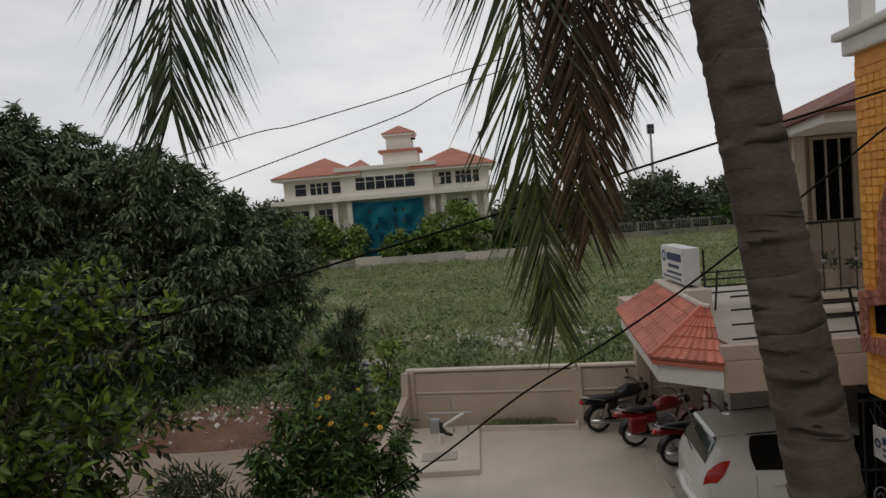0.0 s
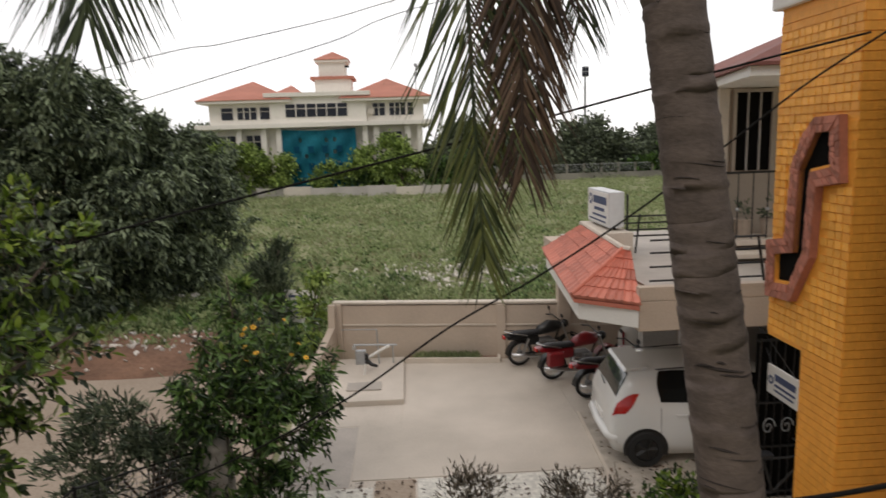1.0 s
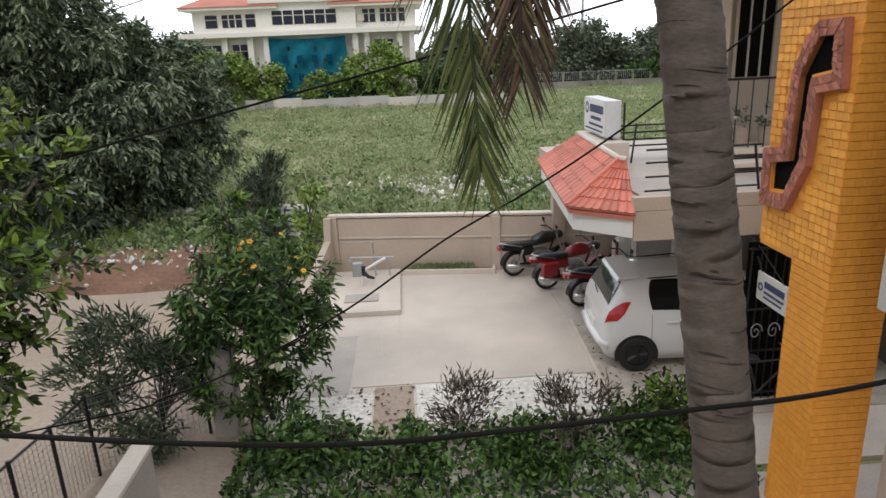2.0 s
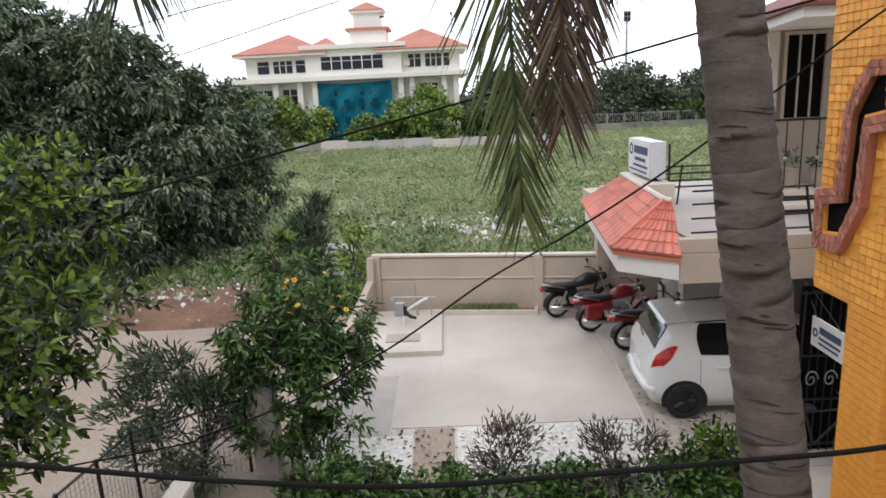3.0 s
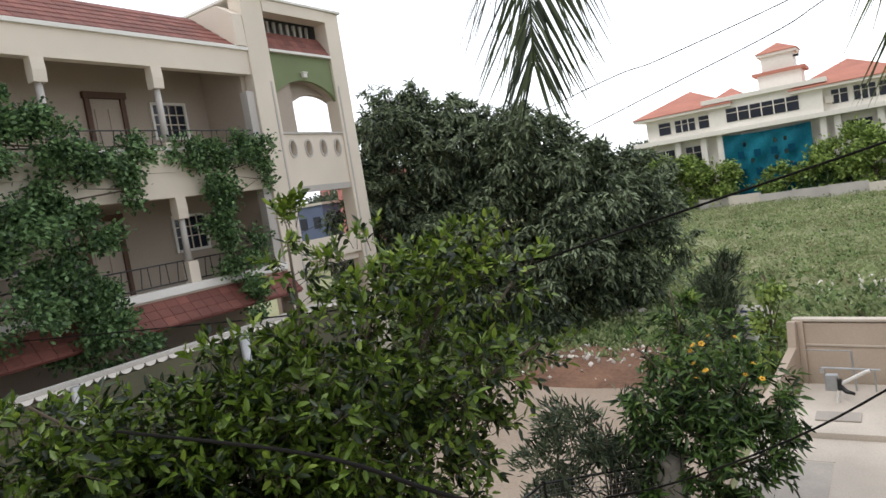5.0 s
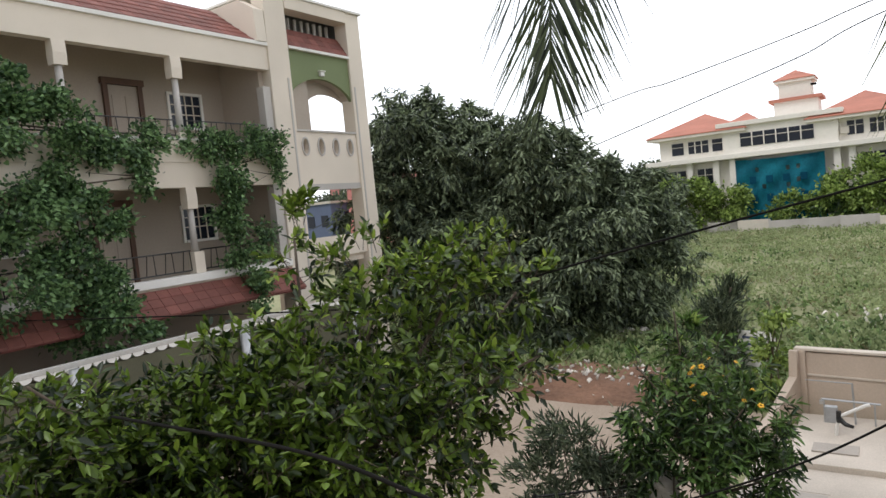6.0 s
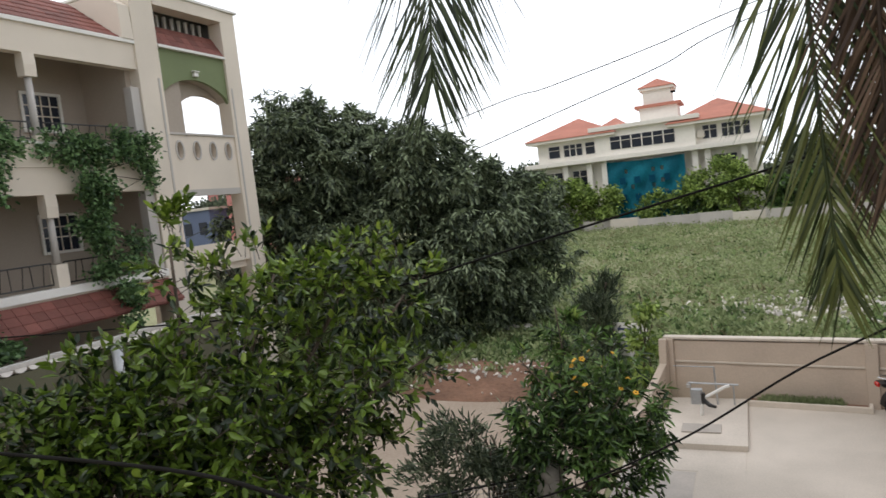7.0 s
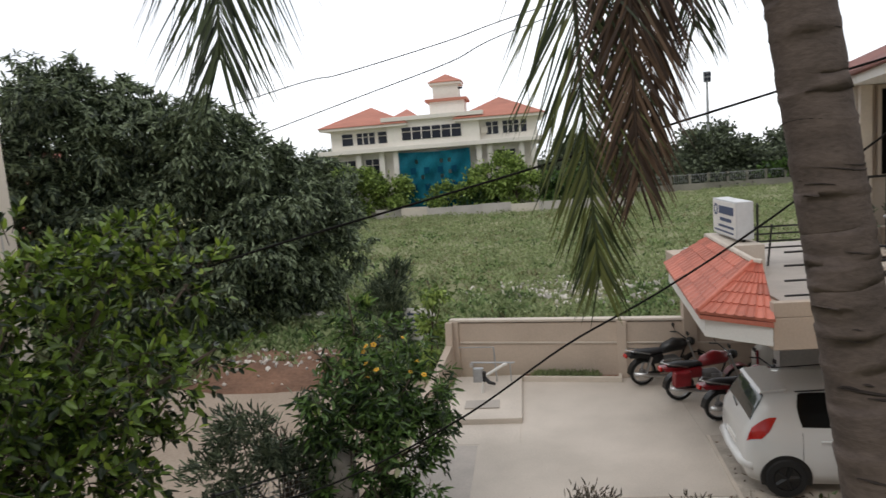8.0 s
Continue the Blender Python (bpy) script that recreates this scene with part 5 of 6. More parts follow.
def build_car():
    car = tagged(new("car"), "white hatchback car parked under the porch edge", "car")
    ss = sorted({r[0] for r in CAR_RINGS} | {0.02, 0.13, 0.23, 0.32, 0.45, 0.75, 1.3, 1.9, 2.4, 2.75, 3.3, 3.65})
    bm = bmesh.new()
    rows = []
    for s in ss:
        half = car_ring(s)
        rows.append([bm.verts.new((s, -y, z)) for y, z in half] + [bm.verts.new((s, y, z)) for y, z in half[-2::-1]])
    for a, b in zip(rows, rows[1:]):
        for i in range(len(a) - 1):
            bm.faces.new((a[i], b[i], b[i + 1], a[i + 1]))
        bm.faces.new((a[-1], b[-1], b[0], a[0]))
    bm.faces.new(rows[0])
    bm.faces.new(rows[-1][::-1])
    bmesh.ops.recalc_face_normals(bm, faces=bm.faces[:])
    body = part("body", bm, M_CARPAINT, car, "", True)
    for side in (-1, 1):
        part("side_window", car_patch(0.78, 1.45, 4.25, 6.35, side, bend=lambda k: (0.74 + 0.05 * abs(k - 5.2) ** 2, 1.46)), M_CARGLASS, car, "tinted side window")
        part("side_window", car_patch(1.54, 2.55, 4.25, 6.35, side, bend=lambda k: (1.54, 2.86 - (k - 4.25) * 0.24)), M_CARGLASS, car, "tinted side window")
        part("tail_light", car_patch(0.1, 0.4, 3.3, 4.75, side, 0.012, bend=lambda k: (0.035 + (k - 3.3) * 0.05, 0.22 + (k - 3.3) * 0.16)), M_TAIL, car, "red wraparound tail light")
        part("door_handle", box(1.02, 1.2, side * 0.845 - 0.02, side * 0.845 + 0.02, 0.83, 0.86, None, 0.008), M_CARPAINT, car)
        part("roof_rail", tube([(0.75, side * 0.56, 1.50), (1.5, side * 0.57, 1.545), (2.2, side * 0.56, 1.5)], 0.012, 6), M_BLACK, car)
        bm = bmesh.new()
        for s in (0.78, 1.5):
            tube([Vector((x, y * side, z)) for x, y, z in (car_point(s, k, 0.002) for k in (1, 2, 3, 4))], 0.005, 4, bm)
        part("door_gap", bm, M_DGREY, car)
        for s in (0.55, 3.02):
            w = part("wheel", wheel((s, side * 0.775, 0.30), "y", 0.30, 0.2, 28, None, 0.62), M_RUBBER, car, "black tyre on a dark steel rim")
            bm = wheel((s, side * 0.81, 0.30), "y", 0.19, 0.1, 20, None, 0.2)
            for a in range(5):
                an = 2 * math.pi * a / 5
                tube([(s, side * 0.855, 0.3), (s + 0.17 * math.cos(an), side * 0.845, 0.3 + 0.17 * math.sin(an))], 0.04, 6, bm)
            part("rim", bm, M_BLACK, w)
            part("hub", tube([(s, side * 0.84, 0.3), (s, side * 0.885, 0.3)], 0.03, 10), M_CHROME, w)
            # black plate paints the arch's dark hollow; the body has no cut-out
            bm = bmesh.new()
            pr = [(s + 0.35 * math.cos(math.pi * i / 14), 0.30 + 0.345 * math.sin(math.pi * i / 14)) for i in range(15)]
            prism(pr + [(s - 0.34, 0.2), (s + 0.34, 0.2)], "y", side * 0.80, side * 0.849, bm)
            part("wheel_arch", bm, M_BLACK, car)
    for side in (-1, 1):
        part("rear_window", car_patch(0.11, 0.32, 6.3, 9, side, 0.008, 8, 10, bend=lambda k: (0.11, 0.32 if k > 6.8 else 0.27 + 0.1 * (k - 6.3))), M_REARGLASS, car)
    part("number_plate", box(-0.02, 0.004, -0.25, 0.25, 0.58, 0.68), M_WHITE, car)
    part("bumper", tube([(0.12, -0.79, 0.46), (0.0, -0.6, 0.46), (-0.03, 0, 0.46), (0.0, 0.6, 0.46), (0.12, 0.79, 0.46)], 0.07, 8), M_CARPAINT, car, "", True)
    part("badge", box(0.02, 0.05, -0.06, 0.06, 0.84, 0.88), M_CHROME, car)
    for side in (-1, 1):
        part("mirror", ball((2.62, side * 0.93, 1.0), (0.08, 0.1, 0.07)), M_CARPAINT, car, "", True)
    part("wiper", tube([(0.08, 0.0, 1.09), (0.1, 0.3, 1.12)], 0.012, 6), M_BLACK, car)
    part("spoiler", prism([(0.26, 1.475), (0.3, 1.515), (0.66, 1.55), (0.62, 1.51)], "y", -0.56, 0.56), M_CARPAINT, car, "white roof spoiler")
    return car


car = build_car()
car.matrix_basis = pose(3.08, 10.53, 0.03, 0, 0, -4)

# ---- motorcycles ----


def build_bike(paint, label, pannier):
    """A commuter motorcycle, tail at the origin's -x, heading +x; wheelbase 1.28."""
    b = tagged(new("motorcycle"), label, "motorcycle", "motorcycles parked by the wall")
    for x in (0.0, 1.28):
        w = part("wheel", wheel((x, 0, 0.30), "y", 0.30, 0.09, 24, None, 0.84), M_RUBBER, b, "spoked wheel with a black tyre")
        part("rim", wheel((x, 0, 0.30), "y", 0.25, 0.04, 20, None, 0.93), M_CHROME, w)
        bm = bmesh.new()
        for a in range(12):
            an = 2 * math.pi * a / 12
            tube([(x, 0, 0.3), (x + 0.235 * math.cos(an), 0, 0.3 + 0.235 * math.sin(an))], 0.004, 4, bm)
        part("spokes", bm, M_CHROME, w)
        part("hub", tube([(x, -0.06, 0.3), (x, 0.06, 0.3)], 0.07, 12), M_DGREY, w)
        bm = bmesh.new()
        arc = range(2, 11) if x else range(3, 13)
        pts = [(x + 0.335 * math.cos(math.pi * i / 12), 0.3 + 0.335 * math.sin(math.pi * i / 12)) for i in arc]
        rings = []
        for u, v in pts:
            du, dv = (u - x) * 0.05, (v - 0.3) * 0.05
            rings.append([bm.verts.new(c) for c in ((u, -0.07, v), (u, 0.07, v), (u + du, 0.07, v + dv), (u + du, -0.07, v + dv))])
        for r0, r1 in zip(rings, rings[1:]):
            for k in range(4):
                bm.faces.new((r0[k], r0[(k + 1) % 4], r1[(k + 1) % 4], r1[k]))
        bm.faces.new(rings[0])
        bm.faces.new(rings[-1])
        bmesh.ops.recalc_face_normals(bm, faces=bm.faces[:])
        part("mudguard", bm, paint if x else M_BLACK, b)
    part("engine", box(0.45, 0.82, -0.13, 0.13, 0.26, 0.58, None, 0.04), M_DGREY, b, "grey finned engine")
    bm = bmesh.new()
    for i in range(6):
        box(0.6, 0.84, -0.15, 0.15, 0.4 + 0.03 * i, 0.412 + 0.03 * i, bm)
    part("cooling_fin", bm, M_STEEL, b)
    bm = tube([(0.36, 0, 0.72), (0.5, 0, 0.80), (0.72, 0, 0.86), (0.95, 0, 0.84), (1.02, 0, 0.78)], [0.05, 0.12, 0.155, 0.13, 0.05], 14)
    part("fuel_tank", bm, paint, b, "", True)
    bm = tube([(-0.28, 0, 0.82), (-0.1, 0, 0.81), (0.15, 0, 0.77), (0.42, 0, 0.77), (0.5, 0, 0.8)], [0.06, 0.11, 0.12, 0.10, 0.05], 12)
    for v in bm.verts:
        v.co.z = 0.78 + (v.co.z - 0.78) * 0.55
    part("seat", bm, M_SEAT, b, "", True)
    part("side_panel", box(0.1, 0.42, -0.125, 0.125, 0.5, 0.72, None, 0.04), paint, b)
    part("tail_piece", prism([(-0.42, 0.78), (-0.36, 0.7), (0.12, 0.66), (0.1, 0.74)], "y", -0.1, 0.1), paint, b)
    part("tail_light", box(-0.46, -0.41, -0.06, 0.06, 0.70, 0.78, None, 0.012), M_TAIL, b)
    part("grab_rail", tube([(0.1, 0.13, 0.76), (-0.3, 0.12, 0.86), (-0.42, 0.0, 0.87), (-0.3, -0.12, 0.86), (0.1, -0.13, 0.76)], 0.013, 6), M_CHROME, b)
    bm = bmesh.new()
    for s in (-0.09, 0.09):
        tube([(1.28, s, 0.3), (1.02, s, 0.93)], 0.024, 8, bm)
    part("fork", bm, M_CHROME, b)
    part("handlebar", tube([(0.82, 0.36, 1.02), (0.93, 0.22, 1.05), (1.0, 0.08, 0.98), (1.0, -0.08, 0.98), (0.93, -0.22, 1.05), (0.82, -0.36, 1.02)], 0.014, 8), M_BLACK, b)
    part("headlight", ball((1.13, 0, 0.88), (0.09, 0.1, 0.1)), M_BLACK, b, "", True)
    part("lens", ball((1.18, 0, 0.88), (0.05, 0.085, 0.085)), M_REARGLASS, b, "", True)
    for s in (-1, 1):
        part("mirror", box(0.86, 0.88, s * 0.3 - 0.05, s * 0.3 + 0.05, 1.16, 1.24, None, 0.012), M_BLACK, b)
        part("mirror_stalk", tube([(0.9, s * 0.24, 1.05), (0.87, s * 0.3, 1.18)], 0.006, 5), M_BLACK, b)
        part("shock", tube([(0.02, s * 0.12, 0.34), (0.14, s * 0.12, 0.68)], 0.03, 8), M_CHROME, b)
    part("swing_arm", box(0.0, 0.5, -0.1, -0.07, 0.27, 0.33, None, 0.008), M_BLACK, b)
    part("exhaust", tube([(0.75, -0.14, 0.3), (0.6, -0.16, 0.2), (0.3, -0.17, 0.24), (0.2, -0.17, 0.27), (-0.3, -0.18, 0.36)], [0.022, 0.022, 0.03, 0.045, 0.045], 10), M_CHROME, b, "", True)
    part("frame_tube", tube([(1.04, 0, 0.88), (0.86, 0, 0.36), (0.5, 0, 0.24)], 0.022, 8), M_BLACK, b)
    part("stand", tube([(0.55, 0.1, 0.26), (0.45, 0.26, 0.0)], 0.012, 6), M_BLACK, b)
    if pannier:
        part("pannier", box(-0.25, 0.1, -0.3, -0.14, 0.42, 0.72, None, 0.03), M_RED, b, "red side case")
    return b


for paint, label, pan, x, y, rz, lean in ((M_BLACK, "black motorcycle on its side stand", False, 2.42, 14.72, 18, 6), (M_RED, "dark red motorcycle with a red side case", True, 2.98, 13.72, 14, 6),
                                          (M_RED, "red commuter motorcycle on its side stand", False, 3.45, 12.6, 16, 6)):
    bike = build_bike(paint, label, pan)
    bike.matrix_basis = pose(x, y, 0.03, lean, 0, rz)
scoot = thing("scooter", (5.2, 14.8, 0), "white scooter with floral stickers under the porch", "scooter")
part("front_apron", tube([(4.9, 14.6, 0.35), (4.92, 14.6, 0.7), (5.05, 14.62, 1.0)], [0.2, 0.22, 0.1], 12), M_WHITE, scoot, "", True)
part("rear_body", tube([(5.35, 14.7, 0.55), (5.7, 14.78, 0.6), (6.1, 14.85, 0.62)], [0.14, 0.22, 0.1], 12), M_WHITE, scoot, "", True)
part("footboard", box(4.95, 5.5, 14.5, 14.8, 0.28, 0.34), M_DGREY, scoot)
part("seat", box(5.35, 6.0, 14.62, 14.92, 0.8, 0.9, None, 0.04), M_SEAT, scoot)
part("sticker", box(4.74, 4.78, 14.4, 14.46, 0.5, 0.8), M_RED, scoot)
for x in (4.85, 5.85):
    part("wheel", wheel((x, 14.72, 0.24), "y", 0.24, 0.1, 18), M_RUBBER, scoot)
part("handlebar", tube([(5.05, 14.3, 1.02), (5.05, 14.9, 1.02)], 0.02, 6), M_BLACK, scoot)
cyc = thing("bicycle", (4.3, 7.9, 0), "dark bicycle leaning in the shade of the porch", "bicycle")
for x in (3.75, 4.8):
    w = part("wheel", wheel((x + 0.6, 8.2, 0.34), "y", 0.34, 0.04, 24, None, 0.93), M_RUBBER, cyc)
bm = bmesh.new()
for p in (((4.35, 8.2, .34), (4.65, 8.2, .82)), ((4.65, 8.2, .82), (5.2, 8.2, .85)), ((5.4, 8.2, .34), (5.2, 8.2, .95)), ((4.8, 8.2, .34), (5.2, 8.2, .78)), ((4.35, 8.2, .34), (4.8, 8.2, .34)), ((4.65, 8.2, .82), (4.8, 8.2, .34))):
    tube(p, 0.016, 6, bm)
part("frame", bm, M_BLACK, cyc)
part("saddle", box(4.52, 4.76, 8.12, 8.28, 0.86, 0.92, None, 0.02), M_SEAT, cyc)
part("handlebar", tube([(5.2, 7.95, 0.98), (5.2, 8.45, 0.98)], 0.013, 6), M_CHROME, cyc)

# ---- coconut palm ----
palm = thing("coconut_palm", (2.0, 2.86, 0), "leaning coconut palm with a ringed grey-brown trunk", "palm tree")
bm = bmesh.new()
prng = random.Random(3)


def trunk_at(z):
    return Vector((2.014 - 0.131 * z, 2.86 + 0.05 * z, z))


pts, rad = [], []
z = 0.0
while z < 9.2:
    r = 0.182 - 0.0072 * z + 0.05 * math.exp(-z * 2.2)
    h = 0.12 + prng.uniform(-0.05, 0.06)
    lip = prng.uniform(1.0, 1.028)
    for f, k in ((0.0, lip - 0.015), (0.1, lip), (0.26, 0.985), (0.6, 0.98), (0.86, 0.99)):
        pts.append(trunk_at(z + f * h) + Vector((prng.uniform(-.004, .004), prng.uniform(-.004, .004), 0)))
        rad.append(r * k * prng.uniform(0.992, 1.008))
    z += h
tube(pts, rad, 28, bm)
for v in bm.verts:
    q = math.atan2(v.co.y - 2.86 - 0.05 * v.co.z, v.co.x - 2.014 + 0.131 * v.co.z)
    v.co.z += 0.022 * noise.noise(Vector((math.cos(q) * 0.9, math.sin(q) * 0.9, v.co.z * 1.1)))
part("trunk", bm, M_TRUNK, palm, "", True)
for i in range(34):
    zc, a = prng.uniform(1.5, 6.6), radians(prng.uniform(200, 340))
    rr0 = 0.182 - 0.0072 * zc
    span, h = prng.choice((0.3, 0.5, 0.9, 1.6, 2.2)), prng.uniform(0.004, 0.011)
    bm = bmesh.new()
    ring = []
    for j in range(9):
        q = a - span / 2 + span * j / 8
        th = h * math.sin(math.pi * j / 8)
        row = []
        for dz, k in ((-th, 0.97), (0.0, 1.028), (th, 0.97)):
            row.append(bm.verts.new(trunk_at(zc + dz + 0.012 * math.sin(q * 2)) + Vector((math.cos(q), math.sin(q), 0)) * rr0 * k))
        ring.append(row)
    for p, q in zip(ring, ring[1:]):
        for j in range(2):
            bm.faces.new((p[j], q[j], q[j + 1], p[j + 1]))
    part("leaf_scar", bm, M_SCAR, palm)
crown_top = trunk_at(9.1)


def bez(ps, t):
    ps = [Vector(p) for p in ps]
    while len(ps) > 1:
        ps = [a.lerp(b, t) for a, b in zip(ps, ps[1:])]
    return ps[0]


def frond(ctrl, material, tipmat, seed, n=70, leaf=0.62, hang=0.5, label="", first=0.15, w=0.0125, open_=0.85):
    """A palm frond: a midrib along a curve and two rows of narrow leaflets, each folded and drooping at its tip."""
    rng = random.Random(seed)
    rib = [bez(ctrl, i / 40) for i in range(41)]
    f = part("frond", tube(rib, [0.028 * (1 - 0.88 * i / 40) + 0.003 for i in range(41)], 6), M_FRONDTIP if material is M_FROND else M_DEAD, palm, label, True)
    for mname, m, lo, hi in (("foliage", material, first, 0.72), ("foliage", tipmat, 0.72, 1.0)):
        bm = bmesh.new()
        k0, k1 = int(n * lo), int(n * hi)
        for i in range(k0, k1):
            t = (i + 0.5) / n
            p = bez(ctrl, t)
            d = (bez(ctrl, min(1, t + 0.01)) - bez(ctrl, max(0, t - 0.01))).normalized()
            flat = Vector((1, -0.35 * prng.random(), 0))
            side = (flat - d * flat.dot(d)).normalized()
            for s in (-1, 1):
                if rng.random() < 0.03:
                    continue
                L = leaf * (0.55 + 0.75 * math.sin(math.pi * min(1, 0.12 + t * 0.8)) ** 0.8) * rng.uniform(0.85, 1.1) * (1 - 0.45 * max(0, t - 0.8) / 0.2)
                way = (side * s * open_ * (1 - 0.45 * t) + d * (0.55 + 0.45 * t) + Vector((rng.uniform(-.12, .12), rng.uniform(-.25, .25), rng.uniform(-.1, .1)))).normalized()
                a, q = p.copy(), way.copy()
                wide = d.cross(way).cross(way).normalized()
                if rng.random() < 0.5:
                    wide = (wide + d.cross(way).normalized() * rng.uniform(-1, 1)).normalized()
                prev = None
                seg = 4
                for j in range(seg + 1):
                    ww = w * (0.5, 1.0, 0.85, 0.5, 0.04)[j] * 0.5
                    u, v = bm.verts.new(a - wide * ww), bm.verts.new(a + wide * ww)
                    if prev:
                        bm.faces.new((prev[0], prev[1], v, u))
                    prev = (u, v)
                    a = a + q * (L / seg)
                    q = (q + Vector((0, 0, -hang * (j + 1) / seg * 0.55))).normalized()
        tagged(part(mname, bm, m, f), kind="stuff")


def F(az, el, d):
    return at(az, d, 5.2 + d * math.tan(radians(el)))


# hanging green frond, dead brown frond beside it, a far-reaching one to the left, one behind the trunk
frond([crown_top, F(8, 62, 3.0), F(3.4, 42, 3.5), F(5.4, 8, 3.5), F(6.5, -10.2, 3.5)], M_FROND, M_FRONDTIP, 1, 280, 0.68, 0.12, "long green frond hanging almost to its tip", 0.3, 0.015, 0.68)
frond([crown_top, F(12, 62, 3.2), F(9.8, 45, 3.3), F(9.6, 12, 3.4), F(10.0, -2.5, 3.4)], M_DEAD, M_DEAD, 2, 230, 0.66, 0.25, "dead brown frond hanging limp", 0.25, 0.015, 0.72)
frond([crown_top, F(13, 60, 3.3), F(11.5, 45, 3.5), F(11.2, 16, 3.5), F(11.2, 2, 3.5)], M_DEAD, M_DEAD, 5, 200, 0.6, 0.3, "dead brown frond hanging limp", 0.25, 0.015, 0.72)
frond([crown_top, F(9, 60, 3.2), F(9.0, 45, 3.35), F(8.8, 20, 3.45), F(9.2, 2, 3.45)], M_DEAD, M_DEAD, 8, 200, 0.5, 0.4, "dead brown frond hanging limp", 0.25, 0.015, 0.72)
frond([crown_top, F(-5, 66, 3.0), F(-19.5, 48, 4.2), F(-22.6, 22, 4.3), F(-23.7, 9.6, 4.3)], M_FROND, M_FROND, 3, 260, 1.08, 0.16, "green frond drooping clear of the crown", 0.3, 0.017, 0.8)
frond([crown_top, F(22, 62, 3.6), F(22, 42, 4.4), F(22.6, 22, 4.5), F(23.4, 9.0, 4.5)], M_FROND, M_FROND, 4, 150, 0.36, 0.6, "green frond behind the trunk", 0.3, 0.015, 0.45)
frond([crown_top, F(14, 64, 3.2), F(11, 42, 3.6), F(13, 20, 3.8), F(14.6, 9, 3.8)], M_FROND, M_FROND, 6, 150, 0.65, 0.7, "green frond hanging beside the dead ones", 0.3)
frond([crown_top, F(80, 66, 3.5), F(60, 55, 5), F(55, 40, 5.4), F(52, 30, 5.6)], M_FROND, M_FROND, 7, 60, 0.6, 0.6, "green frond reaching away", 0.25)
frond([crown_top, F(180, 70, 3.5), F(200, 60, 5), F(210, 50, 5.4), F(212, 40, 5.6)], M_FROND, M_FROND, 9, 60, 0.6, 0.6, "green frond reaching away", 0.25)

# ---- overhead cables ----


def spline(ps, t):
    """A smooth line through the points."""
    ps = [Vector(p) for p in ps]
    ps = [ps[0] * 2 - ps[1]] + ps + [ps[-1] * 2 - ps[-2]]
    n = len(ps) - 3
    i = min(n - 1, int(t * n))
    u = t * n - i
    a, b, c, d = ps[i:i + 4]
    return 0.5 * (2 * b + (c - a) * u + (2 * a - 5 * b + 4 * c - d) * u * u + (3 * b - a - 3 * c + d) * u ** 3)


def cable(rays, y, r, label, m=M_CABLE):
    """A cable hung in the upright plane at y; rays: compass and slope by which the eye of a person on the balcony meets it."""
    pts = [F(az, el, y / math.cos(radians(az))) for az, el in rays]
    return tagged(obj("cable", tube([spline(pts, i / 60) for i in range(61)], r, 8), m, True), label, "cable", "overhead cables")


cable([(-68, -5.2), (-43, -7.95), (-31, -7.45), (-21, -5.55), (-10, -3.3), (1.9, -0.7), (13.4, 2.05), (26.6, 5.0), (35, 6.6)], 5.7, 0.010, "black service cable sagging across the view")
cable([(-60, -20), (-30, -26.0), (-22.5, -26.0), (-15.5, -24.8), (-6, -21.3), (3.2, -15.9), (10.6, -11.95), (18.2, -6.95), (26.5, -0.5), (31.4, 3.5), (37.4, 7.5)], 5.6, 0.009, "black cable rising steeply to the stair tower")
cable([(-62, -13.5), (-48, -19), (-37.2, -24.2), (-21.3, -29.8), (-6, -32.4), (9, -32), (24.7, -29.3), (35.3, -26.2), (48.7, -19.7), (60, -14)], 2.3, 0.011, "thick black cable low across the yard")
cable([(-52, -3), (-22.8, 6.2), (-14.3, 8.1), (-5.4, 10.1), (2.3, 11.95), (30, 15.7)], 33, 0.027, "thin grey overhead wire", M_PALECABLE)
cable([(-50, -5.5), (-19, 4.35), (-12.6, 6.3), (-5.4, 8.4), (2.3, 11.0), (30, 15.2)], 33, 0.027, "thin grey overhead wire", M_PALECABLE)

# ---- trees and shrubs ----


def tree(name, base, fork, top_r, blobs, per, twigs, length, width, m, seed, label, droop=0.35, spread=0.7, jitter=0.16, limbs=9, shell=0.5):
    t = thing(name, base, label, "tree" if "tree" in name else "shrub")
    r = random.Random(seed)
    ends = []
    for i in range(limbs):
        x, y, z, rx, ry, rz = r.choice(blobs)
        ends.append(Vector((x + r.uniform(-.6, .6) * rx, y + r.uniform(-.6, .6) * ry, z + r.uniform(-.5, .7) * rz)))
    part("trunk", limb_bm((Vector(base), Vector(fork)), ends, top_r, seed), M_BARK, t, "", True)
    P, O = clumps(blobs, per, twigs, seed, shell, jitter)
    part_mesh("crown", leaves_mesh("crown", P, O, length, width, m, droop, spread, seed), t)
    return t


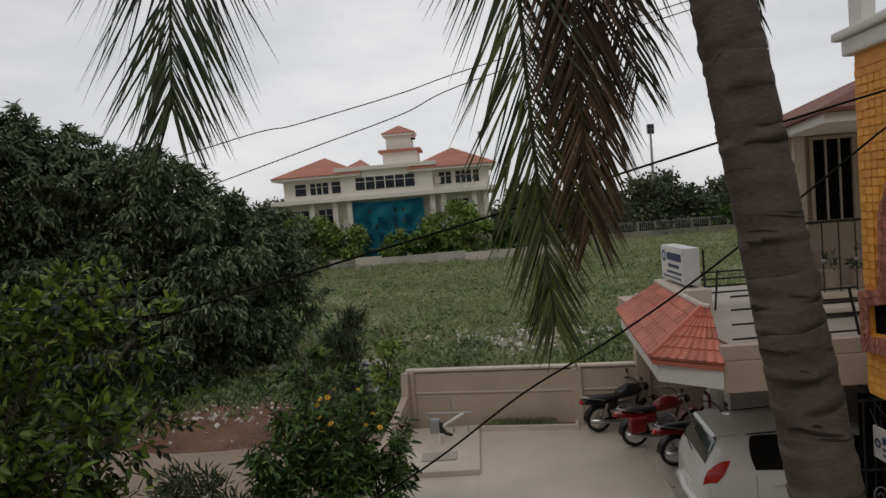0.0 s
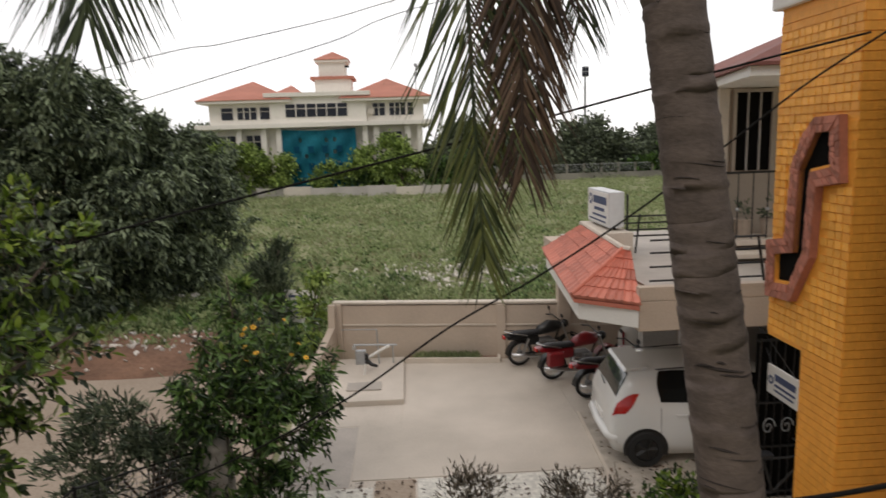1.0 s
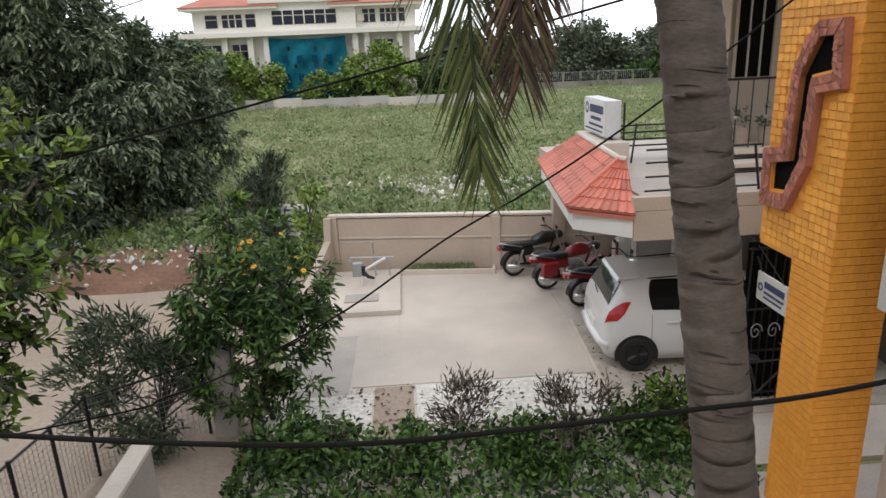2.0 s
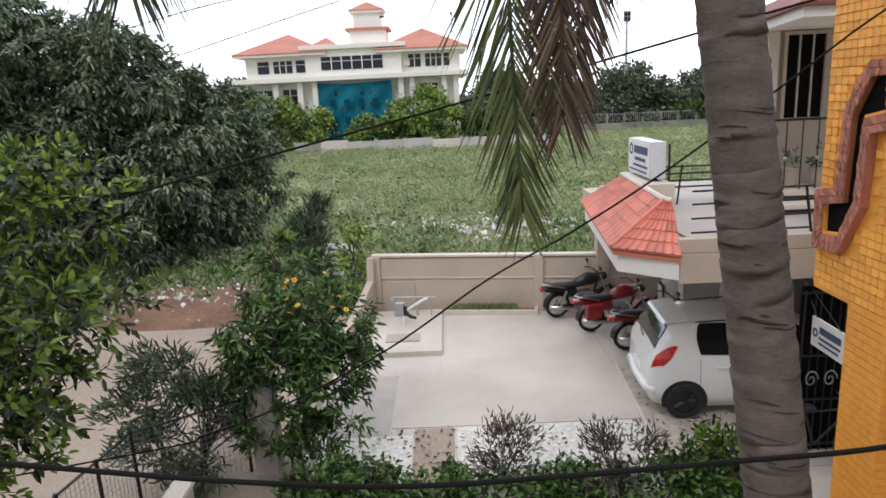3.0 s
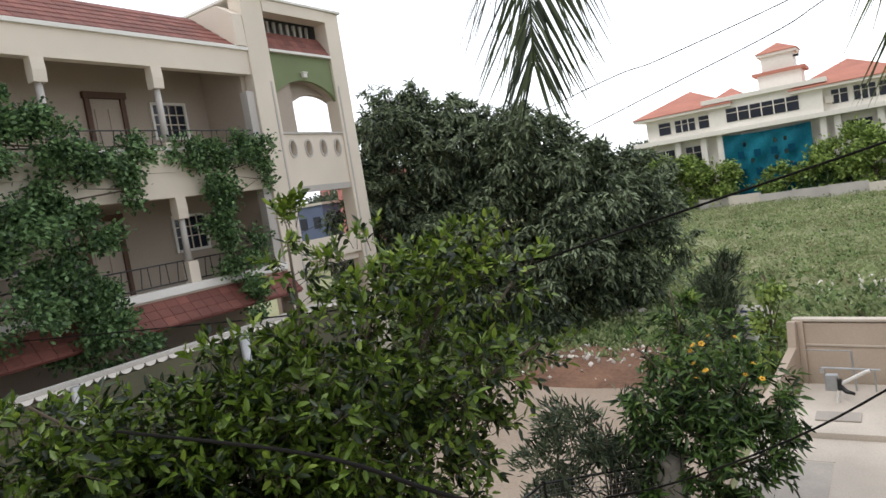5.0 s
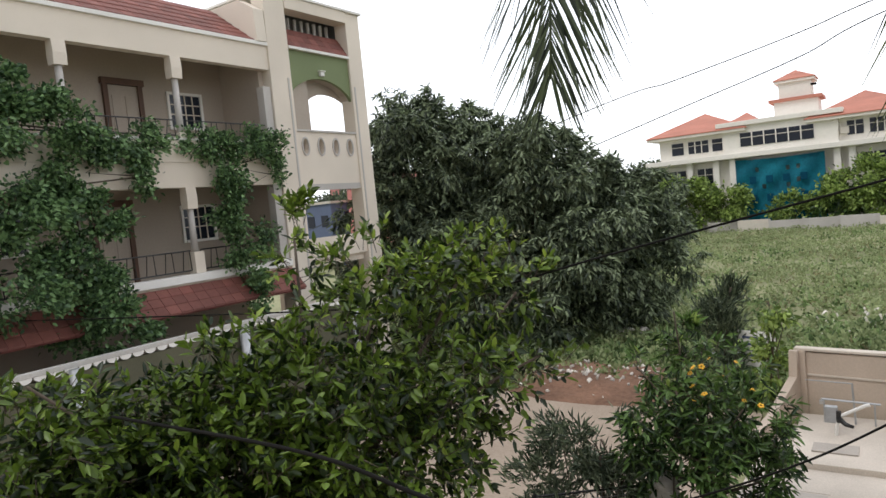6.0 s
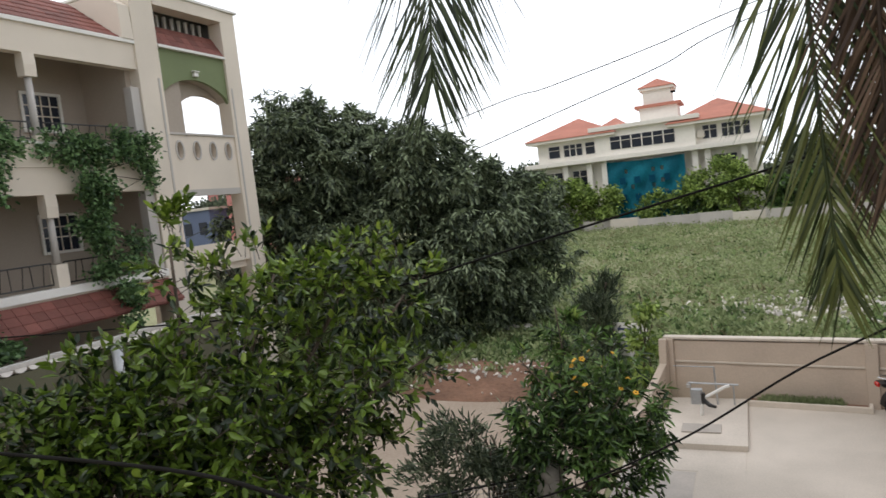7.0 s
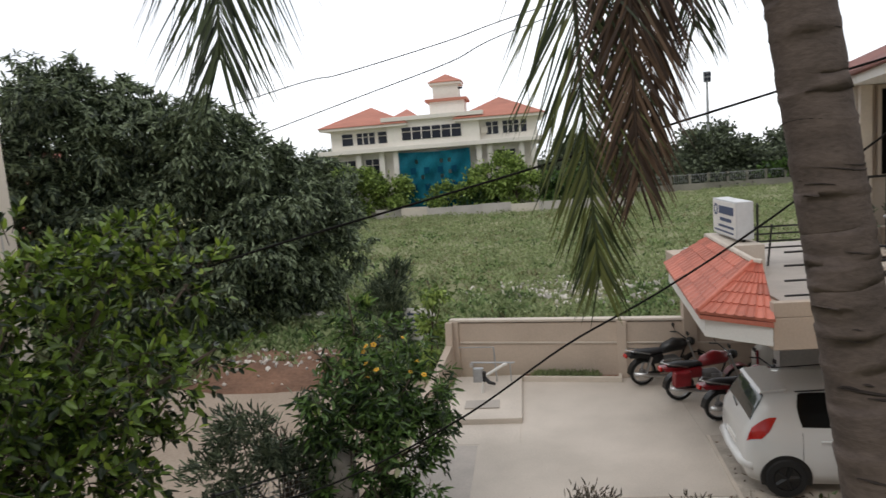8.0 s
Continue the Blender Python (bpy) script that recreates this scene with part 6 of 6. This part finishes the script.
def leafy_tree(name, base, fork, top_r, blobs, density, per, reach, length, width, m, seed, label, droop=0.0, limbs=9, shell=0.45, lift=0.25, sprays=9, young=None, share=0.2, twig=0.0):
    """A tree or shrub of leafy shoots; the shoots high on the crown carry younger, paler leaves, which also paint in
    the brighter light up there.
    """
    t = thing(name, base, label, "tree" if "tree" in name else "shrub")
    r = random.Random(seed)
    ends = []
    for i in range(limbs):
        x, y, z, rx, ry, rz = blobs[i % len(blobs)]
        ends.append(Vector((x + r.uniform(-.5, .5) * rx, y + r.uniform(-.5, .5) * ry, z + r.uniform(-.5, .6) * rz)))
    bm = limb_bm((Vector(base), Vector(fork)), ends, top_r, seed, 0.012)
    P, O, A, Z = whorls(blobs, density, per, reach, seed, shell, lift, sprays, droop)
    if twig:
        for a, z in zip(A, Z):
            tube([a, z], [twig, twig * 0.5], 3, bm, False)
    part("trunk", bm, M_BARK, t, "", True)
    if young is None:
        part_mesh("crown", leaves_mesh("crown", P, O, length, width, m, 0.1, 0.28, seed, 0.1, 0.6), t)
        return t
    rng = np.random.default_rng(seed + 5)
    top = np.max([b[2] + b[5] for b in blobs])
    # more pale leaves towards the top: young growth plus painted top light
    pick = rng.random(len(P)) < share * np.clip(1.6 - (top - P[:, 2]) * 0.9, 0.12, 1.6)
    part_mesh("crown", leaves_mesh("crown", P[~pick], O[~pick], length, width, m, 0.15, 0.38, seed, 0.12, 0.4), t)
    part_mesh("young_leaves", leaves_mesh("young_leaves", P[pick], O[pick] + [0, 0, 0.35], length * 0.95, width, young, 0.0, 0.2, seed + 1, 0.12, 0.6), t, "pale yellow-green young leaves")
    return t


def B(az, d, z, r, flat=1.0):
    p = at(az, d, z)
    return (p.x, p.y, p.z, r, r, r * flat)


big = [B(-35, 26, 7.1, 2.5), B(-36.6, 26, 8.6, 1.0), B(-30.5, 25.5, 6.8, 2.4), B(-26, 25, 6.2, 2.3), B(-22.5, 24.5, 5.1, 2.0), B(-19, 25, 3.9, 1.9), B(-17, 25, 2.5, 1.5), B(-34, 25, 4.0, 2.8),
       B(-28, 24, 3.6, 2.7), B(-22.5, 24, 2.8, 2.2), B(-37.8, 26, 5.0, 2.0), B(-24.5, 23.5, 1.6, 1.8), B(-20, 24.3, 1.5, 1.4), B(-31, 24, 2.0, 2.2), B(-37, 25.5, 2.6, 2.2), B(-40, 26, 3.2, 1.6),
       B(-31, 26, 8.1, 1.0), B(-27, 25.5, 7.5, .9), B(-23.2, 25, 6.8, .9), B(-20.4, 25, 5.9, .8), B(-34.6, 26, 8.7, 1.0), B(-38.2, 26.3, 8.2, .8), B(-16, 25.3, 3.7, .8), B(-17.6, 25, 4.6, .8), B(-37.3, 26, 9.2, .6), B(-35.4, 26, 9.3, .6)]
brng2 = random.Random(17)
pads = [(x, y, z, r * 0.8, r * 0.8, r * 0.72) for x, y, z, r, _, _ in big]
for x, y, z, r, _, _ in big:
    for i in range(6):
        u = Vector((brng2.gauss(0, 1), brng2.gauss(0, 1), brng2.gauss(0.25, 0.9))).normalized() * r * brng2.uniform(0.75, 1.02)
        k = r * brng2.uniform(0.34, 0.48)
        pads.append((x + u.x, y + u.y, max(0.7, z + u.z), k, k, k * 0.62))
leafy_tree("broad_tree", at(-26.5, 25.5, -0.1), at(-27, 25.5, 2.6), 0.2, pads, 150, 8, 0.34, 0.27, 0.085, M_BIGLEAF, 11, "large dark broadleaf tree spreading low over the field", 0.75, 16, 0.4, 0.15, 7)

near = [B(-38, 6.4, 4.55, .75, .6), B(-31.5, 6.3, 4.5, .6, .6), B(-45, 6.4, 3.9, .7, .7), B(-52, 6.3, 3.2, .7, .7), B(-58, 6.2, 3.2, .6, .7), B(-34, 6.0, 3.8, .8, .7), B(-29.5, 6.0, 3.6, .55, .7), B(-41, 6.0, 3.3, .8, .7),
        B(-48, 5.8, 2.9, .8, .7), B(-56, 5.8, 2.9, .7, .7), B(-63, 6.0, 3.0, .6, .8), B(-46.5, 6.6, 5.0, .28, 1.6), B(-67, 6.0, 3.0, .6, .7), B(-28, 6.4, 4.35, .3, .7),
        B(-51, 5.8, 3.6, .5, .7), B(-56, 5.7, 3.5, .4, .7), B(-60, 5.6, 3.45, .35, .8), B(-69, 5.6, 3.9, .6, .9), B(-60, 5.5, 2.9, .6, .7), B(-68.5, 5.4, 3.2, .55, .7), B(-54, 5.5, 3.1, .6, .6), B(-43, 5.6, 2.7, .55, .6), B(-41, 5.9, 3.9, .75, .7), B(-39, 5.8, 3.1, .7, .6), B(-45, 5.7, 3.4, .7, .7), B(-48, 5.6, 2.6, .6, .6), B(-57, 5.5, 2.6, .7, .6), B(-37.5, 5.9, 2.5, .45, .6),
        B(-62, 5.3, 2.6, .7, .6), B(-52, 5.4, 2.5, .7, .6),
        B(-52.5, 6.0, 3.75, .5, .7), B(-57, 6.0, 3.65, .5, .7), B(-61.8, 6.0, 3.6, .4, .7), B(-67.2, 6.0, 3.65, .45, .7), B(-55, 5.8, 3.0, .75, .7), B(-60.5, 5.9, 3.0, .65, .7), B(-67.5, 5.9, 2.9, .6, .7), B(-57.5, 6.2, 2.2, .8, .7), B(-49, 6.2, 2.2, .6, .6), B(-55.5, 6.2, 3.4, .65, .75), B(-60, 6.3, 3.35, .6, .8), B(-68.5, 6.3, 3.4, .65, .8), B(-61, 5.9, 2.3, .8, .8), B(-67.5, 5.9, 2.3, .8, .8),
        B(-54, 6.2, 3.75, .5, .8), B(-59.2, 6.3, 3.75, .45, .8), B(-50, 6.2, 3.85, .5, .7), B(-68.2, 6.3, 3.8, .55, .8)]
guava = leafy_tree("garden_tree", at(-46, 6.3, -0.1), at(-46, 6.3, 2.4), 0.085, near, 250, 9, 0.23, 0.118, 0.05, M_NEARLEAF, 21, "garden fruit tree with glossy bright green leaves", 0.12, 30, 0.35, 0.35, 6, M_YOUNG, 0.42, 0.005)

flower = [B(-13.5, 9.6, 2.45, .7), B(-15.5, 9.4, 2.3, .65), B(-10.5, 9.5, 2.0, .65), B(-9.2, 9.4, 1.75, .35), B(-17.8, 9.3, 1.9, .5), B(-12.5, 9.2, 1.4, .7), B(-15.5, 9.0, 1.2, .5), B(-15.2, 9.7, 3.15, .3, 1.7), B(-18.5, 9.6, 2.7, .25, 1.2),
          B(-10, 9.0, 0.9, .3), B(-14, 8.6, 0.7, .35), B(-12.3, 9.3, 2.1, .6), B(-14.5, 9.2, 1.8, .6), B(-11.2, 9.3, 1.5, .5), B(-16.8, 9.0, 1.4, .5), B(-15.5, 8.8, 0.8, .45), B(-12.5, 8.8, 0.6, .4), B(-17.5, 9.0, 0.8, .35)]
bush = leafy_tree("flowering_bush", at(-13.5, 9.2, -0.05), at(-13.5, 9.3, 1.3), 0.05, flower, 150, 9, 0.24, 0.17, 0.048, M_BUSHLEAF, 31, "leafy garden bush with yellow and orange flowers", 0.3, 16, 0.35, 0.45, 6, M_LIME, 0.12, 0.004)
rngf = random.Random(8)
bloom = bmesh.new()
for j in range(5):
    a = 2 * math.pi * j / 5
    ball(Vector((math.cos(a), math.sin(a), 0.4)) * 0.034, (0.024, 0.024, 0.014), bloom, 4)
bloom_me = bpy.data.meshes.new("flower")
bloom.to_mesh(bloom_me)
bloom.free()
bloom_me.materials.append(M_FLOWER)
for i in range(16):
    c = at(rngf.uniform(-15, -9.4), 9.35 + rngf.uniform(-.5, .3), rngf.uniform(2.35, 2.8) + (0.25 if i % 4 == 0 else 0))
    part_mesh("flower", bloom_me, bush, "", Matrix.Translation(c) @ Euler((rngf.uniform(-.8, .8), rngf.uniform(-.8, .8), rngf.random() * 6)).to_matrix().to_4x4() @ Matrix.Scale(rngf.uniform(0.45, 0.85), 4))

ole = [B(-24, 9.6, 1.5, .65), B(-20.5, 9.6, 1.6, .55), B(-27, 9.4, 1.1, .6), B(-22, 9.3, .8, .7), B(-26, 9.0, .5, .6), B(-18.5, 9.3, 1.1, .45)]
tree("oleander_bush", at(-23, 9.3, -0.05), at(-23, 9.3, .5), 0.035, ole, 12, 170, 0.17, 0.024, M_OLEANDER, 41, "grey-green oleander bush with narrow leaves", -0.1, 0.55, 0.08, 22, 0.2)
feath = [B(-11.8, 18.6, 1.0, .8, 1.5), B(-11.6, 18.8, 2.1, .55, 1.2), B(-12.6, 18.4, 1.6, .5, 1.2)]
tree("feathery_bush", at(-11.8, 18.6, -0.1), at(-11.8, 18.6, .8), 0.04, feath, 14, 120, 0.24, 0.02, M_OLEANDER, 42, "grey-green feathery bush outside the wall", -0.6, 0.5, 0.1, 14, 0.2)
spk = [B(-8.6, 16.2, 1.2, .35, 2.2), B(-8.2, 16.2, 2.1, .24, 1.8)]
tree("young_tree", at(-8.5, 16.2, -0.1), at(-8.5, 16.2, 1.4), 0.03, spk, 9, 260, 0.17, 0.085, M_LIME, 43, "slender young tree with lime green leaves", 0.2, 0.7, 0.1, 8, 0.2)

# planted border below the balcony
hedge = [(-1.9, 7.7, .25, .55, .4, .4), (-1.1, 7.8, .3, .4, .4, .45), (0.6, 8.1, .35, .5, .35, .5), (1.2, 7.6, .2, .5, .4, .4), (2.1, 7.9, .35, .5, .35, .5), (2.8, 7.7, .3, .5, .4, .5), (3.4, 7.6, .4, .45, .4, .5), (-0.2, 7.5, .2, .5, .4, .4), (1.7, 7.3, .2, .5, .4, .4)]
mats = [M_BUSHLEAF, M_BUSHLEAF, M_TWIG, M_BUSHLEAF, M_TWIG, M_BUSHLEAF, M_NEARLEAF, M_BUSHLEAF, M_BUSHLEAF]
for i, (h, m) in enumerate(zip(hedge, mats)):
    narrow = m is M_TWIG
    tree("garden_shrub", (h[0], h[1], -0.05), (h[0], h[1], .15), 0.02, [h], 9, 520, 0.13 if narrow else 0.11, 0.011 if narrow else 0.055, m, 50 + i,
         "brown dry twiggy border shrub" if narrow else "low leafy green border shrub", -0.5 if narrow else 0.2, 0.6, 0.09, 7, 0.2)
low = np.random.default_rng(6)
gp = np.column_stack([low.uniform(-2.4, 4.0, 5200), low.uniform(6.4, 8.2, 5200), low.uniform(0, 0.28, 5200)])
tagged(new("border_plants", leaves_mesh("border_plants", gp, np.tile([0, 0, .6], (5200, 1)), 0.12, 0.055, M_BUSHLEAF, 0, 0.7, 7)), "dense low green border planting", "plants", "", "stuff")

# field: weeds, dry grass and rubble
frng = np.random.default_rng(77)


def field_points(n, x0, x1, y0, y1, power=1.6):
    y = y0 + (y1 - y0) * frng.random(n) ** power
    x = x0 + (x1 - x0) * frng.random(n)
    x = np.where(y < 30, x * (0.35 + 0.65 * (y - 14) / 16), x)
    return x, y


def weed_patch(n, x0, x1, y0, y1, m, label, length, width, seed, thresh, tall=0.2):
    x, y = field_points(n, x0, x1, y0, y1)
    dens = np.array([lump(a * 0.9 + seed, b * 0.9) + 0.5 * lump(a * 3, b * 3 + seed) for a, b in zip(x, y)])
    ok = dens > thresh
    ok &= ~((x > -8.4) & (x < -4.9) & (y < 16.9) & (dens < 0.35))
    x, y, dens = x[ok], y[ok], dens[ok]
    k = 7
    X, Y, D = np.repeat(x, k), np.repeat(y, k), np.repeat(dens, k)
    sc = 0.8 + (Y - 16) / 40
    X = X + frng.normal(0, 0.16, len(X)) * sc
    Y = Y + frng.normal(0, 0.16, len(X)) * sc
    gz = np.array([field_z(a, b) for a, b in zip(x, y)]).repeat(k)
    Z = gz + frng.random(len(X)) * tall * (0.4 + np.clip(D - thresh, 0, 1))
    P = np.column_stack([X, Y, Z])
    me = leaves_mesh("weeds", P, np.tile([0, 0, 0.3], (len(P), 1)), length, width, m, 0, 0.7, seed)
    tagged(new("field_weeds", me), label, "weeds", "", "stuff")


weed_patch(24000, -32, 40, 15.9, 82, M_WEED, "low green weeds over the waste field", 0.21, 0.10, 1, -0.42, 0.3)
weed_patch(6000, -30, 32, 15.9, 60, M_FRESH, "fresh green leafy weeds in clumps", 0.22, 0.12, 9, 0.12, 0.45)
weed_patch(6000, -30, 34, 17, 65, M_DRYGRASS, "tufts of dry straw-coloured grass", 0.3, 0.035, 4, 0.0, 0.15)
weed_patch(4200, -24, 7, 16.3, 25, M_FRESH, "fresh green leafy weeds along the road edge", 0.2, 0.1, 14, -0.12, 0.4)
rub = bmesh.new()
rr = random.Random(10)


def stone(c, r, bm):
    base = len(bm.verts)
    bmesh.ops.create_icosphere(bm, subdivisions=1, radius=r, matrix=Matrix.Translation(c) @ Euler((rr.random() * 6, rr.random() * 6, rr.random() * 6)).to_matrix().to_4x4() @ Matrix.Diagonal((1, rr.uniform(.5, 1), rr.uniform(.25, .6), 1)))
    bm.verts.ensure_lookup_table()
    for v in bm.verts[base:]:
        v.co += Vector((rr.uniform(-1, 1), rr.uniform(-1, 1), rr.uniform(-1, 1))) * r * 0.18


for i in range(300):
    u = rr.gauss(0, 1)
    x, y = 2.0 + u * 1.9 + rr.uniform(-.8, .8), 25.4 + rr.gauss(0, 1.1) - 0.12 * u
    stone((x, y, field_z(x, y) + 0.18), rr.uniform(0.04, 0.13), rub)
for i in range(60):
    x, y = rr.uniform(-9, 5), rr.uniform(17, 24)
    stone((x, y, field_z(x, y) + 0.08), rr.uniform(0.04, 0.12), rub)
for i in range(150):
    x, y = rr.gauss(-6.8, 1.4), rr.gauss(17.0, 0.8)
    stone((x, y, max(bank_z(x, y), field_z(x, y)) + 0.03), rr.uniform(0.03, 0.09), rub)
tagged(obj("rubble", rub, M_RUBBLE), "pale broken rubble and litter lying in the weeds", "rubble", "", "stuff")
bm = bmesh.new()
for i in range(5):
    stone((-8.1 + 0.2 * i, 22.4 + 0.1 * (i % 2), 0.22), 0.24, bm)
tagged(obj("stone_heap", bm, M_RUBBLE), "pale heap of stones among the weeds", "rocks")

# shrubs and small trees before the office
for az, d, top, r, m in ((-14.2, 73, 6.2, 1.9, M_LIME), (-15.8, 71, 4.4, 1.9, M_BIGLEAF), (-11.3, 72.5, 4.4, 1.6, M_LIME), (-6.5, 71.5, 3.3, 1.1, M_LIME), (-2.4, 70.5, 5.6, 2.0, M_LIME), (-0.5, 70, 5.0, 1.9, M_LIME), (-3.4, 71, 3.4, 1.2, M_BUSHLEAF),
                         (3.4, 70, 4.4, 1.6, M_BUSHLEAF), (-19, 76, 6.4, 2.6, M_BIGLEAF)):
    tree("far_tree", at(az, d, -0.2), at(az, d, top * 0.4), 0.12, [B(az, d, top - r * 0.8, r, .85), B(az - 1.2, d, top - r * 1.2, r * 0.75), B(az + 1.1, d, top - r * 1.3, r * 0.7), B(az, d - .4, 1.2, r * 0.8, .9)], 10, 40, 0.42, 0.22, m, int(az * 10) + 500,
         "small light green tree by the office wall" if m is M_LIME else "dark green tree by the office wall", 0.4, 0.7, 0.3, 6)
wood = [B(az + 1.5 * math.sin(az), 98 + 6 * math.sin(az * 1.7), 1.5 + 0.9 * math.sin(az * 0.9 + 1), 4.2 + 0.9 * math.sin(az * 2.3), 1.05) for az in range(4, 52, 2)]
P, O = clumps(wood, 12, 70, 71, 0.5, 0.4)
tagged(new("far_woods", leaves_mesh("far_woods", P, O, 0.5, 0.3, M_FARLEAF, 0.3, 0.7, 71)), "belt of dark woods beyond the field", "woods", "", "stuff")
wood = [B(az, 92, 1.9, 2.2, .9) for az in (17, 19.5, 21.5)]
P, O = clumps(wood, 9, 26, 72, 0.5, 0.4)
tagged(new("far_shrubs", leaves_mesh("far_shrubs", P, O, 0.7, 0.4, M_BUSHLEAF, 0.3, 0.7, 72)), "lighter green scrub before the woods", "shrubs", "", "stuff")
wood = [B(az, 120, 3.5 + math.sin(az), 5.0, 1.0) for az in range(-58, -14, 3)]
P, O = clumps(wood, 9, 45, 73, 0.5, 0.45)
tagged(new("far_woods", leaves_mesh("far_woods", P, O, 0.6, 0.35, M_FARLEAF, 0.3, 0.7, 73)), "distant dark trees behind the office", "woods", "", "stuff")

# distant houses
for x, y, w, d, h, m, label in ((-44, 54.5, 5, 6, 9.0, M_PINK, "distant pink block of flats"), (-50.5, 54, 4, 6, 6.6, M_SLATE, "distant blue-grey block of flats"), (-57, 53, 5, 6, 5.6, M_LIMEWALL, "distant lime green house"),
                                (-84, 100, 9, 8, 12.6, M_FARWALL, "distant white block of flats"), (-74, 100, 5, 8, 11.6, M_FARWALL, "distant white block of flats"), (-92, 104, 6, 8, 11.5, M_PINK, "distant pink block of flats")):
    h_ = thing("distant_house", (x, y, 0), label, "house")
    part("wall", box(x - w / 2, x + w / 2, y - d / 2, y + d / 2, -0.2, h), m, h_)
    part("roof_slab", box(x - w / 2 - .2, x + w / 2 + .2, y - d / 2 - .2, y + d / 2 + .2, h, h + .25), M_FARSHADE, h_)
    for i in range(int(h // 3)):
        for j in range(2):
            part("window", box(x - w / 4 + j * w / 2 - .5, x - w / 4 + j * w / 2 + .5, y - d / 2 - .05, y - d / 2 - .004, 1.2 + 3 * i, 2.4 + 3 * i), M_WIN, h_)
    part("side_window", box(x + w / 2 + .004, x + w / 2 + .05, y - 1, y + 0.6, h - 2.2, h - 0.9), M_WIN, h_)

# ---- garden fence, gate post, banner and oddments ----
fen = thing("mesh_fence", (-4.4, 8.6, 0), "wire mesh garden fence on black iron posts", "fence")
line = [Vector((-4.75, 4.2, 0)), Vector((-4.42, 6.47, 0)), Vector((-4.23, 7.84, 0)), Vector((-3.02, 8.7, 0))]
for p in line + [line[1].lerp(line[2], 0.5)]:
    part("post", tube([p, p + Vector((0, 0, 1.16))], 0.025, 8), M_BLACK, fen)
bm, rail_bm = bmesh.new(), bmesh.new()
for A, Bp in zip(line, line[1:]):
    n = int((Bp - A).length / 0.07)
    for i in range(n + 1):
        a = A.lerp(Bp, i / n)
        tube([a + Vector((0, 0, .05)), a + Vector((0, 0, 1.1))], 0.004, 3, bm, False)
    for j in range(15):
        z = 0.05 + 0.075 * j
        tube([A + Vector((0, 0, z)), Bp + Vector((0, 0, z))], 0.004, 3, bm, False)
    tube([A + Vector((0, 0, 1.13)), Bp + Vector((0, 0, 1.13))], 0.018, 6, rail_bm)
part("mesh", bm, M_STEEL, fen)
part("top_rail", rail_bm, M_BLACK, fen)
gwall = thing("garden_wall", (-3.3, 5.5, 0), "low plastered garden wall with a white top", "wall")
part("wall_panel", box(-3.32, -3.16, 3.0, 7.03, -0.1, 0.87), M_CONC2, gwall)
part("coping", box(-3.36, -3.12, 3.0, 7.06, 0.874, 0.94, None, 0.012), M_COPING, gwall, "pale coping")
gate = thing("gate_post", (-2.75, 8.75, 0), "square plastered gate post with a domed cap", "gate post")
part("shaft", box(-2.92, -2.58, 8.58, 8.92, -0.1, 1.15, None, 0.015), M_CONC2, gate)
part("cap", ball((-2.75, 8.75, 1.17), (0.2, 0.2, 0.16)), M_CONC2, gate, "", True)
bn = thing("banner", (-3.0, 17.8, 0), "faded white printed banner on sticks behind the wall", "banner")
part("sheet", prism([(-3.45, 17.9), (-2.55, 17.6), (-2.55, 17.62), (-3.45, 17.92)], "z", 0.45, 1.35), M_WHITE, bn)
for z in (1.15, 0.98, 0.84, 0.7):
    part("lettering", prism([(-3.35, 17.86), (-2.7, 17.644), (-2.7, 17.648), (-3.35, 17.864)], "z", z, z + 0.06), M_INK, bn)
for x, y in ((-3.46, 17.93), (-2.54, 17.63)):
    part("stick", tube([(x, y, -0.2), (x, y, 1.45)], 0.02, 6), M_BARK, bn)
tag = thing("white_tag", at(-45.2, 5.9, 3.3), "white plastic bag caught in the garden tree", "bag")
c = at(-45.2, 5.9, 3.42)
bm = ball(c, (0.06, 0.05, 0.09), None, 6)
for v in bm.verts:
    v.co += Vector((rr.uniform(-.02, .02), rr.uniform(-.02, .02), rr.uniform(-.02, .02)))
part("bag", bm, M_WHITE, tag)
blue = thing("blue_bag", at(-53, 6.0, 3.4), "blue plastic sheet caught among the branches", "plastic sheet")
c = at(-53, 6.0, 3.55)
bm = ball(c, (0.11, 0.05, 0.16), None, 7)
for v in bm.verts:
    v.co += Vector((rr.uniform(-.03, .03), rr.uniform(-.03, .03), rr.uniform(-.03, .03)))
part("sheet", bm, M_BLUEBAG, blue)
